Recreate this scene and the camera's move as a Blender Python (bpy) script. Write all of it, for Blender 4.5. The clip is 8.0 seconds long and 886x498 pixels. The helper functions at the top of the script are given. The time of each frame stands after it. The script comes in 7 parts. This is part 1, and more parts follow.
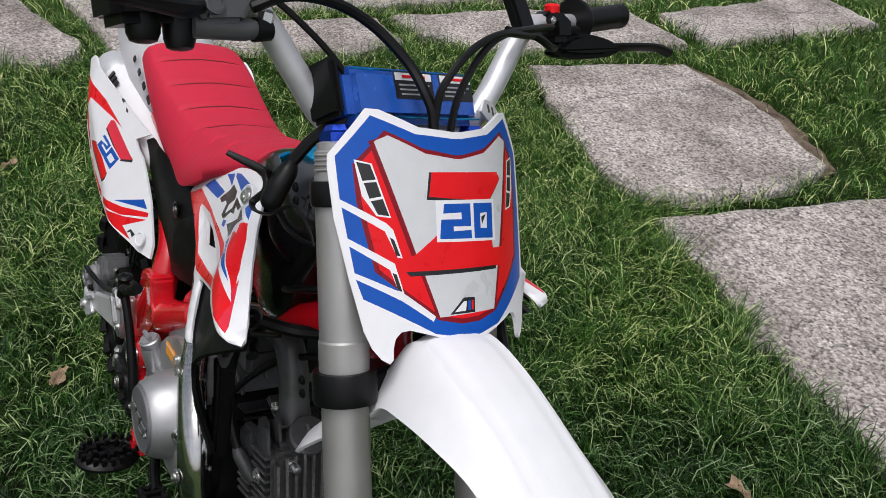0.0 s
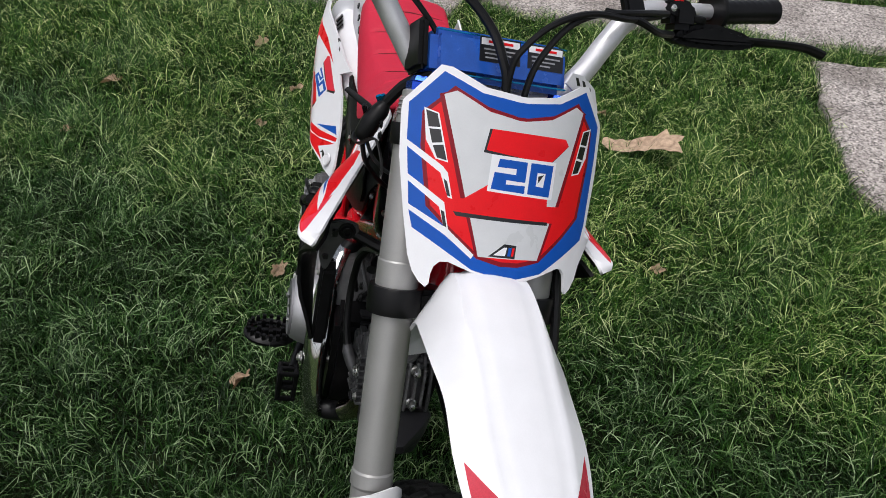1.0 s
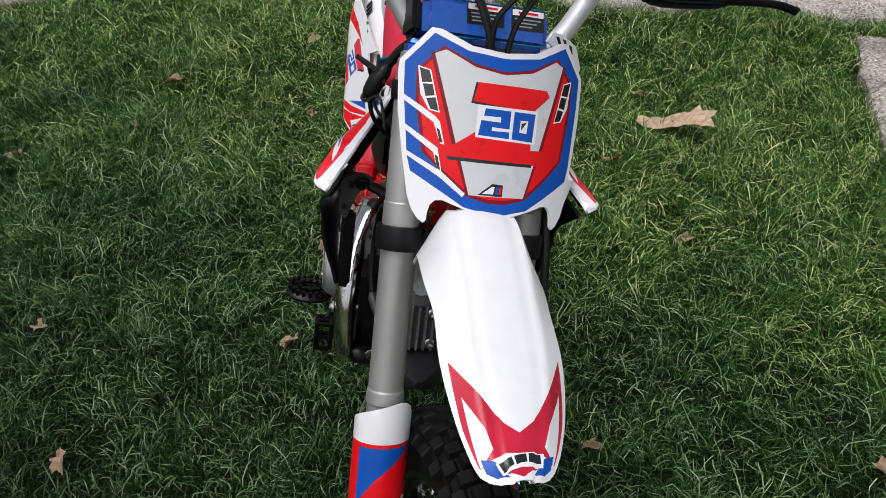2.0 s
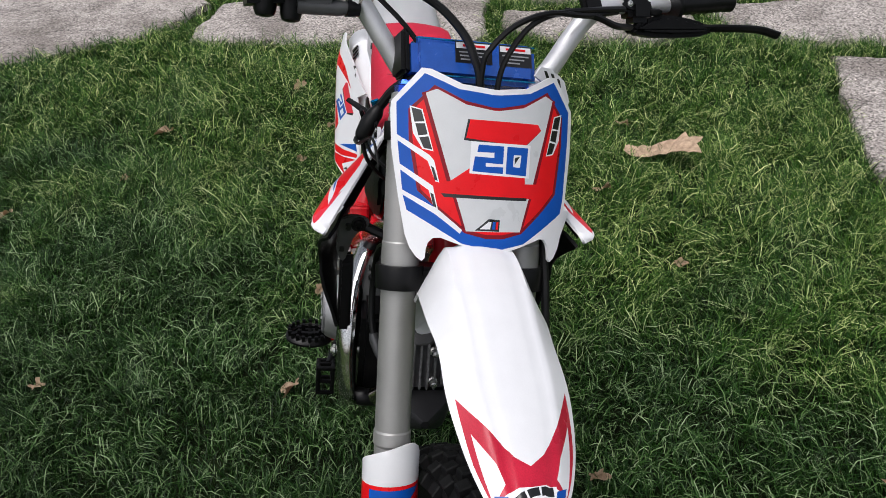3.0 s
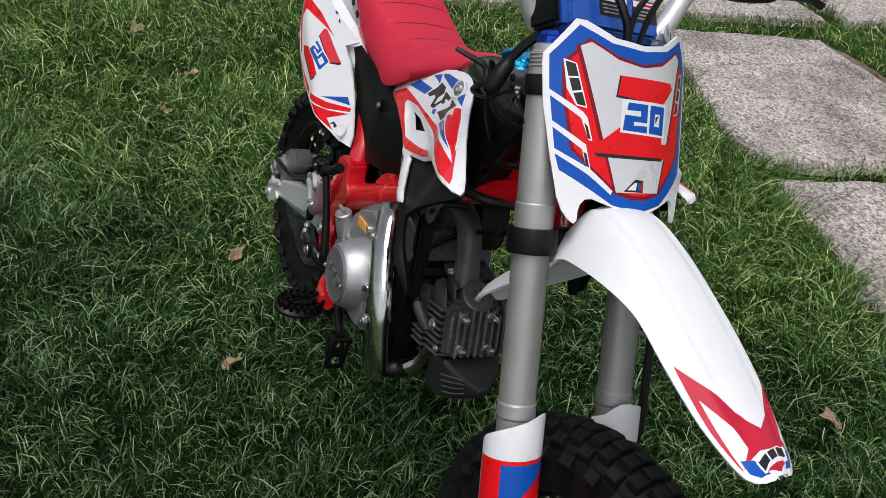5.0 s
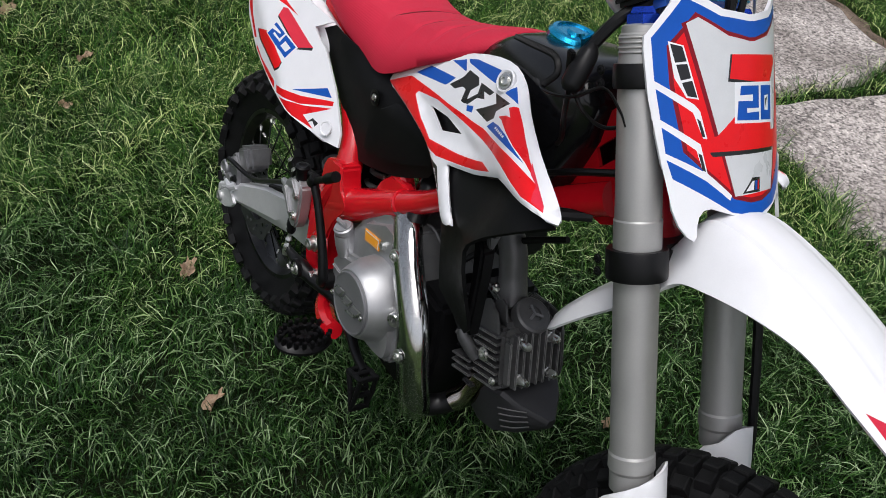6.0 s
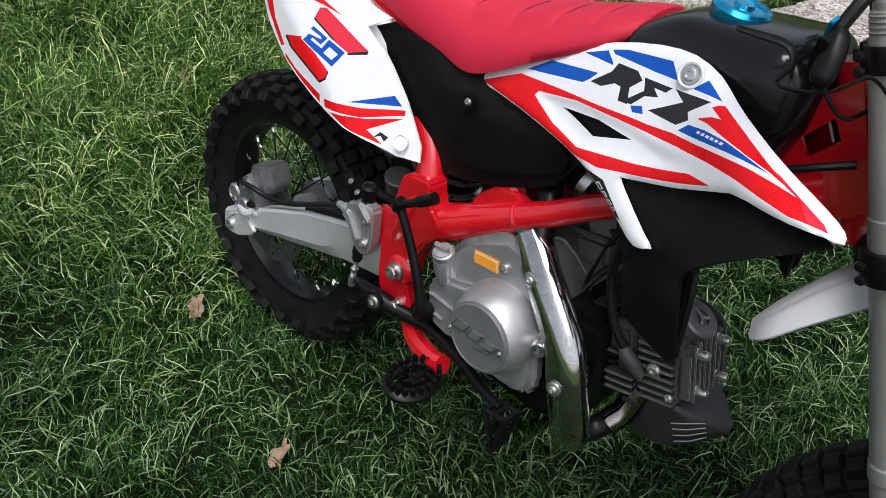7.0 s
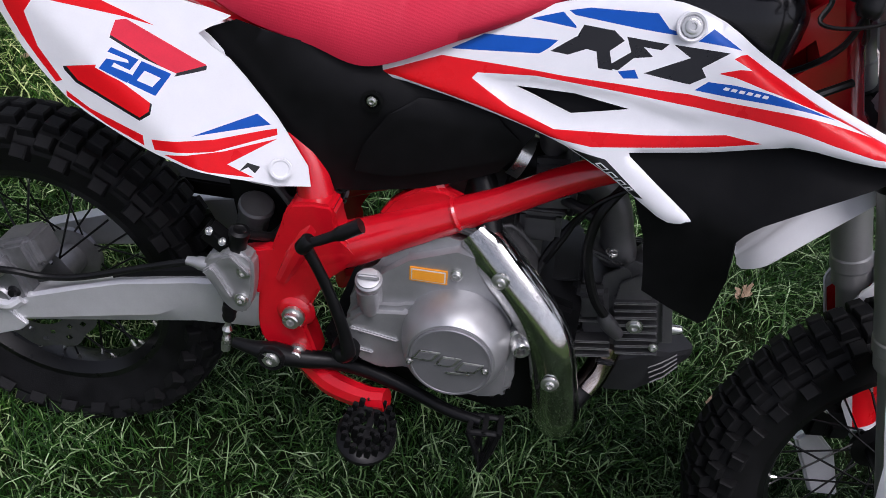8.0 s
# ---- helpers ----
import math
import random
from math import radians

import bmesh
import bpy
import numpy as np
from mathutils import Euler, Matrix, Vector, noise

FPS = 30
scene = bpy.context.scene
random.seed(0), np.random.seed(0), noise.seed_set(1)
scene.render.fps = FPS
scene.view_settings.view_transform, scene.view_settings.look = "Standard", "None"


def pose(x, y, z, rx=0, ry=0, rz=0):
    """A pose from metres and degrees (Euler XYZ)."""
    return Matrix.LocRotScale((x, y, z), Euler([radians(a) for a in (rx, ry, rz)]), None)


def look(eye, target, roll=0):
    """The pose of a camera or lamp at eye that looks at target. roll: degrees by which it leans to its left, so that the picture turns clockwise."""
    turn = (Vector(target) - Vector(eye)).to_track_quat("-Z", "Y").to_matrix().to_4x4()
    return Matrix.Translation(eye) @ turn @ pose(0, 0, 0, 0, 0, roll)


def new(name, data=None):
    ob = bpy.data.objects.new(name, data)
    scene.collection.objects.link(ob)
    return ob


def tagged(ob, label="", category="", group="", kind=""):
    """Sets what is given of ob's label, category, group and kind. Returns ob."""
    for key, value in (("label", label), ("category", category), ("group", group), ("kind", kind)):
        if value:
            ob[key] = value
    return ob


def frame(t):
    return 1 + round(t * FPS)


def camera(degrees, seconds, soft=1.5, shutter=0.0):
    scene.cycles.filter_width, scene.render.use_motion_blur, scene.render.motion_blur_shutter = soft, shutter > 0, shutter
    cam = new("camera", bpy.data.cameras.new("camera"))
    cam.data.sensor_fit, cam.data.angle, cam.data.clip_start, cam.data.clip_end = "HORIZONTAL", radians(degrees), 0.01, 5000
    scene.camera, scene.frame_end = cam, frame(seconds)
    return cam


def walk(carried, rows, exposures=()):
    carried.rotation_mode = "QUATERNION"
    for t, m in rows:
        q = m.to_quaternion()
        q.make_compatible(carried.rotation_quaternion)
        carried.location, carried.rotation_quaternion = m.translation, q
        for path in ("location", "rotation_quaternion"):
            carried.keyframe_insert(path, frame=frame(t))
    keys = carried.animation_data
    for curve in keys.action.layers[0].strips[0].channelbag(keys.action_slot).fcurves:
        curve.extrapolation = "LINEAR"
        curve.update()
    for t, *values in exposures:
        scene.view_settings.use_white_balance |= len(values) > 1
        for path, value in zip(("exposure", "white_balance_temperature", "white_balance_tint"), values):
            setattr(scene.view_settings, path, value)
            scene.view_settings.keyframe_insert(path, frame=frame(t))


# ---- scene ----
cam = camera(53.08, 8.0, soft=0.6)
PATH = [
    (0.0, (0.673, -0.222, 1.458), (-0.676, 0.617, 0.415), 4.44),
    (0.5, (0.711, -0.102, 1.488), (-0.742, 0.61, 0.313), 5.86),
    (1.0, (0.876, 0.0, 1.519), (-0.717, 0.239, 0.334), 2.13),
    (1.5, (0.994, 0.074, 1.532), (-0.607, 0.222, 0.344), -0.18),
    (2.0, (1.052, 0.078, 1.539), (-0.56, 0.158, 0.358), -2.43),
    (2.2, (1.057, 0.077, 1.546), (-0.573, 0.148, 0.389), -2.87),
    (3.3, (1.052, 0.054, 1.537), (-0.608, 0.168, 0.427), -5.13),
    (3.5, (1.037, 0.014, 1.535), (-0.611, 0.125, 0.406), -4.7),
    (4.0, (0.997, -0.141, 1.524), (-0.592, 0.139, 0.343), 2.05),
    (4.5, (0.94, -0.362, 1.501), (-0.553, 0.304, 0.35), 2.8),
    (5.0, (0.862, -0.445, 1.494), (-0.603, 0.235, 0.315), 6.66),
    (5.2, (0.788, -0.429, 1.478), (-0.719, 0.16, 0.303), 4.25),
    (6.3, (0.469, -0.64, 1.437), (-0.661, 0.362, 0.127), 7.62),
    (6.5, (0.427, -0.702, 1.446), (-0.661, 0.391, 0.172), 9.2),
    (7.0, (0.148, -0.708, 1.404), (-0.849, 0.356, 0.035), 3.85),
    (7.5, (-0.169, -0.736, 1.393), (-0.776, 0.562, -0.002), 8.75),
    (8.0, (-0.38, -0.725, 1.334), (-0.426, 0.665, -0.104), 14.71),
]
EXPOSURE = 0.15
walk(cam, [(t, look(eye, target, roll)) for t, eye, target, roll in PATH], [(0.0, EXPOSURE, 6350, 12), (5.0, EXPOSURE + 0.04, 6350, 12), (6.5, EXPOSURE + 0.22, 6250, 12), (7.0, EXPOSURE + 0.40, 6250, 12), (7.5, EXPOSURE + 0.27, 6150, 16), (8.0, EXPOSURE + 0.22, 6050, 20)])

# ---- light: bright overcast sky ----
world = bpy.data.worlds.new("sky")
scene.world = world
world.use_nodes = True
wn, wl = world.node_tree.nodes, world.node_tree.links
wn.clear()
sky = wn.new("ShaderNodeTexSky")
sky.sky_type = "NISHITA"
sky.sun_disc = False
sky.sun_elevation, sky.sun_rotation = radians(58), radians(120)
sky.air_density, sky.dust_density, sky.ozone_density = 1.0, 4.0, 1.0
pale = wn.new("ShaderNodeHueSaturation")
pale.inputs["Saturation"].default_value = 0.35
back = wn.new("ShaderNodeBackground")
back.inputs["Strength"].default_value = 0.112
wout = wn.new("ShaderNodeOutputWorld")
wl.new(sky.outputs[0], pale.inputs["Color"])
wl.new(pale.outputs[0], back.inputs["Color"])
wl.new(back.outputs[0], wout.inputs["Surface"])

sun_data = bpy.data.lights.new("sun", "SUN")
sun_data.energy, sun_data.angle, sun_data.color = 1.85, radians(28), (1.0, 0.98, 0.94)
sun = new("sun", sun_data)
sun.matrix_world = look((0.1, -0.45, 2.9), (0, 0, 0))


# ---- materials ----
def material(name, colour, rough=0.5, metal=0.0, vary=0.06, scale=40.0, bump=0.05, fine=600.0, coat=0.0, rvary=0.1, spread=None, spec=0.5):
    """Principled surface with wear at two scales: slow blotches and fine grain in colour, roughness and relief."""
    m = bpy.data.materials.new(name)
    m.use_nodes = True
    n, l = m.node_tree.nodes, m.node_tree.links
    p = n["Principled BSDF"]
    co = n.new("ShaderNodeTexCoord")
    big, small = n.new("ShaderNodeTexNoise"), n.new("ShaderNodeTexNoise")
    big.inputs["Scale"].default_value, small.inputs["Scale"].default_value = scale, fine
    big.inputs["Detail"].default_value, small.inputs["Detail"].default_value = 4, 2
    l.new(co.outputs["Object"], big.inputs["Vector"])
    l.new(co.outputs["Object"], small.inputs["Vector"])
    ramp = n.new("ShaderNodeValToRGB")
    lo = [max(0.0, c * (1 - 2 * vary)) for c in colour]
    hi = [min(1.0, c * (1 + vary)) for c in (spread or colour)]
    ramp.color_ramp.elements[0].color, ramp.color_ramp.elements[0].position = (*lo, 1), 0.3
    ramp.color_ramp.elements[1].color, ramp.color_ramp.elements[1].position = (*hi, 1), 0.7
    mix = n.new("ShaderNodeMath")
    mix.operation = "MULTIPLY_ADD"
    mix.inputs[1].default_value = 0.35
    l.new(small.outputs["Fac"], mix.inputs[0])
    half = n.new("ShaderNodeMath")
    half.operation = "MULTIPLY"
    half.inputs[1].default_value = 0.65
    l.new(big.outputs["Fac"], half.inputs[0])
    l.new(half.outputs[0], mix.inputs[2])
    l.new(mix.outputs[0], ramp.inputs["Fac"])
    l.new(ramp.outputs["Color"], p.inputs["Base Color"])
    rr = n.new("ShaderNodeMapRange")
    rr.inputs["To Min"].default_value, rr.inputs["To Max"].default_value = max(0.02, rough - rvary), min(1.0, rough + rvary)
    l.new(big.outputs["Fac"], rr.inputs["Value"])
    l.new(rr.outputs[0], p.inputs["Roughness"])
    p.inputs["Metallic"].default_value = metal
    p.inputs["Specular IOR Level"].default_value = spec
    p.inputs["Coat Weight"].default_value = coat
    p.inputs["Coat Roughness"].default_value = 0.08
    if bump:
        bp = n.new("ShaderNodeBump")
        bp.inputs["Strength"].default_value, bp.inputs["Distance"].default_value = bump, 0.002
        l.new(mix.outputs[0], bp.inputs["Height"])
        l.new(bp.outputs["Normal"], p.inputs["Normal"])
    return m


WHITE = material("white_plastic", (0.74, 0.74, 0.765), 0.34, vary=0.02, bump=0.02, coat=0.1)
RED = material("red_sticker", (0.70, 0.007, 0.011), 0.30, vary=0.05, bump=0.01, coat=0.08, spec=0.2)
DARKRED = material("dark_red_sticker", (0.20, 0.005, 0.012), 0.30, vary=0.08, bump=0.01, coat=0.08, spec=0.2)
FIELD = material("pale_grey_sticker", (0.56, 0.57, 0.585), 0.30, vary=0.03, bump=0.01, coat=0.1)
PINK = material("red_sticker_light", (0.68, 0.022, 0.048), 0.32, vary=0.06, bump=0.01, coat=0.15, spec=0.4)
BLUE = material("blue_sticker", (0.006, 0.078, 0.40), 0.32, vary=0.05, bump=0.01, coat=0.08, spec=0.2)
INK = material("black_sticker", (0.008, 0.008, 0.009), 0.3, vary=0.1, bump=0.01, coat=0.1)
BLACK = material("black_plastic", (0.0045, 0.0045, 0.005), 0.48, vary=0.2, scale=60, fine=900, bump=0.15, spec=0.14)
NUT = material("deep_blue_anodised", (0.02, 0.07, 0.50), 0.22, 0.8, vary=0.05, bump=0.03)
TANK = material("tank_plastic", (0.006, 0.006, 0.007), 0.16, vary=0.15, bump=0.05, spec=0.4)
SATIN = material("satin_black_paint", (0.005, 0.005, 0.0055), 0.35, vary=0.2, bump=0.06, spec=0.2)
FORK = material("anodised_fork", (0.36, 0.355, 0.345), 0.47, 0.60, vary=0.04, scale=25, bump=0.02)
ALLOY = material("brushed_alloy", (0.66, 0.66, 0.68), 0.42, 0.55, vary=0.06, scale=30, bump=0.06)
CAST = material("cast_alloy", (0.42, 0.42, 0.43), 0.42, 0.75, vary=0.08, scale=45, fine=1500, bump=0.22)
CALIPER = material("caliper_alloy", (0.24, 0.24, 0.25), 0.40, 0.7, vary=0.12, scale=60, fine=1200, bump=0.2)
CRIMSON = material("crimson_sticker", (0.40, 0.010, 0.030), 0.30, vary=0.10, scale=14, bump=0.01, coat=0.08, spread=(0.56, 0.02, 0.05), spec=0.2)
BADGE = material("badge_alloy", (0.22, 0.22, 0.23), 0.45, 0.6, vary=0.06, fine=1500, bump=0.1)
GREY = material("grey_engine_paint", (0.03, 0.03, 0.033), 0.5, 0.4, vary=0.12, fine=1200, bump=0.2)
DARKCAST = material("dark_cast_alloy", (0.105, 0.105, 0.108), 0.42, 0.5, vary=0.14, fine=1200, bump=0.25)
WORN = material("worn_fin_edge", (0.24, 0.24, 0.24), 0.4, 0.5, vary=0.25, scale=120, bump=0.1)
SLATE = material("slate_grey_casting", (0.095, 0.095, 0.098), 0.45, 0.3, vary=0.08, fine=1200, bump=0.12)
CHROME = material("chrome", (0.88, 0.88, 0.87), 0.07, 1.0, vary=0.03, bump=0.02, rvary=0.03)
BRONZE = material("heat_tinted_steel", (0.42, 0.24, 0.13), 0.13, 1.0, vary=0.3, scale=22, bump=0.03, spread=(0.5, 0.48, 0.46))
STEEL = material("zinc_steel", (0.62, 0.62, 0.60), 0.28, 0.95, vary=0.08, bump=0.05)
FRAME = material("red_frame_paint", (0.52, 0.005, 0.012), 0.22, vary=0.06, bump=0.03, coat=0.6)
SEAT = material("red_seat_vinyl", (0.50, 0.015, 0.042), 0.62, vary=0.05, scale=20, fine=900, bump=0.35, spec=0.3)
# fine ribbing pressed into the vinyl
_n, _l = SEAT.node_tree.nodes, SEAT.node_tree.links
_wave, _co, _bump = _n.new("ShaderNodeTexWave"), _n.new("ShaderNodeTexCoord"), _n.new("ShaderNodeBump")
_wave.bands_direction = "Z"
_wave.inputs["Scale"].default_value, _wave.inputs["Distortion"].default_value = 95, 0.4
_bump.inputs["Strength"].default_value, _bump.inputs["Distance"].default_value = 0.10, 0.001
_l.new(_co.outputs["Object"], _wave.inputs["Vector"])
_l.new(_wave.outputs["Fac"], _bump.inputs["Height"])
_old = next(q for q in _n if q.bl_idname == "ShaderNodeBump" and q != _bump)
_l.new(_old.outputs["Normal"], _bump.inputs["Normal"])
_l.new(_bump.outputs["Normal"], _n["Principled BSDF"].inputs["Normal"])
RUBBER = material("tyre_rubber", (0.0065, 0.0065, 0.007), 0.62, vary=0.5, scale=35, fine=500, bump=0.4, spec=0.18)
RIM = material("black_rim", (0.005, 0.005, 0.0055), 0.3, vary=0.2, bump=0.05, spec=0.4)
CAP = material("blue_anodised", (0.02, 0.36, 0.62), 0.2, 0.85, vary=0.05, bump=0.03)
PAD = material("blue_pad_vinyl", (0.016, 0.085, 0.40), 0.25, vary=0.12, scale=50, bump=0.2, coat=0.3)
ORANGE = material("orange_label", (0.75, 0.30, 0.02), 0.4, vary=0.05, bump=0.0)
CABLE = material("cable_rubber", (0.006, 0.006, 0.0065), 0.38, vary=0.2, bump=0.03, spec=0.22)
GROOVE_SHADE = material("dark_red_groove_shade", (0.16, 0.004, 0.010), 0.7, vary=0.1, bump=0.1)
PALEGREY = material("grey_print", (0.30, 0.30, 0.32), 0.4, vary=0.05, bump=0.0)
LEAF = material("dry_leaf", (0.42, 0.27, 0.17), 0.75, vary=0.25, scale=60, fine=400, bump=0.4, spread=(0.5, 0.36, 0.25))


def slab_material():
    m = bpy.data.materials.new("aggregate_concrete")
    m.use_nodes = True
    n, l = m.node_tree.nodes, m.node_tree.links
    p = n["Principled BSDF"]
    co = n.new("ShaderNodeTexCoord")
    grit = n.new("ShaderNodeTexVoronoi")
    grit.inputs["Scale"].default_value = 115
    stain = n.new("ShaderNodeTexNoise")
    stain.inputs["Scale"].default_value, stain.inputs["Detail"].default_value = 3.4, 7
    speck = n.new("ShaderNodeTexNoise")
    speck.inputs["Scale"].default_value, speck.inputs["Detail"].default_value = 140, 3
    for t in (grit, stain, speck):
        l.new(co.outputs["Object"], t.inputs["Vector"])
    ramp = n.new("ShaderNodeValToRGB")
    e = ramp.color_ramp.elements
    e[0].color, e[0].position = (0.035, 0.032, 0.030, 1), 0.0
    e[1].color, e[1].position = (0.93, 0.86, 0.82, 1), 1.0
    for pos, c in ((0.22, (0.165, 0.148, 0.138)), (0.5, (0.375, 0.340, 0.320)), (0.85, (0.62, 0.57, 0.54))):
        e.new(pos).color = (*c, 1)
    half = n.new("ShaderNodeMath")
    half.operation = "MULTIPLY_ADD"
    half.inputs[1].default_value, half.inputs[2].default_value = 1.2, -0.40
    pick = n.new("ShaderNodeSeparateColor")
    l.new(grit.outputs["Color"], pick.inputs["Color"])
    mixed = n.new("ShaderNodeMath")
    mixed.operation = "MULTIPLY_ADD"
    mixed.inputs[1].default_value = 0.55
    l.new(pick.outputs["Red"], mixed.inputs[0])
    l.new(speck.outputs["Fac"], half.inputs[0])
    l.new(half.outputs[0], mixed.inputs[2])
    l.new(mixed.outputs[0], ramp.inputs["Fac"])
    tone = n.new("ShaderNodeMix")
    tone.data_type, tone.blend_type = "RGBA", "MULTIPLY"
    tone.inputs["Factor"].default_value = 0.75
    sr = n.new("ShaderNodeValToRGB")
    sr.color_ramp.elements[0].color, sr.color_ramp.elements[0].position = (0.42, 0.39, 0.36, 1), 0.36
    sr.color_ramp.elements[1].color, sr.color_ramp.elements[1].position = (1.0, 0.98, 0.96, 1), 0.6
    l.new(stain.outputs["Fac"], sr.inputs["Fac"])
    l.new(ramp.outputs["Color"], tone.inputs["A"])
    l.new(sr.outputs["Color"], tone.inputs["B"])
    # hairline cracks
    bend = n.new("ShaderNodeTexNoise")
    bend.inputs["Scale"].default_value, bend.inputs["Detail"].default_value = 3.0, 5
    shift = n.new("ShaderNodeVectorMath")
    shift.operation = "MULTIPLY_ADD"
    shift.inputs[1].default_value = (0.5, 0.5, 0.0)
    l.new(co.outputs["Object"], bend.inputs["Vector"])
    l.new(bend.outputs["Color"], shift.inputs[0])
    l.new(co.outputs["Object"], shift.inputs[2])
    crack, edge = n.new("ShaderNodeTexVoronoi"), n.new("ShaderNodeMapRange")
    crack.feature = "DISTANCE_TO_EDGE"
    crack.inputs["Scale"].default_value = 0.9
    l.new(shift.outputs[0], crack.inputs["Vector"])
    l.new(crack.outputs["Distance"], edge.inputs["Value"])
    edge.inputs["From Min"].default_value, edge.inputs["From Max"].default_value = 0.002, 0.010
    edge.inputs["To Min"].default_value, edge.inputs["To Max"].default_value = 0.62, 1.0
    line = n.new("ShaderNodeMix")
    line.data_type, line.blend_type = "RGBA", "MULTIPLY"
    line.inputs["Factor"].default_value = 1.0
    l.new(tone.outputs["Result"], line.inputs["A"])
    l.new(edge.outputs[0], line.inputs["B"])
    l.new(line.outputs["Result"], p.inputs["Base Color"])
    p.inputs["Roughness"].default_value = 0.85
    bp = n.new("ShaderNodeBump")
    bp.inputs["Strength"].default_value, bp.inputs["Distance"].default_value = 0.6, 0.004
    add = n.new("ShaderNodeMath")
    add.operation = "ADD"
    l.new(grit.outputs["Distance"], add.inputs[0])
    l.new(speck.outputs["Fac"], add.inputs[1])
    l.new(add.outputs[0], bp.inputs["Height"])
    l.new(bp.outputs["Normal"], p.inputs["Normal"])
    return m


SLAB = slab_material()
# near-black: the shade between grass blades is put into the soil colour
SOIL = material("shaded_soil_and_thatch", (0.004, 0.0065, 0.0025), 0.95, vary=0.4, scale=6, fine=90, bump=0.9, spread=(0.009, 0.014, 0.005), spec=0.05)




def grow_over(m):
    """Beyond the middle, where soil colour holds blade-gap shade, short grass closes over it."""
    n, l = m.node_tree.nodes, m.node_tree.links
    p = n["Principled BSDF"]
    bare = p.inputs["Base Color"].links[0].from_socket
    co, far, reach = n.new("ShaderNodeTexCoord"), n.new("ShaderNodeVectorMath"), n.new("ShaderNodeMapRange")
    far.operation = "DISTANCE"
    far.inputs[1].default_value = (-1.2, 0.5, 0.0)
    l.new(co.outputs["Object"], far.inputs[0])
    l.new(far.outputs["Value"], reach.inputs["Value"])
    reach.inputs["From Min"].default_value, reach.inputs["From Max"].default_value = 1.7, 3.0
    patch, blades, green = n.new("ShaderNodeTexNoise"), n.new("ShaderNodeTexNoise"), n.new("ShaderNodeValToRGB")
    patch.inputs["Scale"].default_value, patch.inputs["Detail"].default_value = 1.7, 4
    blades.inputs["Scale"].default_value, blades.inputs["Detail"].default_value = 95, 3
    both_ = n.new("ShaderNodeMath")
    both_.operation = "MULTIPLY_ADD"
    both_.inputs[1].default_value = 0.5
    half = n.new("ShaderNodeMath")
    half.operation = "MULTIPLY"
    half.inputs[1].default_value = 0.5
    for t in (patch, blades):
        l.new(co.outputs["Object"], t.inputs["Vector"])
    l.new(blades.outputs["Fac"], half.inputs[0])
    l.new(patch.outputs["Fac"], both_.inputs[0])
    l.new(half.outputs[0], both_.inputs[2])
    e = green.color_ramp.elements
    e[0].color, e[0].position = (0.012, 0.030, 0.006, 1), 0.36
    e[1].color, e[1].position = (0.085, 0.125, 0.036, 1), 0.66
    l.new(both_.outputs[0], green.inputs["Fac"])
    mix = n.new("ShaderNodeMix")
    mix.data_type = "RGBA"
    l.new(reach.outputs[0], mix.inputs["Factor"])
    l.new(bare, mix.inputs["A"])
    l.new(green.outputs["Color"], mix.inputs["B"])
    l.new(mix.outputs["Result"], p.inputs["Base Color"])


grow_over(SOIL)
EARTH = material("bare_earth", (0.085, 0.060, 0.045), 0.95, vary=0.35, scale=18, fine=160, bump=0.9, spread=(0.17, 0.13, 0.10), spec=0.05)


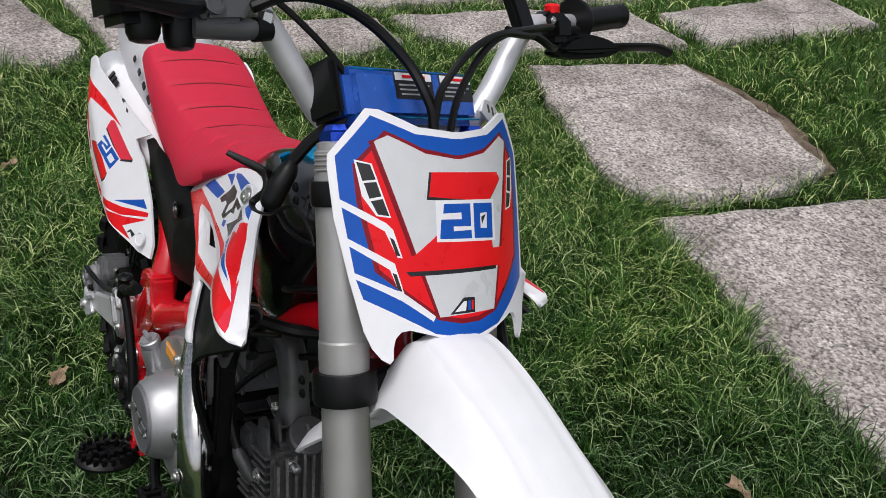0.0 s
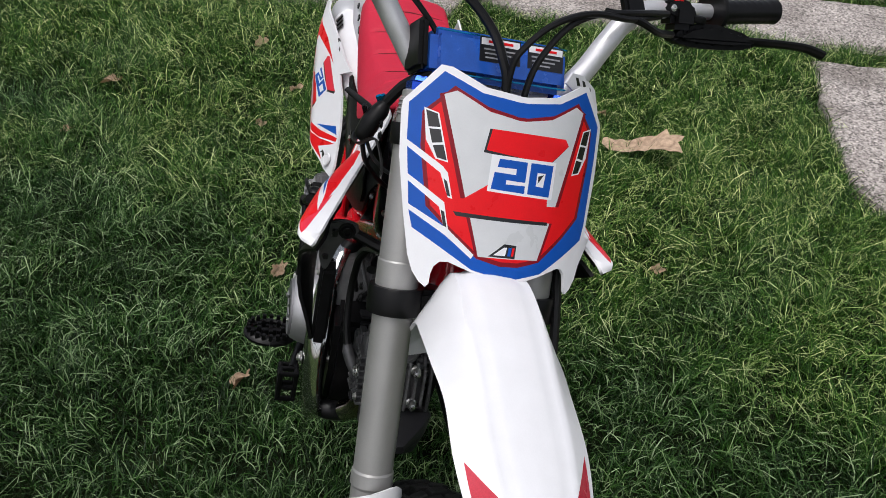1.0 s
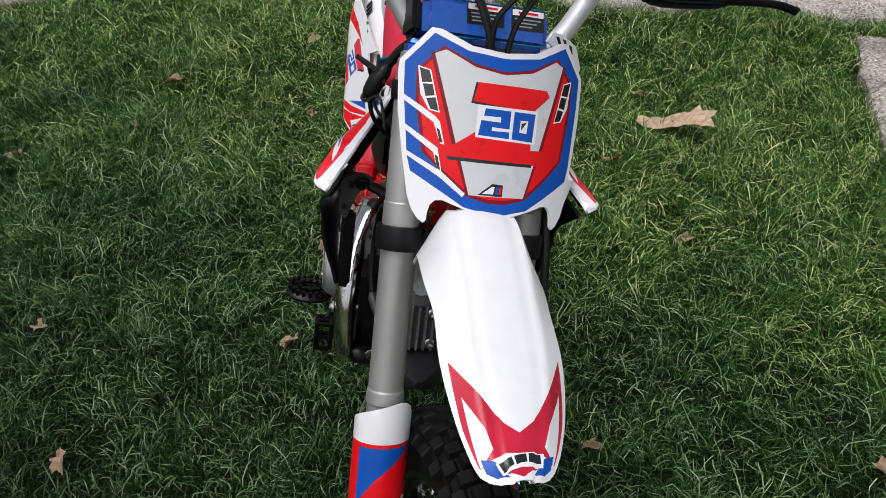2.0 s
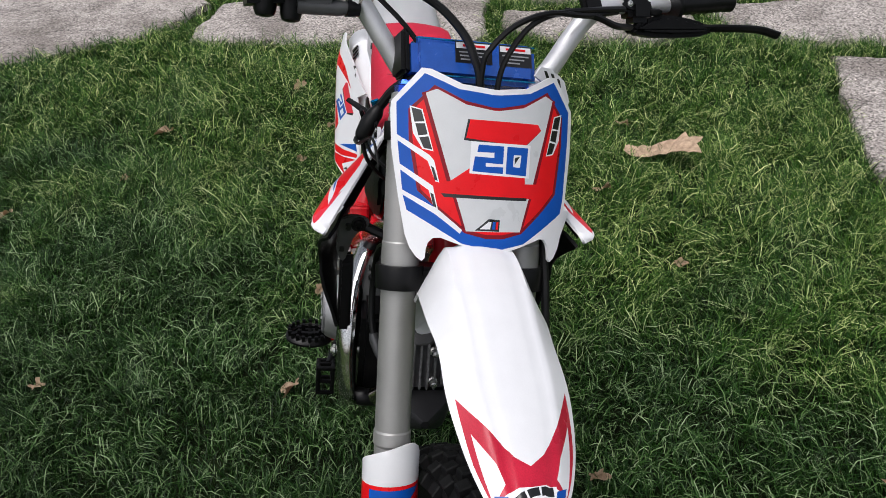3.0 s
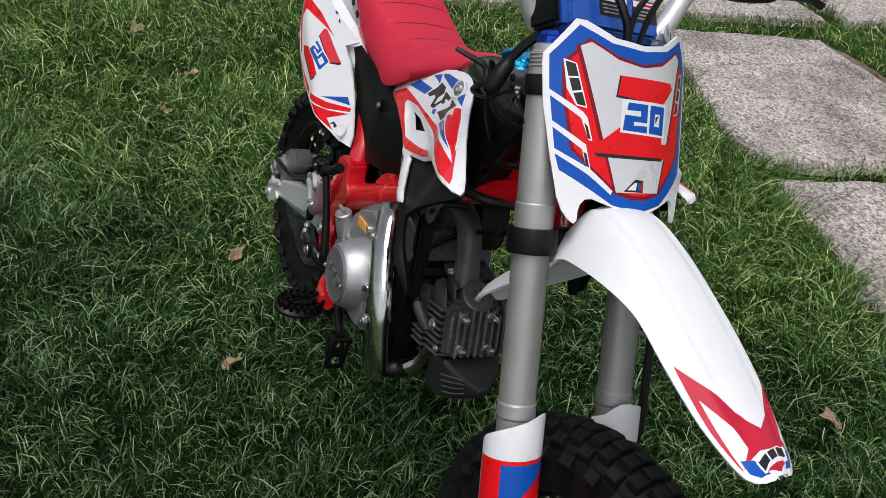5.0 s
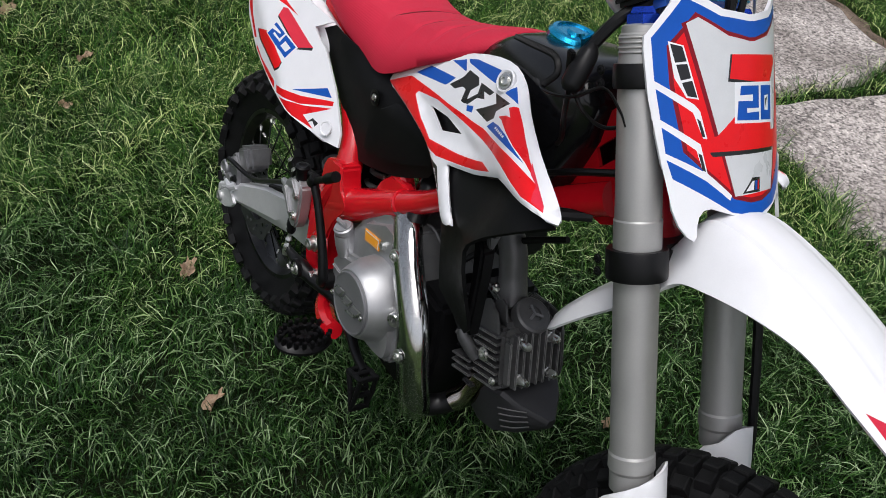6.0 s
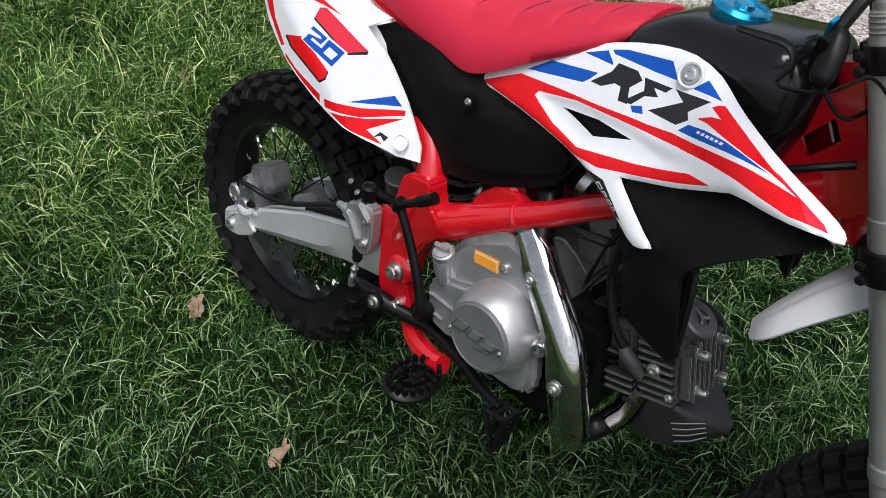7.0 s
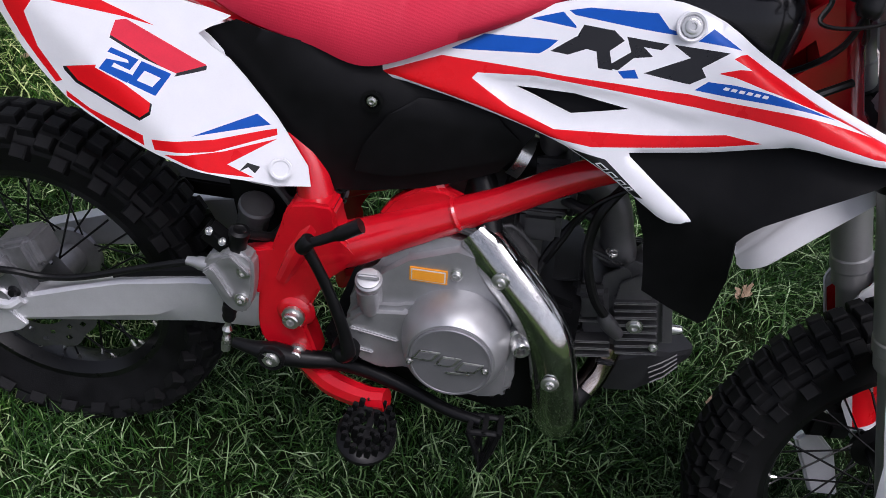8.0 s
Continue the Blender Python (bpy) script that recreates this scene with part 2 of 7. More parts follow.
def grass_material():
    m = bpy.data.materials.new("grass_blades")
    m.use_nodes = True
    n, l = m.node_tree.nodes, m.node_tree.links
    p = n["Principled BSDF"]
    co = n.new("ShaderNodeTexCoord")
    patch = n.new("ShaderNodeTexNoise")
    patch.inputs["Scale"].default_value, patch.inputs["Detail"].default_value = 2.2, 3
    l.new(co.outputs["Object"], patch.inputs["Vector"])
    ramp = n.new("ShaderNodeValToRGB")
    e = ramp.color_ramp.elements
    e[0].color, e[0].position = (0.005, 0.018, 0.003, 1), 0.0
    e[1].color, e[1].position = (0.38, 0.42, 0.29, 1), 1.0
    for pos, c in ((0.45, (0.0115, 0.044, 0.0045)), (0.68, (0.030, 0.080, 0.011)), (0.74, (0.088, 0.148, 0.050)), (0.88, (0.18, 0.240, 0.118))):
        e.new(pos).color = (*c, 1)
    # tone per blade: dark below, painted as gap shade; pale and dry on top
    shade_to_dry = n.new("ShaderNodeAttribute")
    shade_to_dry.attribute_name = "shade_to_dry"
    l.new(shade_to_dry.outputs["Fac"], ramp.inputs["Fac"])
    # the lawn yellows with distance; its dark near end is shade in the colour
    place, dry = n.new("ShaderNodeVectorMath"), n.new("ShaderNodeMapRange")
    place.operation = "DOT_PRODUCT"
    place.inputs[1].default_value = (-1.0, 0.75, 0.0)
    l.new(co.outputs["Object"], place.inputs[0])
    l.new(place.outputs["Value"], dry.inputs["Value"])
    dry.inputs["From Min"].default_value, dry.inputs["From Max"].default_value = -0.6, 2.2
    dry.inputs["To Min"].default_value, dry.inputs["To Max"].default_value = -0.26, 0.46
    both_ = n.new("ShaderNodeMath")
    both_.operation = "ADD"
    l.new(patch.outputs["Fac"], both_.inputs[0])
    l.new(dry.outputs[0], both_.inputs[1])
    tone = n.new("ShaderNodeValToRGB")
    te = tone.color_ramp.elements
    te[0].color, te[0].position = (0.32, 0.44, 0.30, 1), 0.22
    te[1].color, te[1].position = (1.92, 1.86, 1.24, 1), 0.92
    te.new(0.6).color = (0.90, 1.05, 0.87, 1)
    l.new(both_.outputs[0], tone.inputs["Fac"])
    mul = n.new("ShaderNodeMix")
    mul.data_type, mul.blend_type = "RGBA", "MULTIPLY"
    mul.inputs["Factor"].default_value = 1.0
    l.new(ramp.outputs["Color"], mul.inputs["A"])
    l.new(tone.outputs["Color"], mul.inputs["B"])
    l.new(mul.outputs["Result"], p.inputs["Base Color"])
    p.inputs["Roughness"].default_value = 0.5
    p.inputs["Specular IOR Level"].default_value = 0.25
    return m


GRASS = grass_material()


# ---- mesh helpers ----
from mathutils.bvhtree import BVHTree


def mesh_of(bm, name, mats, angle=35):
    bmesh.ops.recalc_face_normals(bm, faces=bm.faces)
    me = bpy.data.meshes.new(name)
    bm.to_mesh(me)
    bm.free()
    for m in mats if isinstance(mats, (list, tuple)) else [mats]:
        me.materials.append(m)
    me.polygons.foreach_set("use_smooth", [True] * len(me.polygons))
    me.set_sharp_from_angle(angle=radians(angle))
    return me


def tipped(bm, way):
    """Gives the faces that look along way the second material: bare, worn edges."""
    for f in bm.faces:
        f.normal_update()
        if f.normal.dot(way) > 0.75:
            f.material_index = 1
    return bm


def part(name, bm, mats, parent, label="", angle=35):
    """Links a bmesh as one mesh object under a thing or a part."""
    ob = new(name, mesh_of(bm, name, mats, angle))
    ob.parent = parent
    return tagged(ob, label) if label else ob


def catmull(pts, k=6):
    """A smooth line through the points."""
    p = [Vector(q) for q in pts]
    p = [2 * p[0] - p[1], *p, 2 * p[-1] - p[-2]]
    out = []
    for a, b, c, d in zip(p, p[1:], p[2:], p[3:]):
        for i in range(k):
            t = i / k
            out.append(0.5 * (2 * b + (c - a) * t + (2 * a - 5 * b + 4 * c - d) * t**2 + (3 * b - a - 3 * c + d) * t**3))
    return [*out, p[-2]]


def tube(pts, r, n=10, k=6, bm=None, flat=1.0):
    """A round bar along a smooth line; r: a radius, or one for each given point. flat squeezes it across."""
    bm = bm or bmesh.new()
    line = catmull(pts, k) if k else [Vector(q) for q in pts]
    rs = [r] * len(line) if not isinstance(r, (list, tuple)) else [float(q) for q in np.interp(np.linspace(0, len(r) - 1, len(line)), range(len(r)), r)]
    side, rings = None, []
    for i, p in enumerate(line):
        way = (line[min(i + 1, len(line) - 1)] - line[max(i - 1, 0)]).normalized()
        if side is None:
            side = way.orthogonal().normalized()
        side = (side - way * side.dot(way)).normalized()
        other = way.cross(side)
        rings.append([bm.verts.new(p + rs[i] * (math.cos(a) * side + flat * math.sin(a) * other)) for a in (2 * math.pi * j / n for j in range(n))])
    for a, b in zip(rings, rings[1:]):
        for j in range(n):
            bm.faces.new((a[j], a[(j + 1) % n], b[(j + 1) % n], b[j]))
    bm.faces.new(rings[0]), bm.faces.new(rings[-1][::-1])
    return bm


def loft(rings, bm=None, closed=True, caps=True):
    """A skin over rings of equally many points."""
    bm = bm or bmesh.new()
    vs = [[bm.verts.new(p) for p in ring] for ring in rings]
    n = len(vs[0])
    for a, b in zip(vs, vs[1:]):
        for j in range(n if closed else n - 1):
            bm.faces.new((a[j], a[(j + 1) % n], b[(j + 1) % n], b[j]))
    if caps and closed:
        bm.faces.new(vs[0]), bm.faces.new(vs[-1][::-1])
    return bm


def lathe(profile, m=Matrix(), n=24, bm=None, ring=False):
    """A turned body: (radius, height) along the local z axis of m. ring: the profile closes on itself."""
    bm = bm or bmesh.new()
    rows = [[bm.verts.new(m @ Vector((r * math.cos(a), r * math.sin(a), h))) for a in (2 * math.pi * j / n for j in range(n))] for r, h in profile]
    pairs = list(zip(rows, rows[1:])) + ([(rows[-1], rows[0])] if ring else [])
    for a, b in pairs:
        for j in range(n):
            bm.faces.new((a[j], a[(j + 1) % n], b[(j + 1) % n], b[j]))
    if not ring:
        bm.faces.new(rows[0]), bm.faces.new(rows[-1][::-1])
    return bm


def box(size, m=Matrix(), bevel=0.002, bm=None):
    b = bmesh.new()
    bmesh.ops.create_cube(b, size=1)
    bmesh.ops.scale(b, vec=size, verts=b.verts)
    if bevel:
        bmesh.ops.bevel(b, geom=b.edges[:], offset=bevel, segments=2, affect="EDGES")
    bmesh.ops.transform(b, matrix=m, verts=b.verts)
    return merged(bm, b)


def merged(bm, b):
    if bm is None:
        return b
    me = bpy.data.meshes.new("tmp")
    b.to_mesh(me)
    b.free()
    bm.from_mesh(me)
    bpy.data.meshes.remove(me)
    return bm


def prism(outline, y0, y1, bevel=0.004, bm=None, taper=1.0):
    """A plate with an outline in (x, z), from y0 to y1; taper shrinks its y0 face about its middle."""
    b = bmesh.new()
    cx, cz = sum(p[0] for p in outline) / len(outline), sum(p[1] for p in outline) / len(outline)
    lo = [b.verts.new((cx + (x - cx) * taper, y0, cz + (z - cz) * taper)) for x, z in outline]
    hi = [b.verts.new((x, y1, z)) for x, z in outline]
    n = len(outline)
    b.faces.new(lo), b.faces.new(hi[::-1])
    for j in range(n):
        b.faces.new((lo[j], hi[j], hi[(j + 1) % n], lo[(j + 1) % n]))
    bmesh.ops.recalc_face_normals(b, faces=b.faces)
    if bevel:
        bmesh.ops.bevel(b, geom=b.edges[:], offset=bevel, segments=2, affect="EDGES")
    return merged(bm, b)


def moved(bm, m):
    bmesh.ops.transform(bm, matrix=m, verts=bm.verts)
    return bm


def axis_to(p, way):
    """A pose at p whose z axis points along way."""
    return Matrix.Translation(p) @ Vector(way).to_track_quat("Z", "Y").to_matrix().to_4x4()


def inside(x, y, poly):
    hit = False
    for (ax, ay), (bx, by) in zip(poly, poly[1:] + poly[:1]):
        if (ay > y) != (by > y) and x < (bx - ax) * (y - ay) / (by - ay) + ax:
            hit = not hit
    return hit


def rounded(poly, k=3):
    """The closed outline, smoothed by a curve through its points."""
    p = [Vector((*q, 0)) for q in poly]
    n, out = len(p), []
    for i in range(n):
        a, b, c, d = p[i - 1], p[i], p[(i + 1) % n], p[(i + 2) % n]
        for j in range(k):
            t = j / k
            v = 0.5 * (2 * b + (c - a) * t + (2 * a - 5 * b + 4 * c - d) * t**2 + (3 * b - a - 3 * c + d) * t**3)
            out.append((v.x, v.y))
    return out


def panel(outline, surface, thick, regions=(), holes=(), step=0.012, plain=False):
    """A moulded shell: a flat outline laid on surface(s, t) -> place, with printed areas (outline, slot) whose edges are real edges."""
    from mathutils.geometry import delaunay_2d_cdt

    pts, edges = [], []

    def ring(poly):
        n0 = len(pts)
        dense = []
        for (ax, ay), (bx, by) in zip(poly, poly[1:] + poly[:1]):
            k = max(1, int(math.hypot(bx - ax, by - ay) / step))
            dense += [(ax + (bx - ax) * i / k, ay + (by - ay) * i / k) for i in range(k)]
        pts.extend(Vector(q) for q in dense)
        edges.extend((n0 + i, n0 + (i + 1) % len(dense)) for i in range(len(dense)))

    for poly in (outline, *holes, *(r[0] for r in regions)):
        ring(list(poly))
    xs, ys = [q[0] for q in outline], [q[1] for q in outline]
    for i in range(int((max(xs) - min(xs)) / step) + 1):
        for j in range(int((max(ys) - min(ys)) / step) + 1):
            x, y = min(xs) + (i + 0.5 * (j % 2)) * step, min(ys) + j * step
            if inside(x, y, outline) and not any(inside(x, y, h) for h in holes):
                pts.append(Vector((x, y)))
    vs, _, fs, *_ = delaunay_2d_cdt(pts, edges, [], 0, 1e-5)
    bm = bmesh.new()
    made = [bm.verts.new(surface(v.x, v.y)) for v in vs]
    for f in fs:
        cx, cy = sum(vs[i].x for i in f) / len(f), sum(vs[i].y for i in f) / len(f)
        if not inside(cx, cy, outline) or any(inside(cx, cy, h) for h in holes):
            continue
        face = bm.faces.new([made[i] for i in f])
        for poly, slot in regions:
            if inside(cx, cy, poly):
                face.material_index = slot
    bmesh.ops.delete(bm, geom=[v for v in bm.verts if not v.link_faces], context="VERTS")
    bmesh.ops.recalc_face_normals(bm, faces=bm.faces)
    if not plain:
        bmesh.ops.solidify(bm, geom=bm.faces[:], thickness=thick)
        return bm
    # an even skin below, for shells that narrow to a tip
    bm.normal_update()
    up = sum((f.normal.z * f.calc_area() for f in bm.faces)) > 0
    rim, tops = [e for e in bm.edges if e.is_boundary], bm.faces[:]
    under = {v: bm.verts.new(v.co - v.normal * (thick if up else -thick)) for v in bm.verts[:]}
    for f in tops:
        bm.faces.new([under[v] for v in reversed(f.verts)])
    for e in rim:
        a, b = e.verts
        bm.faces.new((a, b, under[b], under[a]))
    return bm


def mirrored(bm):
    """A copy of the bmesh on the other side of the bike's middle."""
    b = bm.copy()
    bmesh.ops.scale(b, vec=(1, -1, 1), verts=b.verts)
    bmesh.ops.reverse_faces(b, faces=b.faces)
    return b


def bolt(p, way, r=0.006, h=0.005, bm=None):
    """A flanged cap screw with a socket."""
    m = axis_to(p, way)
    bm = lathe([(r * 1.35, 0), (r * 1.35, h * 0.3), (r, h * 0.35), (r, h * 0.9), (r * 0.85, h), (r * 0.5, h), (r * 0.45, h * 0.5)], m, 12, bm)
    return bm


# ---- ground, paving, lawn ----
def lie(x, y):
    """Height of the soil: nearly level, with a low rise where the front wheel stands."""
    rise = 0.032 * min(1.0, max(0.0, (x + 0.35) / 0.5)) * max(0.0, 1 - abs(y) / 1.2)
    return rise + 0.012 * noise.noise(Vector((x * 0.9, y * 0.9, 0)))


def ground():
    bm = bmesh.new()
    def line(lo, hi, step):
        mid = list(np.arange(lo, hi + 1e-6, step))
        return [-2000, -400, -80, -20, *mid, 20, 80, 400, 2000]
    xs, ys = line(-5, 3, 0.1), line(-4, 5, 0.1)
    grid = [[bm.verts.new((x, y, lie(x, y) if abs(x) < 6 and abs(y) < 6 else 0)) for y in ys] for x in xs]
    for i in range(len(xs) - 1):
        for j in range(len(ys) - 1):
            bm.faces.new((grid[i][j], grid[i + 1][j], grid[i + 1][j + 1], grid[i][j + 1]))
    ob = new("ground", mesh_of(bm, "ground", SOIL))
    return tagged(ob, "soil and thatch, darkened for gap shade, under a short green lawn", "ground", kind="structure")


ground()

SLABS = [
    [(-2.29, 1.97), (-2.05, 2.67), (-1.45, 2.62), (-1.08, 2.48), (-1.01, 2.22), (-1.15, 1.68), (-1.31, 1.64), (-1.67, 1.76)],
    [(-1.05, 1.63), (-0.95, 2.04), (-0.84, 2.51), (-0.30, 2.50), (0.10, 2.40), (0.05, 1.38), (-0.25, 1.44), (-0.45, 1.47), (-0.66, 1.54)],
    [(0.13, 1.37), (0.18, 2.38), (1.10, 2.32), (1.05, 1.28)],
    [(-3.05, 1.70), (-2.92, 2.40), (-2.70, 2.92), (-2.25, 2.88), (-2.40, 2.33), (-2.45, 1.99), (-2.74, 1.69)],
    [(-3.25, 0.75), (-3.16, 1.17), (-3.04, 1.62), (-2.72, 1.60), (-2.66, 1.31), (-2.77, 1.02), (-3.00, 0.70)],
    [(-3.95, 0.98), (-3.80, 2.10), (-3.50, 3.20), (-2.85, 3.10), (-3.10, 2.30), (-3.28, 1.30), (-3.36, 0.90)],
    [(-3.85, -0.72), (-3.95, 0.12), (-3.50, 0.20), (-3.22, 0.30), (-3.05, 0.28), (-2.98, 0.20), (-2.98, 0.09), (-3.07, -0.08), (-3.33, -0.84)],
    [(-4.00, 0.30), (-4.00, 0.90), (-3.30, 0.66), (-2.98, 0.62), (-2.88, 0.52), (-2.90, 0.40), (-3.05, 0.40), (-3.45, 0.36)],
    [(-4.60, -1.40), (-3.92, -0.78), (-3.44, -1.06), (-3.24, -1.76), (-3.60, -2.80), (-4.40, -2.60)],
    [(-2.65, 3.05), (-2.20, 2.98), (-2.10, 4.10), (-2.60, 4.20)],
    [(-4.95, 0.95), (-4.70, 3.30), (-3.62, 3.22), (-3.92, 2.10), (-4.06, 1.02)],
]


def slab(outline, i):
    worn = []
    for (ax, ay), (bx, by) in zip(outline, outline[1:] + outline[:1]):
        k = max(2, int(math.hypot(bx - ax, by - ay) / 0.035))
        for j in range(k):
            x, y = ax + (bx - ax) * j / k, ay + (by - ay) * j / k
            rough = Vector((x * 5, y * 5, i))
            fine = Vector((x * 23, y * 23, i))
            worn.append((x + 0.030 * noise.noise(rough) + 0.012 * noise.noise(fine), y + 0.030 * noise.noise(rough + Vector((9, 0, 0))) + 0.012 * noise.noise(fine + Vector((9, 0, 0)))))
    mx, my = sum(p[0] for p in worn) / len(worn), sum(p[1] for p in worn) / len(worn)
    rings = []
    for inset, z in ((0.0, -0.05), (0.0, 0.022), (0.008, 0.034), (0.022, 0.039), (0.06, 0.040)):
        ring = []
        for x, y in worn:
            d = math.hypot(x - mx, y - my)
            s = 1 - inset / d
            ring.append((mx + (x - mx) * s, my + (y - my) * s, z + (0.004 * noise.noise(Vector((x * 30, y * 30, 3))) if 0.0 < inset < 0.05 else 0.0)))
        rings.append(ring)
    bm = loft(rings, caps=True)
    ob = new("paving_slab", mesh_of(bm, "paving_slab", SLAB))
    return tagged(ob, "worn grey aggregate concrete paving slab set in the lawn", "paving slab", "slabs of the garden path")


for i, outline in enumerate(SLABS):
    slab(outline, i)


def strip_at(x):
    """Inner and outer edge of the bare soil behind the first slab."""
    inner = float(np.interp(x, [-2.05, -1.67, -1.37, -1.08], [2.64, 2.58, 2.53, 2.46]))
    wide = 0.165 * math.sin(math.pi * min(1.0, max(0.0, (x + 2.10) / 1.06))) ** 0.5
    return inner, inner + wide * (1 + 0.35 * noise.noise(Vector((x * 9, 3, 0))))


def bare_soil():
    bm = bmesh.new()
    rows = []
    for i in range(70):
        x = -2.10 + 1.06 * i / 69
        lo, hi = strip_at(x)
        row = []
        for j in range(15):
            y = lo - 0.02 + (hi - lo + 0.04) * j / 14
            swell = math.sin(math.pi * j / 14)
            row.append(bm.verts.new((x, y, lie(x, y) - 0.004 + swell * (0.026 + 0.012 * noise.noise(Vector((x * 22, y * 22, 1))) + 0.006 * noise.noise(Vector((x * 70, y * 70, 2)))))))
        rows.append(row)
    for a, b in zip(rows, rows[1:]):
        for j in range(14):
            bm.faces.new((a[j], b[j], b[j + 1], a[j + 1]))
    return tagged(new("bare_soil", mesh_of(bm, "bare_soil", EARTH)), "strip of bare brown soil along the paving", "soil", kind="structure")


bare_soil()


def lawn():
    """Blades of grass, thickest where the lawn is seen close."""
    rng = np.random.default_rng(5)
    spots = []
    for x0, x1, y0, y1, per in ((-2.0, 0.9, -1.2, 1.75, 30000), (-3.5, -2.0, -2.3, 2.2, 17000), (-2.0, 0.9, 1.75, 3.2, 9000), (-2.0, 0.6, -2.2, -1.2, 18000), (-4.2, -2.0, 2.2, 4.4, 5000), (-4.6, -3.5, -2.3, 1.2, 3500), (-2.0, -0.4, 3.2, 4.8, 4000), (0.9, 1.6, -2.2, 3.2, 7000), (1.6, 2.6, -2.2, 3.2, 2500), (0.6, 0.9, -2.2, -1.2, 7000), (-4.6, 2.6, -3.4, -2.2, 2000), (-0.4, 2.6, 3.2, 4.8, 2500), (-5.6, -4.6, -3.4, 4.8, 1500)):
        k = int((x1 - x0) * (y1 - y0) * per)
        spots.append(np.c_[rng.uniform(x0, x1, k), rng.uniform(y0, y1, k)])
    spots = np.concatenate(spots)
    clear = np.ones(len(spots), bool)
    for poly in SLABS:
        hit = np.zeros(len(spots), bool)
        mx, my = sum(p[0] for p in poly) / len(poly), sum(p[1] for p in poly) / len(poly)
        small = [(mx + (x - mx) * 0.97, my + (y - my) * 0.97) for x, y in poly]
        for (ax, ay), (bx, by) in zip(small, small[1:] + small[:1]):
            if ay == by:
                continue
            cross = ((ay > spots[:, 1]) != (by > spots[:, 1])) & (spots[:, 0] < (bx - ax) * (spots[:, 1] - ay) / (by - ay) + ax)
            hit ^= cross
        clear &= ~hit
    # little grows on the bare soil
    near = np.flatnonzero((spots[:, 0] > -2.1) & (spots[:, 0] < -1.04) & (spots[:, 1] > 2.4) & (spots[:, 1] < 2.9))
    for q in near:
        lo, hi = strip_at(spots[q, 0])
        if lo - 0.03 < spots[q, 1] < hi and rng.random() > 0.06:
            clear[q] = False
    spots = spots[clear]
    # thin and thick patches, a hand across
    patchy = np.array([noise.noise(Vector((x * 8.5, y * 8.5, 5))) + 0.5 * noise.noise(Vector((x * 21, y * 21, 8))) for x, y in spots])
    kept = rng.random(len(spots)) < np.clip(0.85 + 0.55 * patchy, 0.45, 1.0)
    spots, patchy = spots[kept], patchy[kept]
    k = len(spots)
    # clumps lean the same way and differ in length; every fourth blade lies flat over the rest
    cell = np.floor(spots / 0.11 + 0.35 * np.sin(spots[:, ::-1] * 23.0)).astype(int)
    key = (cell[:, 0] * 7919 + cell[:, 1] * 104729) % 4096
    lean_way = rng.uniform(0, 2 * np.pi, 4096)[key] + rng.normal(0, 1.1, k)
    curl = rng.normal(0, 1.1, k)
    # the lawn is longer and softer away from the worn ground by the wheels
    lush = 1 + 0.5 * np.clip((np.hypot(spots[:, 0] + 0.2, spots[:, 1] + 0.1) - 0.6) / 1.0, 0, 1)
    grow = rng.uniform(0.78, 1.22, 4096)[key] * lush * np.clip(1.0 + 0.30 * patchy, 0.7, 1.3)
    long = grow * rng.gamma(7.0, 0.0056, k).clip(0.014, 0.072)
    over = rng.random(k) < 0.25
    bend = np.where(over, rng.uniform(1.1, 2.0, k), rng.uniform(0.3, 1.3, k))
    wide = np.where(over, rng.uniform(0.0009, 0.0016, k), rng.uniform(0.0009, 0.0014, k))
    wide *= 1 + 0.9 * np.clip((np.hypot(spots[:, 0] + 1.2, spots[:, 1] - 0.5) - 2.2) / 0.8, 0, 1)
    face = lean_way + np.pi / 2 + rng.normal(0, 0.4, k)
    base = np.array([lie(x, y) for x, y in spots]) + np.where(over, rng.uniform(0.004, 0.016, k), 0.0)
    levels = np.array([0.0, 0.36, 0.72, 1.0])
    verts = np.zeros((k, 7, 3))
    for n, s in enumerate(levels):
        angle = bend * s
        out = long * s * np.sin(angle)
        way = lean_way + curl * s
        cx, cy = spots[:, 0] + out * np.cos(way), spots[:, 1] + out * np.sin(way)
        cz = base + np.maximum(long * s * np.cos(angle * 0.72), 0.012 * s)
        w = wide * (1.0, 1.0, 0.75, 0.0)[n]
        for side, v in ((-1, 2 * n), (1, 2 * n + 1)):
            if n == 3 and side == 1:
                continue
            verts[:, v] = np.c_[cx + side * w * np.cos(face), cy + side * w * np.sin(face), cz]
    base_i = np.arange(k)[:, None] * 7
    quads = np.concatenate([base_i + np.array([0, 1, 3, 2]), base_i + np.array([2, 3, 5, 4])], 1).reshape(-1, 4)
    tris = base_i + np.array([4, 5, 6])
    me = bpy.data.meshes.new("grass")
    me.vertices.add(k * 7)
    me.vertices.foreach_set("co", verts.reshape(-1))
    loops = np.concatenate([quads.reshape(-1), tris.reshape(-1)])
    starts = np.concatenate([np.arange(len(quads)) * 4, len(quads) * 4 + np.arange(len(tris)) * 3])
    me.loops.add(len(loops))
    me.loops.foreach_set("vertex_index", loops.astype(np.int32))
    me.polygons.add(len(starts))
    me.polygons.foreach_set("loop_start", starts.astype(np.int32))
    me.update(calc_edges=True)
    me.validate()
    # lower blades take the dark end, which stands for shade in the gaps
    shade_to_dry = np.where(over, rng.uniform(0.70, 1.0, k) ** 1.3, np.clip(0.70 * rng.random(k) + 0.10 * patchy + rng.uniform(-0.06, 0.06, 4096)[key], 0.0, 0.74))
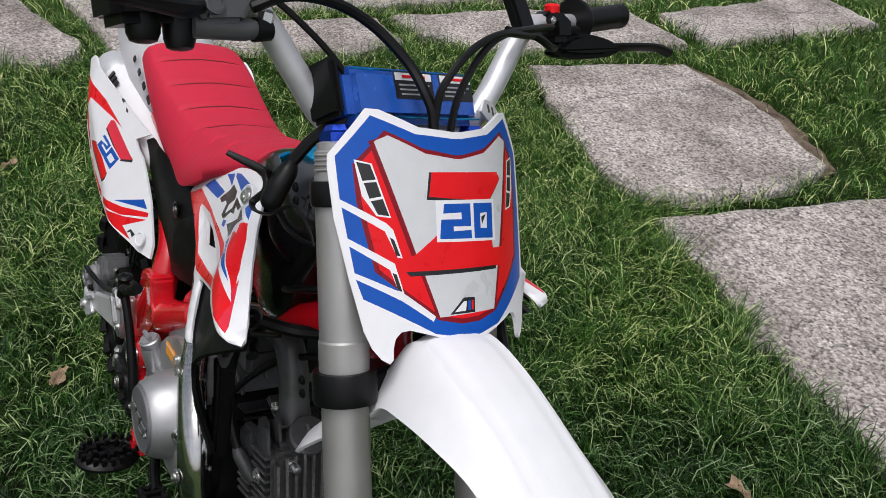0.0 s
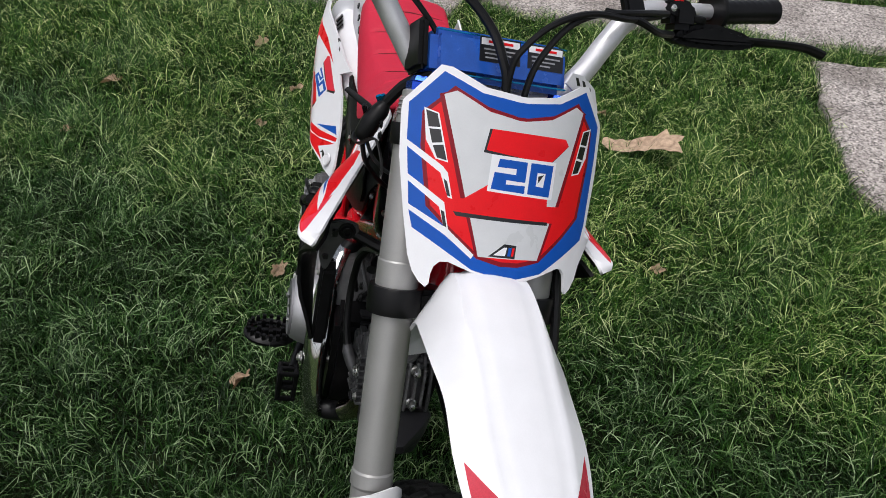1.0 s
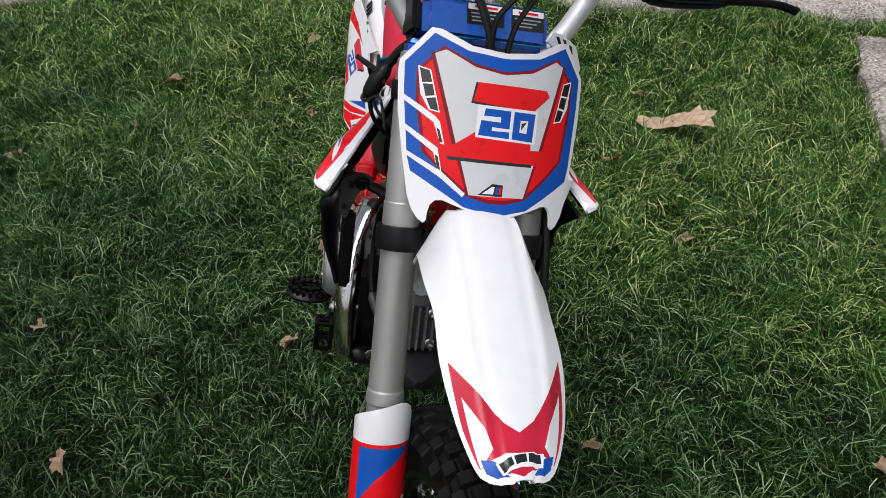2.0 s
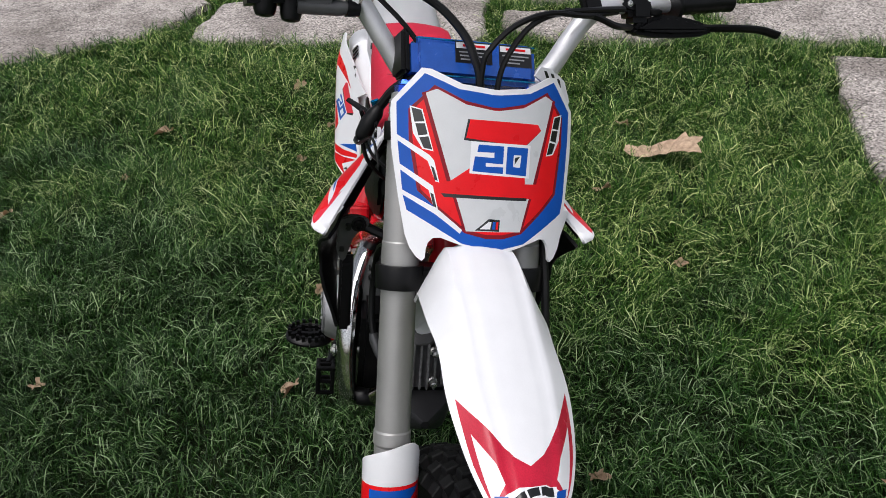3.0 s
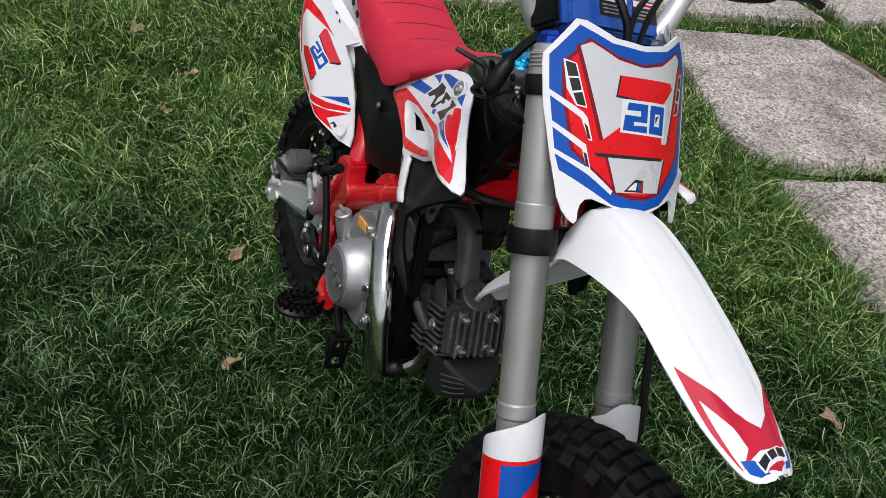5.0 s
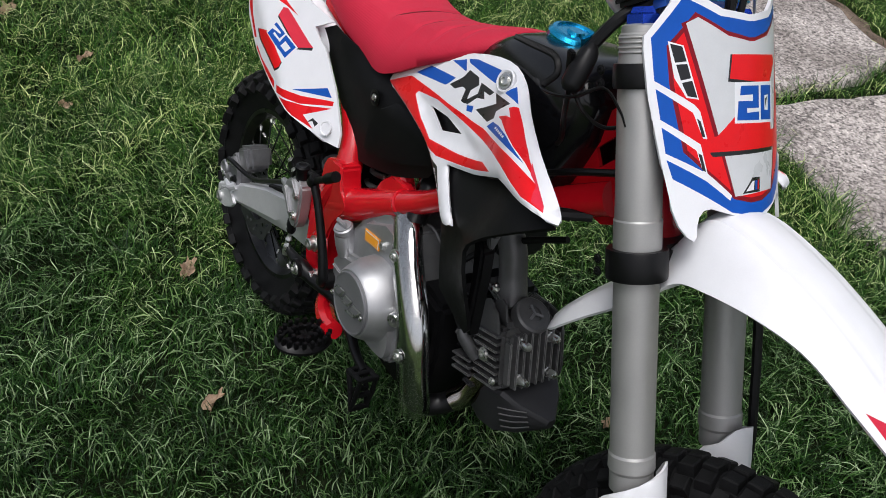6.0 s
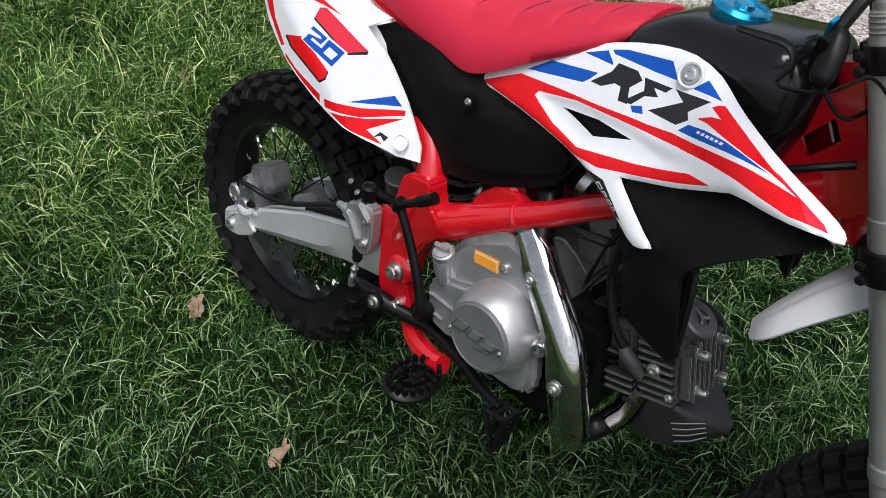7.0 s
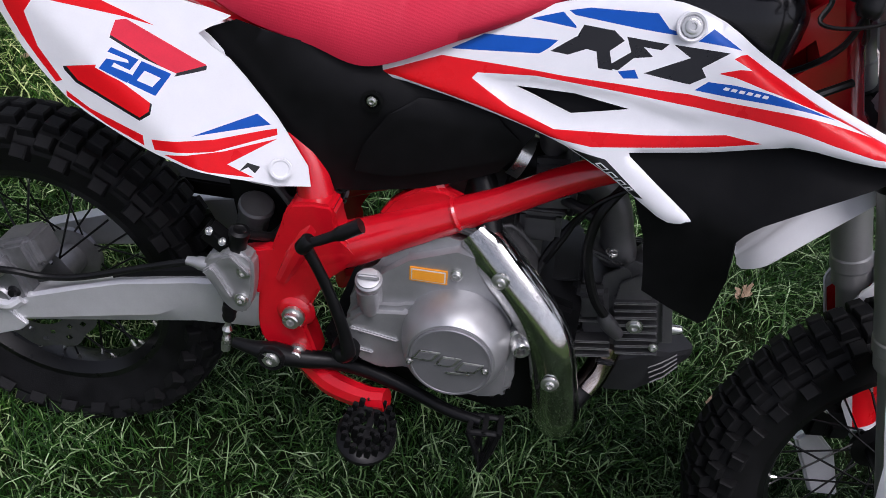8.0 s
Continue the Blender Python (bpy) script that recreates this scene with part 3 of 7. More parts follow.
    me.attributes.new("shade_to_dry", "FLOAT", "POINT").data.foreach_set("value", np.repeat(shade_to_dry, 7).astype(np.float32))
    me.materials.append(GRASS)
    return tagged(new("grass", me), "green autumn lawn with pale dry blades", "grass", kind="stuff")


lawn()


# ---- the bike: x ahead, y to its left, z up; it leans to its left on its stand ----
LEAN = -10.45
bike = tagged(new("dirt_bike"), "white, red and blue pit bike with red seat, leaning on lawn", "motorcycle")
bike.matrix_world = pose(0, 0, 0, LEAN, 0, 0)

# the steered front end: u ahead, v left, w up along the steering axis
RAKE, STEER = radians(26), radians(12)
UP = Vector((-math.sin(RAKE), 0, math.cos(RAKE)))
FWD0 = Vector((math.cos(RAKE), 0, math.sin(RAKE)))
FWD = math.cos(STEER) * FWD0 + math.sin(STEER) * Vector((0, 1, 0))
LEFT = UP.cross(FWD)
HEAD = Matrix.Translation((-0.037, 0, 0.840)) @ Matrix((FWD, LEFT, UP)).transposed().to_4x4()


def front(name, bm, mats, parent, label="", angle=35):
    return part(name, moved(bm, HEAD), mats, parent, label, angle)


def wheel(name, m, radius, rim_r, half, count, hub_r, metal, label):
    """A spoked wheel about the local y axis of m, with a knobbly tyre."""
    turn = m @ pose(0, 0, 0, -90, 0, 0)
    hub = part(name, lathe([(0.012, -0.055), (hub_r, -0.05), (hub_r, -0.042), (hub_r * 0.6, -0.036), (hub_r * 0.55, 0.036), (hub_r, 0.042), (hub_r, 0.05), (0.012, 0.055)], turn, 24), metal, bike, label)
    body = radius - 0.010
    prof = []
    for i in range(15):
        a = math.pi * (-0.5 + i / 14) * 1.25
        prof.append((rim_r + 0.002 + (body - rim_r) * (0.5 + 0.5 * math.cos(a * 0.8)) ** 0.8, half * math.sin(a * 0.8)))
    prof = [(rim_r - 0.004, -half * 0.62), *prof, (rim_r - 0.004, half * 0.62)]
    tyre = lathe(prof, turn, 72, ring=True)
    part("tyre", tyre, RUBBER, hub, "black knobbly off-road tyre", 30)
    long = math.pi * radius / count * 0.74
    shapes = {}
    for w in (0.0125, 0.0108, 0.0100):
        b = bmesh.new()
        c = [b.verts.new((x, y * long * k, z * w * k)) for x, k in ((-0.004, 1.10), (0.0100, 0.96), (0.0122, 0.80)) for y, z in ((-1, -1), (1, -1), (1, 1), (-1, 1))]
        b.faces.new(c[8:12])
        for q in (0, 4):
            for j in range(4):
                b.faces.new((c[q + j], c[q + (j + 1) % 4], c[q + 4 + (j + 1) % 4], c[q + 4 + j]))
        shapes[w] = mesh_of(b, "knob", RUBBER, 30)
    rng = random.Random(count)
    for i in range(count):
        a0 = 2 * math.pi * i / count
        rows = [(-0.30, 0.0108, 0.1), (0.30, 0.0108, 0.1), (-0.84, 0.0100, 0.65), (0.84, 0.0100, 0.65)] if i % 2 else [(0.0, 0.0125, 0.0), (-0.58, 0.0108, 0.35), (0.58, 0.0108, 0.35), (-1.0, 0.0100, 0.95), (1.0, 0.0100, 0.95)]
        for off, w, tilt in rows:
            r0 = rim_r + 0.002 + (body - rim_r) * (0.5 + 0.5 * math.cos(math.asin(max(-1, min(1, off))))) ** 0.8 - 0.001
            knob = new("knob", shapes[w])
            knob.parent = hub
            knob.matrix_basis = turn @ Matrix.Rotation(a0 + rng.uniform(-0.006, 0.006), 4, "Z") @ Matrix.Translation((r0, 0, off * half)) @ Matrix.Rotation(-math.copysign(tilt, off) if off else 0.0, 4, "Y") @ Matrix.Rotation(rng.uniform(-0.05, 0.05), 4, "X")
    d = half * 0.62
    part("rim", lathe([(rim_r + 0.004, -d), (rim_r + 0.004, -d + 0.004), (rim_r - 0.010, -d + 0.006), (rim_r - 0.016, -d * 0.5), (rim_r - 0.019, 0), (rim_r - 0.016, d * 0.5), (rim_r - 0.010, d - 0.006), (rim_r + 0.004, d - 0.004), (rim_r + 0.004, d), (rim_r - 0.013, d), (rim_r - 0.024, d * 0.45), (rim_r - 0.025, -d * 0.45), (rim_r - 0.013, -d)], turn, 64, ring=True), RIM, hub, "gloss black rim")
    for i in range(32):
        a = 2 * math.pi * i / 32
        s = (-1) ** i
        p0 = Vector((hub_r * 0.95 * math.cos(a + 0.35 * (-1) ** (i // 2)), hub_r * 0.95 * math.sin(a + 0.35 * (-1) ** (i // 2)), 0.044 * s))
        p1 = Vector(((rim_r - 0.020) * math.cos(a), (rim_r - 0.020) * math.sin(a), 0.006 * s))
        part("spoke", tube([turn @ p0, turn @ p1], 0.0016, 5, 0), SATIN, hub)
        part("nipple", lathe([(0.0030, 0), (0.0032, 0.012), (0.002, 0.018)], turn @ axis_to(p1 + (p1 - p0).normalized() * 0.002, p0 - p1), 6), STEEL, hub)
    return hub, turn


def disc(turn, side, r0, r1, hub):
    """A wavy brake disc at the wheel's side, with two rings of drilled slots."""
    bm = bmesh.new()
    n = 108
    rows = []
    for k in (0.0, 0.28, 0.44, 0.56, 0.72, 1.0):
        row = []
        for j in range(n):
            a = 2 * math.pi * j / n
            r = r0 + (r1 - r0) * k + 0.003 * k * math.sin(9 * a)
            row.append(bm.verts.new(turn @ Vector((r * math.cos(a), r * math.sin(a), side - 0.002))))
        rows.append(row)
    for i in range(5):
        for j in range(n):
            if (i == 1 and j % 9 in (1, 2)) or (i == 3 and j % 9 in (5, 6)):
                continue
            bm.faces.new((rows[i][j], rows[i][(j + 1) % n], rows[i + 1][(j + 1) % n], rows[i + 1][j]))
    bmesh.ops.solidify(bm, geom=bm.faces[:], thickness=0.004)
    part("brake_disc", bm, CALIPER, hub, "wavy drilled steel brake disc")


FRONT_R, REAR_R = 0.296, 0.267
rear_hub, rear_turn = wheel("rear_wheel", pose(-0.951, 0, 0.267), REAR_R, 0.190, 0.048, 54, 0.045, CALIPER, "rear wheel with black rim and silver hub")
disc(rear_turn, -0.064, 0.050, 0.092, rear_hub)
front_hub, front_turn = wheel("front_wheel", HEAD @ pose(0.078, 0.005, -0.602), FRONT_R, 0.203, 0.040, 66, 0.040, SATIN, "front wheel with black rim and black hub")

# swingarm
def arm_at(x, line):
    return float(np.interp(x, [p[0] for p in line], [p[1] for p in line]))


ARM_TOP = [(-1.03, 0.263), (-0.968, 0.299), (-0.807, 0.388), (-0.70, 0.429), (-0.64, 0.447), (-0.57, 0.44)]
ARM_LOW = [(-1.022, 0.221), (-0.972, 0.247), (-0.934, 0.261), (-0.696, 0.348), (-0.60, 0.372), (-0.57, 0.39)]
ARM_CREASE = [(-1.02, 0.246), (-0.927, 0.280), (-0.848, 0.312), (-0.744, 0.354), (-0.698, 0.391), (-0.66, 0.415), (-0.57, 0.42)]
for y in (-1, 1):
    rings = []
    for x in (-1.026, -1.0, -0.972, -0.927, -0.88, -0.848, -0.80, -0.744, -0.72, -0.698, -0.66, -0.62, -0.57):
        t, c, b = arm_at(x, ARM_TOP), arm_at(x, ARM_CREASE), arm_at(x, ARM_LOW)
        rings.append([(x, y * 0.088, t - 0.002), (x, y * 0.092, t), (x, y * 0.114, t), (x, y * 0.119, t - 0.005), (x, y * 0.119, c), (x, y * (0.104 if x > -0.98 else 0.117), b + 0.001), (x, y * 0.100, b), (x, y * 0.088, b)])
    part("swingarm", loft(rings), ALLOY, bike, "silver box-section aluminium swingarm", 25)
bm = tube([(-0.62, -0.09, 0.41), (-0.62, 0.09, 0.41)], 0.03, 12, 0)
part("swingarm_bridge", bm, ALLOY, bike)
# black plate stands for the arm end's shaded recess; raised edge around
block = part("recess_shade", prism([(-1.014, 0.246), (-1.000, 0.265), (-0.972, 0.280), (-0.956, 0.276), (-0.944, 0.262), (-0.972, 0.250), (-1.004, 0.236)], -0.1200, -0.117, 0.0005), SATIN, bike, "black plate standing for the shaded recess in the swingarm's end")
rim = [(-1.018, -0.1205, 0.244), (-1.002, -0.1205, 0.268), (-0.972, -0.1205, 0.284), (-0.953, -0.1205, 0.279), (-0.938, -0.1205, 0.261)]
part("recess_edge", tube(rim, 0.0022, 6, 1), ALLOY, block)
part("recess_rib", tube([(-0.976, -0.1205, 0.282), (-0.962, -0.1205, 0.256)], 0.0022, 6, 0), ALLOY, block)
bm = bolt((-1.000, -0.118, 0.246), (0, -1, 0), 0.011, 0.012)
tube([(-1.000, -0.12, 0.246), (-1.000, 0.12, 0.246)], 0.008, 10, 0, bm)
part("rear_axle", bm, STEEL, bike)

# ---- frame ----
for y in (-1, 1):
    part("frame_spar", tube([(-0.575, y * 0.095, 0.50), (-0.515, y * 0.095, 0.536), (-0.459, y * 0.092, 0.574), (-0.402, y * 0.088, 0.612), (-0.35, y * 0.084, 0.648), (-0.28, y * 0.078, 0.701), (-0.16, y * 0.060, 0.772), (-0.07, y * 0.035, 0.830)], [0.030, 0.030, 0.0245, 0.0215, 0.0180, 0.0175, 0.0185, 0.022], 16), FRAME, bike, "gloss red tubular frame")
    plate = rounded([(-0.588, 0.588), (-0.541, 0.600), (-0.533, 0.585), (-0.522, 0.560), (-0.500, 0.545), (-0.508, 0.520), (-0.530, 0.492), (-0.543, 0.450), (-0.547, 0.412), (-0.522, 0.359), (-0.561, 0.356), (-0.600, 0.370), (-0.611, 0.42), (-0.611, 0.467), (-0.604, 0.516), (-0.596, 0.556)], 2)
    casting = part("pivot_plate", prism(plate, y * 0.085, y * 0.124, 0.004), FRAME, bike)
    part("pivot_boss", lathe([(0.026, -0.004), (0.021, 0.003), (0.016, 0.005), (0.014, 0.0055)], axis_to((-0.563, y * 0.124, 0.430), (0, y, 0)), 24), FRAME, casting)
    part("pivot_boss", tube([(-0.585, y * 0.118, 0.475), (-0.572, y * 0.120, 0.52), (-0.560, y * 0.112, 0.560), (-0.556, y * 0.100, 0.590)], [0.010, 0.013, 0.014, 0.013], 10), FRAME, casting)
    part("plate_lug", prism(rounded([(-0.640, 0.500), (-0.62, 0.510), (-0.596, 0.518), (-0.600, 0.486), (-0.606, 0.441), (-0.622, 0.448), (-0.622, 0.481)], 2), y * 0.105, y * 0.122, 0.003), FRAME, casting)
    part("seat_strut", tube([(-0.560, y * 0.098, 0.540), (-0.566, y * 0.092, 0.590), (-0.60, y * 0.078, 0.645), (-0.72, y * 0.065, 0.74), (-0.86, y * 0.05, 0.80)], [0.024, 0.023, 0.020, 0.016, 0.016], 12), FRAME, bike)
    part("seat_rail", tube([(-0.40, y * 0.07, 0.60), (-0.46, y * 0.07, 0.66), (-0.60, y * 0.07, 0.75), (-0.75, y * 0.07, 0.79)], 0.013, 10), FRAME, bike)
    part("strut_lug", prism([(-0.490, 0.580), (-0.478, 0.606), (-0.449, 0.634), (-0.420, 0.640), (-0.395, 0.634), (-0.380, 0.622), (-0.395, 0.605), (-0.43, 0.580)], y * 0.068, y * 0.086, 0.004), FRAME, bike)
    bm = panel([(-0.160, 0.853), (-0.135, 0.900), (-0.105, 0.938), (-0.089, 0.955), (-0.060, 0.90), (-0.037, 0.858), (-0.020, 0.822), (-0.074, 0.790), (-0.128, 0.795), (-0.175, 0.81), (-0.18, 0.83)], lambda x, z: Vector((x, y * (0.036 - 0.10 * (x + 0.10)), z)), 0.006, holes=[[(-0.118, 0.871), (-0.095, 0.904), (-0.080, 0.884), (-0.104, 0.853)]], step=0.02)
    part("gusset", bm, FRAME, bike, "pressed red head gusset")
for y in (-1, 1):
    part("weld_ring", lathe([(0.018, -0.004), (0.0225, -0.003), (0.0235, 0.0), (0.0220, 0.003), (0.018, 0.004)], axis_to((-0.398, y * 0.088, 0.615), (0.80, -y * 0.06, 0.57)), 20, ring=True), FRAME, bike)
part("head_tube", moved(lathe([(0.034, -0.055), (0.034, -0.03), (0.029, -0.02), (0.029, 0.10), (0.034, 0.11), (0.034, 0.14)], n=20), HEAD), FRAME, bike)
for p, r in (((-0.562, -0.130, 0.430), 0.011), ((-0.551, -0.124, 0.368), 0.009)):
    part("frame_bolt", bolt(p, (0, -1, 0), r, 0.016), STEEL, bike)

# ---- engine ----
engine = part("engine", prism([(-0.508, 0.450), (-0.503, 0.478), (-0.484, 0.532), (-0.45, 0.570), (-0.389, 0.606), (-0.33, 0.602), (-0.295, 0.565), (-0.276, 0.49), (-0.275, 0.41), (-0.33, 0.375), (-0.44, 0.368), (-0.478, 0.376), (-0.499, 0.406)], -0.120, 0.10, 0.014, taper=0.95), CAST, bike, "cast silver engine with a round clutch cover")
part("case_step", prism([(-0.500, 0.452), (-0.482, 0.476), (-0.43, 0.492), (-0.40, 0.512), (-0.385, 0.48), (-0.40, 0.40), (-0.44, 0.380), (-0.474, 0.386), (-0.492, 0.410)], -0.133, -0.110, 0.007, taper=0.96), CAST, engine)
part("cover_skirt", prism(rounded([(-0.428, 0.452), (-0.402, 0.508), (-0.362, 0.535), (-0.314, 0.516), (-0.284, 0.466), (-0.276, 0.404), (-0.32, 0.382), (-0.40, 0.390)], 3), -0.140, -0.110, 0.010, taper=0.97), CAST, engine)
part("clutch_cover", lathe([(0.069, -0.005), (0.068, 0.014), (0.0655, 0.026), (0.061, 0.040), (0.056, 0.0505), (0.0535, 0.0535), (0.030, 0.0540)], axis_to((-0.359, -0.118, 0.467), (0, -1, 0)), 56), CAST, engine)
badge = lathe([(0.0505, 0), (0.0505, 0.004), (0.0495, 0.005), (0.0470, 0.005), (0.0465, 0.0044)], axis_to((-0.359, -0.1712, 0.467), (0, -1, 0)), 56)
part("badge_plate", badge, BADGE, engine, "dark grey round badge on the clutch cover")
for p in ((-0.406, -0.1775, 0.455), (-0.317, -0.1775, 0.472)):
    part("badge_screw", bolt(p, (0, -1, 0), 0.0035, 0.003), STEEL, engine)
# raised lettering on the badge, as plain slanted bars
for x, k in ((-0.390, 0.025), (-0.363, 0.022), (-0.337, 0.025)):
    part("badge_mark", prism([(x - k / 2 - 0.003, 0.460), (x + k / 2 - 0.003, 0.464), (x + k / 2 + 0.005, 0.481), (x - k / 2 + 0.005, 0.477)], -0.1785, -0.177, 0.0005), STEEL, engine)
    part("badge_mark", prism([(x - k / 2 + 0.001, 0.4625), (x + k / 2 - 0.005, 0.4660), (x + k / 2 + 0.001, 0.4785), (x - k / 2 + 0.006, 0.4745)], -0.1790, -0.178, 0.0003), BADGE, engine)
part("badge_mark", prism([(-0.362, 0.452), (-0.332, 0.459), (-0.331, 0.462), (-0.361, 0.455)], -0.1785, -0.177, 0.0003), STEEL, engine)
part("oil_filler", lathe([(0.017, -0.05), (0.015, -0.014), (0.0135, -0.004), (0.0135, 0.0), (0.0165, 0.001), (0.0165, 0.008), (0.014, 0.010), (0.0138, 0.012), (0.010, 0.0125)], axis_to((-0.478, -0.132, 0.515), (-0.10, -0.40, 0.9)), 20), CAST, engine)
part("filler_wing", box((0.026, 0.0065, 0.011), axis_to((-0.478, -0.132, 0.515), (-0.10, -0.40, 0.9)) @ pose(0, 0, 0.017, 0, 0, 20), 0.002), CAST, engine)
part("filler_neck", tube([(-0.470, -0.128, 0.470), (-0.474, -0.131, 0.490), (-0.478, -0.133, 0.508)], [0.010, 0.0135, 0.0150], 14, 0), CAST, engine)
part("label_border", box((0.046, 0.002, 0.021), Matrix.Translation((-0.412, -0.121, 0.542)) @ pose(0, 0, 0, 0, -10, 0), 0.0008), ORANGE, engine)
part("warning_label", box((0.042, 0.002, 0.017), Matrix.Translation((-0.412, -0.1216, 0.542)) @ pose(0, 0, 0, 0, -10, 0), 0.0006), FIELD, engine)
part("warning_label", box((0.040, 0.002, 0.015), Matrix.Translation((-0.412, -0.1220, 0.542)) @ pose(0, 0, 0, 0, -10, 0), 0.0006), ORANGE, engine, "orange warning label")
part("cover_bolt", bolt((-0.380, -0.118, 0.553), (0, -1, 0), 0.006, 0.008), STEEL, engine)
part("cover_bolt", bolt((-0.290, -0.118, 0.490), (0.35, -1, 0), 0.012, 0.030), STEEL, engine)
part("cover_bolt", bolt((-0.300, -0.118, 0.420), (0, -1, 0), 0.006, 0.010), STEEL, engine)
for j in range(2):
    part("case_rib", box((0.032 + 0.030 * j, 0.006, 0.0042), Matrix.Translation((-0.470 + 0.012 * j, -0.1335, 0.411 + 0.030 * j)), 0.0018), CAST, engine)
part("engine_cradle", prism([(-0.300, 0.36), (-0.222, 0.36), (-0.212, 0.45), (-0.226, 0.545), (-0.300, 0.553)], -0.108, 0.085, 0.010), SATIN, bike, "black plate in front of the engine")
part("cradle_bolt", bolt((-0.238, -0.108, 0.462), (0, -1, 0), 0.006, 0.008), STEEL, bike)
part("sump", prism([(-0.53, 0.395), (-0.30, 0.395), (-0.24, 0.37), (-0.28, 0.345), (-0.50, 0.345)], -0.110, 0.09, 0.010), BLACK, engine)
TIP = Matrix.Translation((-0.121, -0.016, 0.526)) @ pose(0, 0, 0, 0, -19, 0)
part("cylinder", box((0.075, 0.085, 0.085), TIP @ Matrix.Translation((-0.130, 0.005, 0.012)), 0.01), GREY, engine)
for i in range(10):
    part("fin", box((0.066, 0.118, 0.0040), TIP @ Matrix.Translation((-0.130, 0.008, -0.036 + i * 0.0115)), 0.0015), GREY, engine)
head = part("cylinder_head", box((0.098, 0.084, 0.100), TIP @ Matrix.Translation((-0.054, 0.002, 0.002)), 0.008), DARKCAST, engine, "cast grey finned cylinder head")
for side, y in ((-1, -0.046), (1, 0.050)):
    for i in range(8):
        part("fin", tipped(box((0.052, 0.022, 0.0042), TIP @ Matrix.Translation((-0.030, y, -0.042 + 0.0112 * i)), 0.0012), Vector((0, side, 0))), [DARKCAST, WORN], head)
    for i in (0, 1, 2, 5):
        part("fin", tipped(box((0.044, 0.026, 0.0042), TIP @ Matrix.Translation((-0.084, y, -0.046 + 0.0112 * i)), 0.0012), Vector((0, side, 0))), [DARKCAST, WORN], head)
    part("valve_box", box((0.038, 0.020, 0.044), TIP @ Matrix.Translation((-0.082, y, 0.032)), 0.005), DARKCAST, head)
    part("valve_lid", box((0.028, 0.004, 0.032), TIP @ Matrix.Translation((-0.082, y + side * 0.011, 0.032)), 0.002), DARKCAST, head)
for x, y, z in ((-0.050, -0.040, 0.062), (-0.034, -0.030, 0.064), (-0.030, -0.048, 0.056)):
    part("top_fin", moved(prism([(x - 0.024, z - 0.020), (x + 0.020, z - 0.020), (x + 0.014, z + 0.012), (x + 0.004, z + 0.018), (x - 0.018, z + 0.006)], y - 0.002, y + 0.002, 0.0008), TIP), DARKCAST, head)
for i in range(3):
    part("top_fin", box((0.058, 0.004, 0.030), TIP @ Matrix.Translation((-0.050, 0.030 + 0.011 * i, 0.056 - 0.004 * i)), 0.0014), DARKCAST, head)
for y, k in ((0.038, 1.0), (0.026, 0.90)):
    part("head_flange", prism(rounded([(-0.160 + (x + 0.160) * k, 0.525 + (z - 0.525) * k) for x, z in ((-0.205, 0.560), (-0.186, 0.570), (-0.150, 0.575), (-0.130, 0.566), (-0.117, 0.543), (-0.100, 0.490), (-0.130, 0.475), (-0.200, 0.500))], 3), y, y + 0.005, 0.0015), DARKCAST, head)
part("head_cover", box((0.018, 0.098, 0.088), TIP @ Matrix.Translation((-0.004, 0, 0)), 0.008), DARKCAST, head)
for i in range(8):
    part("cover_rib", tipped(box((0.013, 0.0044, 0.064 if i in (0, 7) else 0.084), TIP @ Matrix.Translation((0.008, -0.0445 + 0.0127 * i, 0)), 0.0012), TIP.to_3x3() @ Vector((1, 0, 0))), [DARKCAST, WORN], head)
for y in (-0.024, 0.029):
    for z in (-0.0275, 0.0275):
        part("head_nut", lathe([(0.0085, 0), (0.0085, 0.004), (0.0065, 0.005), (0.0065, 0.016), (0.0050, 0.020), (0.002, 0.021)], TIP @ axis_to((0.008, y, z), (1, 0, 0)), 10), STEEL, head)
part("side_bolt", bolt((-0.151, -0.072, 0.518), (0, -1, 0), 0.008, 0.006), STEEL, engine)
part("side_bolt", bolt((-0.119, -0.072, 0.494), (0, -1, 0), 0.0045, 0.005), STEEL, engine)
part("tappet_cap", lathe([(0.028, -0.012), (0.028, 0.004), (0.025, 0.007), (0.012, 0.008), (0.011, 0.005)], axis_to((-0.146, -0.010, 0.578), (0.45, 0, 0.89)), 24), DARKCAST, engine)
for a in (90, 210, 330):
    m = axis_to((-0.146, -0.010, 0.578), (0.45, 0, 0.89)) @ pose(0, 0, 0.008, 0, 0, a)
    part("cap_slot", box((0.014, 0.004, 0.003), m @ Matrix.Translation((0.007, 0, 0)), 0.0006), BADGE, engine)
intake = part("intake", tube([(-0.190, -0.012, 0.570), (-0.204, -0.012, 0.605), (-0.220, -0.012, 0.640), (-0.244, -0.014, 0.666), (-0.275, -0.018, 0.672)], [0.024, 0.021, 0.021, 0.021, 0.022], 16), DARKCAST, engine, "grey intake pipe")
part("intake_flange", prism([(-0.232, 0.588), (-0.175, 0.576), (-0.176, 0.568), (-0.233, 0.580)], -0.040, 0.016, 0.003), DARKCAST, intake)
part("flange_bolt", bolt((-0.205, -0.036, 0.588), (0.1, -0.3, 1), 0.006, 0.006), STEEL, intake)
part("crankcase_top", prism([(-0.402, 0.603), (-0.389, 0.6115), (-0.329, 0.6075), (-0.2895, 0.5675), (-0.271, 0.49), (-0.279, 0.488), (-0.30, 0.56), (-0.333, 0.598)], -0.108, 0.088, 0.003), DARKCAST, engine, "dark grey sloping crankcase top")
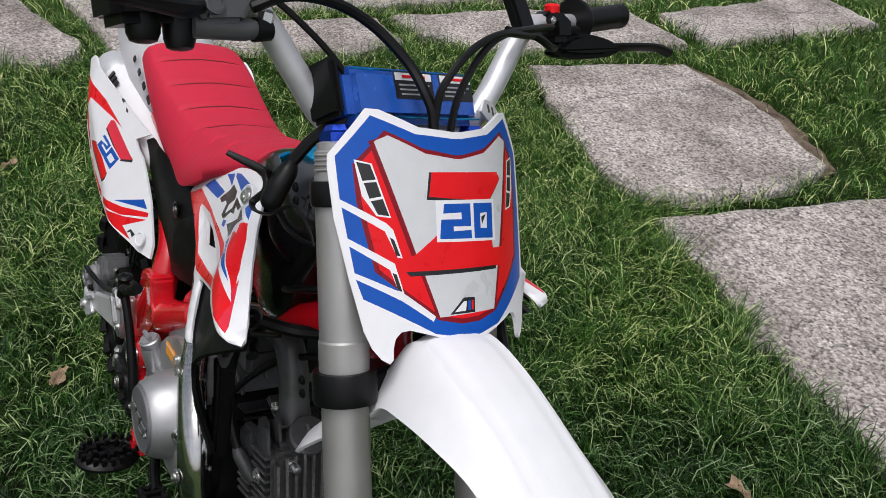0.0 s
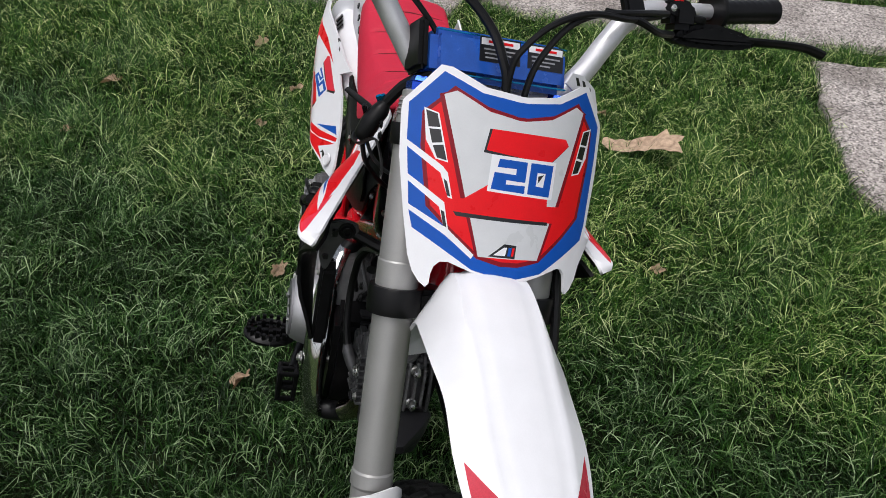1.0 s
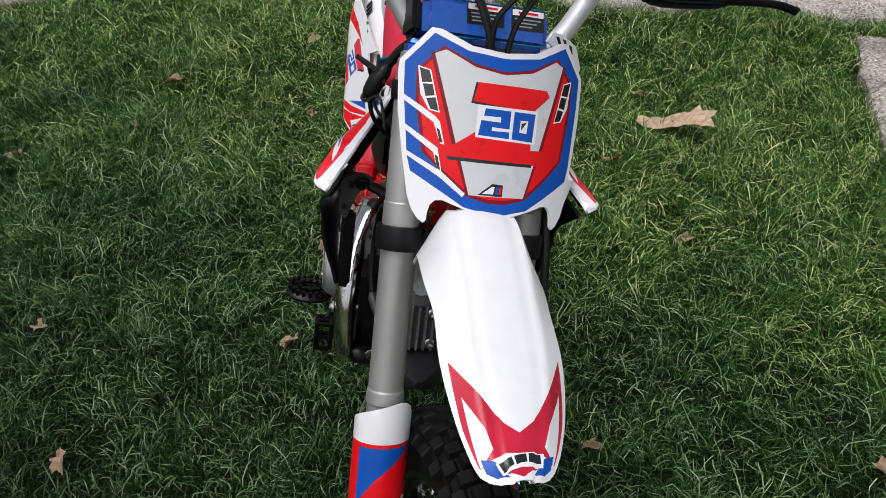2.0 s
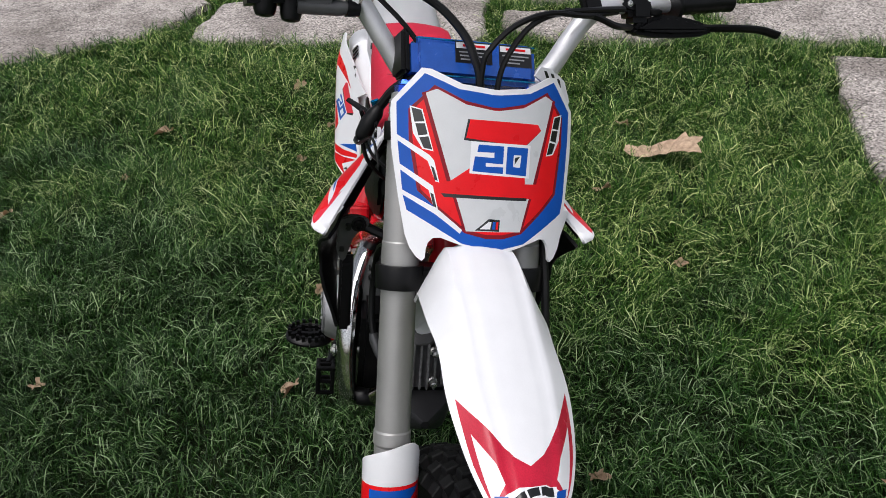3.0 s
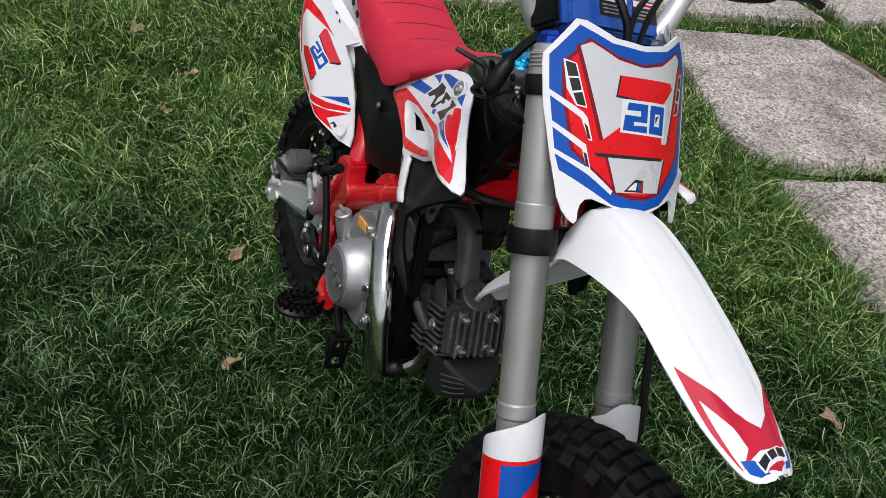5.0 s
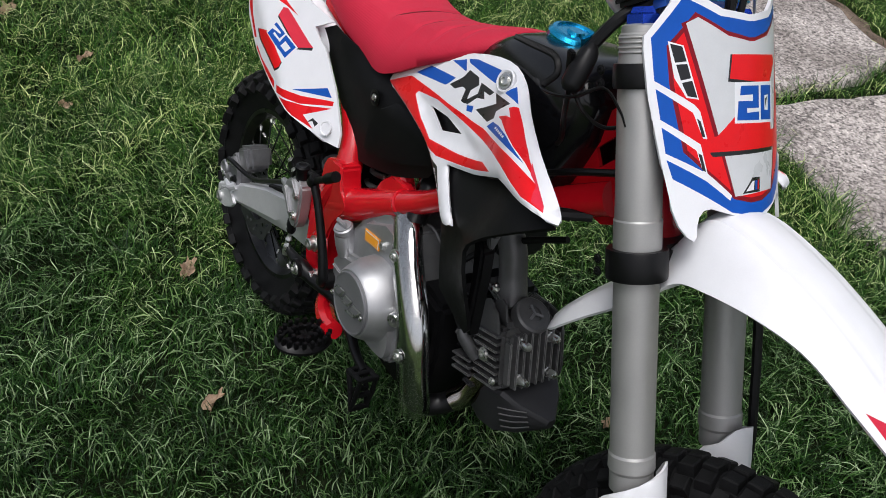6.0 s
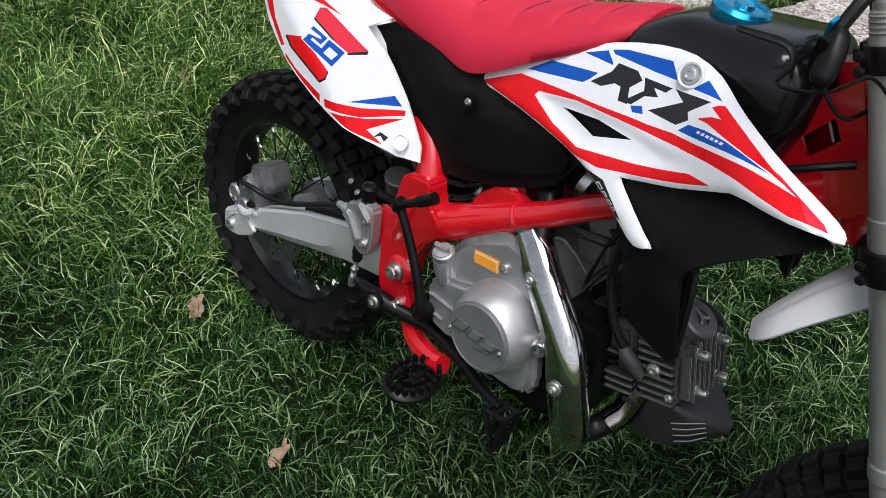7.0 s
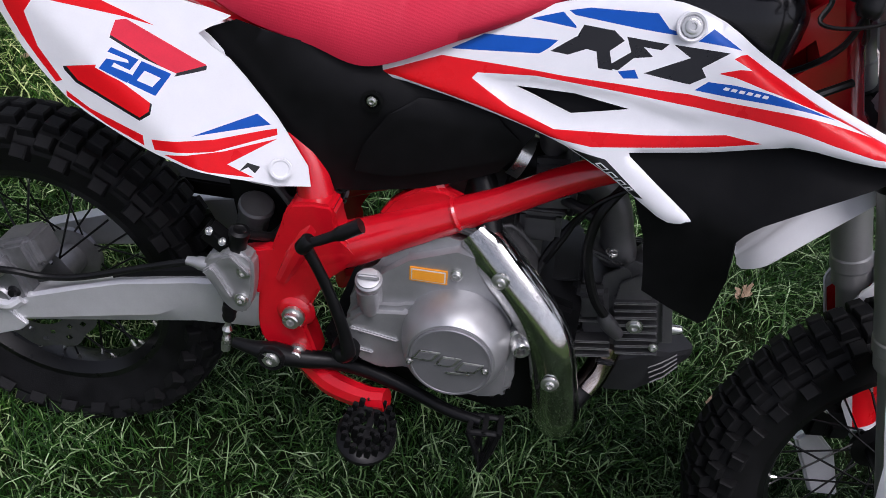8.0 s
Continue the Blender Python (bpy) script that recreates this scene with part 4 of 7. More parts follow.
part("case_ridge", tube([(-0.345, -0.075, 0.6085), (-0.329, -0.070, 0.6075), (-0.290, -0.056, 0.569), (-0.281, -0.050, 0.535)], 0.003, 8, 3), DARKCAST, engine)
part("case_ridge", tube([(-0.345, -0.020, 0.6085), (-0.329, -0.020, 0.6075), (-0.290, -0.015, 0.569)], 0.004, 8, 3), DARKCAST, engine)
carb = part("carburettor", box((0.055, 0.058, 0.070), Matrix.Translation((-0.300, -0.022, 0.662)) @ pose(0, 0, 0, 0, -15, 0), 0.008), DARKCAST, engine, "dark carburettor")
part("float_bowl", box((0.050, 0.050, 0.042), Matrix.Translation((-0.300, -0.030, 0.606)) @ pose(0, 0, 0, 0, -12, 0), 0.007), DARKCAST, carb)
part("bowl_rim", box((0.056, 0.056, 0.006), Matrix.Translation((-0.303, -0.030, 0.630)) @ pose(0, 0, 0, 0, -12, 0), 0.002), DARKCAST, carb)
part("carb_top", lathe([(0.017, 0), (0.017, 0.018), (0.019, 0.019), (0.019, 0.030), (0.010, 0.034)], axis_to((-0.312, -0.02, 0.695), (-0.2, 0, 1)), 16), DARKCAST, carb)
part("choke_knob", tube([(-0.285, -0.045, 0.648), (-0.262, -0.060, 0.652), (-0.245, -0.064, 0.650)], [0.006, 0.007, 0.009], 10), GREY, carb)
part("intake_shroud", prism(rounded([(-0.345, 0.585), (-0.27, 0.590), (-0.245, 0.605), (-0.240, 0.640), (-0.255, 0.685), (-0.30, 0.700), (-0.35, 0.660)], 2), 0.010, 0.072, 0.006), GREY, engine, "dark cover beside the carburettor")
for j in range(3):
    part("cover_ridge", tube([(-0.325 + 0.03 * j, 0.006, 0.600), (-0.32 + 0.03 * j, 0.004, 0.640), (-0.31 + 0.03 * j, 0.006, 0.680)], 0.004, 8), GREY, engine)
part("hose_clamp", lathe([(0.027, -0.007), (0.0285, -0.007), (0.0285, 0.007), (0.027, 0.007)], axis_to((-0.345, -0.025, 0.680), (1, 0, -0.25)), 20), STEEL, engine)
part("airbox_boot", tube([(-0.32, -0.02, 0.672), (-0.40, -0.02, 0.69), (-0.46, -0.015, 0.72)], 0.026, 14), BLACK, engine)
part("spark_plug_cap", tube([(-0.166, -0.070, 0.497), (-0.178, -0.078, 0.510), (-0.190, -0.085, 0.524), (-0.196, -0.088, 0.534)], [0.008, 0.010, 0.010, 0.007], 12, 4), DARKCAST, engine)
part("plug_lead", tube([(-0.192, -0.087, 0.530), (-0.217, -0.092, 0.56), (-0.239, -0.092, 0.607), (-0.245, -0.090, 0.648), (-0.238, -0.085, 0.684), (-0.20, -0.06, 0.74), (-0.15, -0.04, 0.78)], 0.0062, 10), CABLE, engine)
part("throttle_cable", tube([(-0.282, -0.075, 0.576), (-0.272, -0.085, 0.621), (-0.261, -0.088, 0.663), (-0.23, -0.085, 0.70), (-0.16, -0.07, 0.745)], 0.0032, 8), CABLE, engine)
part("breather_hose", tube([(-0.292, -0.085, 0.520), (-0.290, -0.074, 0.542), (-0.277, -0.049, 0.585), (-0.247, -0.024, 0.632), (-0.205, -0.004, 0.668), (-0.15, 0.01, 0.705)], 0.0050, 8), CABLE, engine)
GUARD = ((-0.170, 0.055, 0.384, 0.438), (-0.145, 0.058, 0.380, 0.455), (-0.112, 0.055, 0.388, 0.474), (-0.085, 0.040, 0.406, 0.466), (-0.050, 0.008, 0.442, 0.458))
rings = []
for x, w, low, top in GUARD:
    rings.append([(x, -w + 0.004, top), (x, -w, top - 0.006), (x, -w * 0.97, (low + top) / 2), (x, -w * 0.80, low + 0.004), (x, -w * 0.6, low), (x, w * 0.6, low), (x, w * 0.80, low + 0.004), (x, w * 0.97, (low + top) / 2), (x, w, top - 0.006), (x, w - 0.004, top)])
part("engine_guard", loft(rings), GREY, engine, "dark grey slotted prow guard under the engine", 30)
# lighter bars stand for light caught on the guard's slot edges
for i in range(4):
    part("slot_edge_glint", tube([(-0.108 + 0.004 * i, -0.0545 + 0.002 * i, 0.446 - 0.0095 * i), (-0.092 + 0.004 * i, -0.0455 + 0.002 * i, 0.453 - 0.0090 * i), (-0.074 + 0.003 * i, -0.0315 + 0.002 * i, 0.461 - 0.0075 * i)], 0.0012, 6, 1), DARKCAST, engine)

# ---- exhaust ----
exhaust = part("exhaust", tube([(-0.165, -0.050, 0.455), (-0.170, -0.060, 0.420), (-0.190, -0.085, 0.385), (-0.205, -0.120, 0.385), (-0.214, -0.130, 0.42), (-0.240, -0.128, 0.49), (-0.295, -0.120, 0.552), (-0.350, -0.100, 0.595), (-0.385, -0.055, 0.655), (-0.45, -0.030, 0.69), (-0.55, -0.035, 0.73), (-0.66, -0.060, 0.755)], 0.017, 14), SATIN, bike, "black exhaust pipe with a chrome heat shield")
part("header_pipe", tube([(-0.164, -0.048, 0.462), (-0.170, -0.060, 0.420), (-0.180, -0.074, 0.398)], 0.0185, 14), BRONZE, exhaust, "heat-tinted header pipe")
part("header_flange", box((0.024, 0.045, 0.008), Matrix.Translation((-0.166, -0.052, 0.448)) @ pose(0, 0, 0, 0, -10, 0), 0.003), GREY, exhaust)


def shield():
    rings = []
    line = catmull([(-0.205, -0.122, 0.366), (-0.214, -0.128, 0.400), (-0.230, -0.132, 0.445), (-0.244, -0.132, 0.484), (-0.262, -0.130, 0.514), (-0.294, -0.124, 0.546), (-0.332, -0.112, 0.574), (-0.374, -0.094, 0.602)], 6)
    section = [(0.030 * math.sin(a), 0.026 * math.cos(a) - 0.006) for a in (radians(q) for q in range(-105, 106, 15))]
    for i, p in enumerate(line):
        way = (line[min(i + 1, len(line) - 1)] - line[max(i - 1, 0)]).normalized()
        out = Vector((0, -1, 0))
        out = (out - way * out.dot(way)).normalized()
        across = out.cross(way)
        s = min(1.0, 0.80 + 3.0 * min(i, len(line) - 1 - i) / len(line))
        rings.append([p + out * h + across * w * s for w, h in section])
    bm = loft(rings, closed=False)
    bmesh.ops.solidify(bm, geom=bm.faces[:], thickness=0.002)
    return bm


part("heat_shield", shield(), CHROME, exhaust, "chrome heat shield", 22)
for p in ((-0.329, -0.134, 0.572), (-0.236, -0.155, 0.460)):
    part("shield_washer", lathe([(0.011, -0.002), (0.011, 0.001), (0.009, 0.002), (0.004, 0.002)], axis_to(p, (0, -1, 0)), 18), STEEL, exhaust)
    part("shield_bolt", bolt(p, (0, -1, 0.1), 0.006, 0.006), STEEL, exhaust)
muffler = part("muffler", tube([(-0.66, -0.062, 0.725), (-0.72, -0.070, 0.735), (-0.82, -0.080, 0.755), (-0.935, -0.088, 0.778)], [0.026, 0.036, 0.037, 0.037], 22, 4), WHITE, exhaust, "white muffler sleeve")
part("end_cap", lathe([(0.037, 0.0), (0.038, 0.003), (0.038, 0.045), (0.034, 0.055), (0.020, 0.058), (0.019, 0.030)], axis_to((-0.930, -0.0877, 0.777), (-1, -0.06, 0.19)), 24), ALLOY, exhaust, "dull silver muffler end cap")
for j in range(3):
    part("muffler_mark", box((0.010, 0.003, 0.018), Matrix.Translation((-0.90 + 0.014 * j, -0.115, 0.800 - 0.003 * j)) @ pose(0, 0, 0, -35, 0, 0), 0), INK, exhaust)

# ---- right-hand controls and fittings ----
kick = part("kick_starter", tube([(-0.490, -0.148, 0.405), (-0.483, -0.152, 0.418), (-0.497, -0.153, 0.457), (-0.521, -0.154, 0.505), (-0.541, -0.156, 0.540), (-0.556, -0.158, 0.563)], [0.011, 0.0095, 0.0078, 0.007, 0.0068, 0.0075], 12), SATIN, bike, "black folding kick-start lever")
part("knuckle", lathe([(0.0075, -0.011), (0.0095, -0.008), (0.0095, 0.008), (0.0075, 0.011)], axis_to((-0.555, -0.160, 0.566), (0.5, 0, 1)), 14), SATIN, kick)
part("pedal", tube([(-0.555, -0.160, 0.566), (-0.540, -0.159, 0.576), (-0.525, -0.158, 0.587), (-0.518, -0.157, 0.592), (-0.497, -0.155, 0.609)], [0.006, 0.006, 0.0065, 0.0090, 0.0092], 12, 3), SATIN, kick)
part("pivot_boss", lathe([(0.016, -0.03), (0.018, 0.0), (0.016, 0.008)], axis_to((-0.488, -0.142, 0.408), (0, -1, 0)), 16), BLACK, kick)
brake = part("brake_pedal", tube([(-0.632, -0.140, 0.366), (-0.606, -0.142, 0.368), (-0.578, -0.140, 0.367), (-0.545, -0.130, 0.362), (-0.48, -0.118, 0.364), (-0.40, -0.135, 0.368), (-0.345, -0.150, 0.367), (-0.300, -0.160, 0.372)], [0.007, 0.010, 0.015, 0.013, 0.011, 0.009, 0.008, 0.007], 12), SATIN, bike, "black rear brake pedal")
PAD_LOOP = [(-0.312, 0.370), (-0.294, 0.376), (-0.276, 0.380), (-0.279, 0.345), (-0.284, 0.312), (-0.296, 0.340), (-0.312, 0.370)]
for y in (-0.152, -0.180):
    part("pedal_pad", tube([(x, y, z) for x, z in PAD_LOOP], 0.0045, 8, 1), BLACK, brake)
for x, z in PAD_LOOP[:-1]:
    part("pad_tooth", box((0.007, 0.036, 0.008), Matrix.Translation((x, -0.166, z)), 0.001), BLACK, brake)
part("pedal_pivot", lathe([(0.0175, -0.004), (0.0175, 0.003), (0.0155, 0.004), (0.0145, 0.002), (0.0135, 0.0015)], axis_to((-0.578, -0.151, 0.367), (0, -1, 0)), 22), SATIN, brake)
part("pivot_bolt", bolt((-0.578, -0.152, 0.367), (0, -1, 0), 0.009, 0.006), STEEL, brake)
master = part("rear_master_cylinder", prism(rounded([(-0.676, 0.493), (-0.662, 0.503), (-0.648, 0.516), (-0.632, 0.514), (-0.618, 0.507), (-0.613, 0.463), (-0.617, 0.429), (-0.628, 0.421), (-0.641, 0.424), (-0.655, 0.436), (-0.662, 0.450), (-0.677, 0.465)], 2), -0.146, -0.122, 0.004), CAST, bike, "silver rear brake master cylinder")
part("guard_rib", prism([(-0.662, 0.493), (-0.655, 0.505), (-0.644, 0.512), (-0.618, 0.494), (-0.620, 0.486), (-0.640, 0.499), (-0.650, 0.490)], -0.152, -0.144, 0.002), CAST, master)
part("guard_rib", prism([(-0.678, 0.474), (-0.668, 0.486), (-0.660, 0.482), (-0.636, 0.450), (-0.640, 0.441), (-0.662, 0.466)], -0.152, -0.144, 0.002), CAST, master)
part("inlet", lathe([(0.011, -0.02), (0.011, 0.012), (0.013, 0.013), (0.013, 0.020), (0.008, 0.022), (0.006, 0.021)], axis_to((-0.641, -0.134, 0.520), (0.05, -0.1, 1)), 16), SATIN, master)
part("switch_block", box((0.036, 0.026, 0.022), Matrix.Translation((-0.668, -0.130, 0.518)) @ pose(0, 0, 0, 0, 30, 0), 0.004), SATIN, master)
part("hose_union", lathe([(0.009, 0), (0.009, 0.014), (0.007, 0.018), (0.0055, 0.03)], axis_to((-0.672, -0.136, 0.476), (-1, 0, -0.1)), 12), CAST, master)
for p in ((-0.674, -0.143, 0.532), (-0.657, -0.143, 0.522)):
    part("cap_screw", bolt(p, (-0.4, -0.6, 0.6), 0.004, 0.004), STEEL, master)
for p in ((-0.627, -0.146, 0.489), (-0.626, -0.146, 0.446)):
    part("cap_screw", bolt(p, (0, -1, 0), 0.0065, 0.006), STEEL, master)
part("boot", lathe([(0.009, 0.010), (0.010, 0.0), (0.008, -0.006), (0.009, -0.010), (0.007, -0.016)], Matrix.Translation((-0.642, -0.138, 0.416)), 14), SATIN, master)
part("pushrod", tube([(-0.642, -0.138, 0.405), (-0.642, -0.139, 0.392), (-0.642, -0.140, 0.384), (-0.642, -0.141, 0.378), (-0.641, -0.142, 0.368), (-0.641, -0.143, 0.352)], [0.004, 0.004, 0.007, 0.0045, 0.007, 0.006], 8, 3), STEEL, master)
part("reservoir_hose", tube([(-0.636, -0.132, 0.535), (-0.625, -0.120, 0.528), (-0.610, -0.100, 0.518), (-0.600, -0.080, 0.525)], 0.006, 10), CABLE, bike, "short ribbed black fluid hose")
part("fluid_reservoir", lathe([(0.018, -0.028), (0.020, -0.024), (0.020, 0.010), (0.0225, 0.012), (0.0225, 0.019), (0.020, 0.022), (0.010, 0.023)], axis_to((-0.644, -0.070, 0.520), (0.15, -0.25, 0.95)), 24), DARKCAST, bike, "dark grey brake fluid reservoir")
part("inner_strut", tube([(-0.70, -0.055, 0.56), (-0.66, -0.06, 0.60), (-0.60, -0.062, 0.545)], 0.006, 8, 0), DARKCAST, bike)
part("brake_line", tube([(-0.672, -0.136, 0.476), (-0.705, -0.130, 0.464), (-0.76, -0.124, 0.432), (-0.85, -0.116, 0.378), (-0.90, -0.118, 0.362), (-0.935, -0.128, 0.366), (-0.962, -0.130, 0.362)], 0.0048, 10), CABLE, bike, "black rear brake hose")
part("hose_guide", tube([(-0.68, -0.104, 0.440), (-0.75, -0.102, 0.412), (-0.81, -0.102, 0.384)], 0.0075, 8, 2), BLACK, bike)
caliper = part("rear_caliper", prism([(-1.008, 0.318), (-0.990, 0.350), (-0.970, 0.372), (-0.935, 0.352), (-0.918, 0.315), (-0.945, 0.296), (-0.975, 0.292), (-1.005, 0.290)], -0.120, -0.088, 0.008), CALIPER, bike, "silver rear brake caliper with a square piston housing")
part("piston_housing", box((0.062, 0.050, 0.048), Matrix.Translation((-0.944, -0.080, 0.372)) @ pose(0, 0, 0, 0, -28, 0), 0.007), CALIPER, caliper)
part("housing_step", box((0.034, 0.046, 0.050), Matrix.Translation((-0.940, -0.088, 0.368)) @ pose(0, 0, 0, 0, -28, 0), 0.004), CALIPER, caliper)
for p, k in (((-0.992, -0.118, 0.322), 0.017), ((-0.963, -0.118, 0.305), 0.019)):
    part("piston_boss", lathe([(k, -0.01), (k, 0.006), (k - 0.003, 0.010), (k - 0.006, 0.010), (k - 0.007, 0.008), (0.003, 0.008)], axis_to(p, (0, -1, 0.1)), 20), CALIPER, caliper)
for p in ((-0.978, -0.116, 0.346), (-0.944, -0.118, 0.322)):
    part("hose_joint", lathe([(0.006, -0.006), (0.009, -0.004), (0.009, 0.004), (0.006, 0.006), (0.005, 0.011), (0.002, 0.011)], axis_to(p, (0, -1, 0.2)), 12), SATIN, caliper)
part("slide_pin", tube([(-0.985, -0.118, 0.300), (-0.952, -0.125, 0.300), (-0.935, -0.118, 0.312)], 0.009, 10), ALLOY, caliper)
for p in ((-0.965, -0.120, 0.352), (-0.985, -0.120, 0.312)):
    part("banjo_bolt", bolt(p, (0, -1, 0), 0.007, 0.010), STEEL, caliper)


def footpeg(y):
    part("footpeg_bracket", tube([(-0.55, y * 0.09, 0.335), (-0.50, y * 0.125, 0.332), (-0.45, y * 0.145, 0.342), (-0.422, y * 0.150, 0.352)], [0.020, 0.018, 0.016, 0.016], 10), FRAME, bike)
    c = Vector((-0.433, y * 0.198, 0.338))
    loop = [c + Vector((0.030 * math.cos(q), 0.043 * math.sin(q), 0)) for q in (2 * math.pi * i / 20 for i in range(21))]
    bm = tube(loop, 0.006, 8, 2, flat=1.5)
    tube([c + 0.55 * (q - c) for q in loop], 0.004, 6, 1, bm)
    box((0.056, 0.007, 0.014), Matrix.Translation(c), 0.001, bm)
    box((0.008, 0.080, 0.014), Matrix.Translation(c), 0.001, bm)
    peg = part("footpeg", bm, SATIN, bike, "black toothed footpeg")
    for q in loop[:-1] + [c + 0.55 * (q - c) for q in loop[:-1:2]]:
        part("tooth", box((0.007, 0.007, 0.016), Matrix.Translation(q + Vector((0, 0, 0.010))), 0.001), SATIN, peg)


footpeg(-1), footpeg(1)

# ---- shock, chain side and inner guard seen through the gaps ----
part("shock_body", tube([(-0.60, 0.0, 0.43), (-0.585, 0, 0.50), (-0.56, 0.0, 0.62), (-0.54, 0, 0.70)], [0.022, 0.026, 0.026, 0.02], 14), SATIN, bike)
coil = [(-0.60 + 0.045 * i / 60 + 0.034 * math.cos(i * 0.75) * 0.97, 0.034 * math.sin(i * 0.75), 0.45 + 0.20 * i / 60) for i in range(61)]
part("shock_spring", tube(coil, 0.005, 6, 2), STEEL, bike)
part("chain_guard", prism([(-0.86, 0.44), (-0.62, 0.475), (-0.60, 0.455), (-0.85, 0.415)], 0.06, 0.10, 0.003), BLACK, bike)
for y in (-1, 1):
    part("chain_adjuster", prism([(-1.012, 0.252), (-0.985, 0.275), (-0.956, 0.290), (-0.926, 0.272), (-0.938, 0.256), (-0.975, 0.234), (-1.005, 0.226)], y * 0.117, y * 0.124, 0.002), ALLOY, bike)
part("mud_flap", prism([(-0.70, 0.58), (-0.60, 0.60), (-0.60, 0.46), (-0.66, 0.45)], -0.05, 0.05, 0.004), BLACK, bike)

# ---- bodywork ----
def shroud_y(x, z):
    return -0.553 - 0.307 * x + 0.423 * z - 0.05 * max(0.0, -0.36 - x)


SH_OUT = [(-0.540, 0.757), (-0.476, 0.805), (-0.407, 0.852), (-0.349, 0.886), (-0.288, 0.910), (-0.241, 0.920), (-0.200, 0.917), (-0.168, 0.906), (-0.133, 0.896), (-0.087, 0.886), (-0.048, 0.880), (-0.013, 0.874), (0.0, 0.868), (-0.004, 0.858), (-0.047, 0.846), (-0.080, 0.841), (-0.116, 0.836), (-0.180, 0.808), (-0.236, 0.785), (-0.246, 0.777), (-0.178, 0.748), (-0.176, 0.741), (-0.186, 0.735), (-0.204, 0.7345), (-0.258, 0.7515), (-0.310, 0.7615), (-0.340, 0.763), (-0.389, 0.763), (-0.440, 0.762), (-0.491, 0.759)]
SH_WIN = [(-0.376, 0.796), (-0.316, 0.811), (-0.261, 0.817), (-0.315, 0.792)]
SH_PRINT = [
    ([(-0.526, 0.757), (-0.459, 0.799), (-0.389, 0.813), (-0.331, 0.824), (-0.274, 0.837), (-0.249, 0.842), (-0.215, 0.850), (-0.181, 0.854), (-0.142, 0.859), (-0.108, 0.864), (-0.050, 0.871), (-0.090, 0.873), (-0.120, 0.872), (-0.154, 0.873), (-0.180, 0.875), (-0.208, 0.873), (-0.195, 0.878), (-0.168, 0.885), (-0.188, 0.890), (-0.175, 0.898), (-0.151, 0.892), (-0.120, 0.884), (-0.094, 0.878), (-0.050, 0.8705), (-0.024, 0.866), (-0.012, 0.862), (-0.032, 0.857), (-0.051, 0.852), (-0.084, 0.850), (-0.117, 0.8495), (-0.157, 0.847), (-0.202, 0.842), (-0.247, 0.835), (-0.296, 0.826), (-0.358, 0.814), (-0.418, 0.796), (-0.422, 0.789), (-0.376, 0.776), (-0.326, 0.773), (-0.240, 0.802), (-0.171, 0.829), (-0.140, 0.832), (-0.178, 0.8155), (-0.228, 0.795), (-0.285, 0.772), (-0.327, 0.7645), (-0.402, 0.766), (-0.502, 0.762)], 1),
    ([(-0.090, 0.8785), (-0.060, 0.873), (-0.020, 0.866), (-0.013, 0.8625), (-0.034, 0.858), (-0.052, 0.870), (-0.070, 0.8715)], 4),
    ([(-0.201, 0.865), (-0.210, 0.855), (-0.177, 0.859), (-0.144, 0.8635), (-0.119, 0.867), (-0.089, 0.8715), (-0.120, 0.871), (-0.149, 0.871), (-0.178, 0.869)], 2),
    ([(-0.1858, 0.8654), (-0.1815, 0.8657), (-0.1825, 0.8631), (-0.1870, 0.8627)], 0), ([(-0.1793, 0.8661), (-0.1750, 0.8664), (-0.1760, 0.8638), (-0.1805, 0.8634)], 0), ([(-0.1728, 0.8667), (-0.1685, 0.8670), (-0.1695, 0.8644), (-0.1740, 0.8640)], 0), ([(-0.1663, 0.8674), (-0.1620, 0.8677), (-0.1630, 0.8650), (-0.1675, 0.8647)], 0), ([(-0.1598, 0.8680), (-0.1555, 0.8683), (-0.1565, 0.8657), (-0.1610, 0.8653)], 0), ([(-0.1533, 0.8687), (-0.1490, 0.8690), (-0.1500, 0.8663), (-0.1545, 0.8659)], 0),
    ([(-0.452, 0.808), (-0.421, 0.833), (-0.347, 0.852), (-0.359, 0.835)], 2),
    ([(-0.380, 0.861), (-0.350, 0.877), (-0.331, 0.868)], 2),
    ([(-0.345, 0.880), (-0.325, 0.889), (-0.262, 0.905), (-0.248, 0.896), (-0.218, 0.897), (-0.276, 0.887), (-0.338, 0.878)], 2),
    ([(-0.209, 0.909), (-0.180, 0.8995), (-0.220, 0.894)], 2),
    ([(-0.337, 0.877), (-0.281, 0.885), (-0.239, 0.892), (-0.178, 0.897), (-0.189, 0.886), (-0.171, 0.886), (-0.193, 0.875), (-0.212, 0.853), (-0.262, 0.846), (-0.305, 0.835), (-0.335, 0.835), (-0.362, 0.834), (-0.332, 0.864)], 0),
    ([(-0.327, 0.873), (-0.297, 0.878), (-0.285, 0.873), (-0.296, 0.860), (-0.288, 0.845), (-0.302, 0.842), (-0.308, 0.855), (-0.318, 0.854), (-0.334, 0.843), (-0.352, 0.840), (-0.330, 0.862)], 3),
    ([(-0.284, 0.877), (-0.244, 0.884), (-0.249, 0.877), (-0.266, 0.874), (-0.255, 0.869), (-0.272, 0.862), (-0.283, 0.847), (-0.296, 0.845), (-0.276, 0.866)], 3),
    ([(-0.240, 0.885), (-0.190, 0.893), (-0.210, 0.874), (-0.204, 0.868), (-0.216, 0.858), (-0.259, 0.853), (-0.238, 0.868), (-0.222, 0.879)], 3),
    ([(-0.283, 0.846), (-0.268, 0.853), (-0.262, 0.847), (-0.276, 0.842)], 2),
]
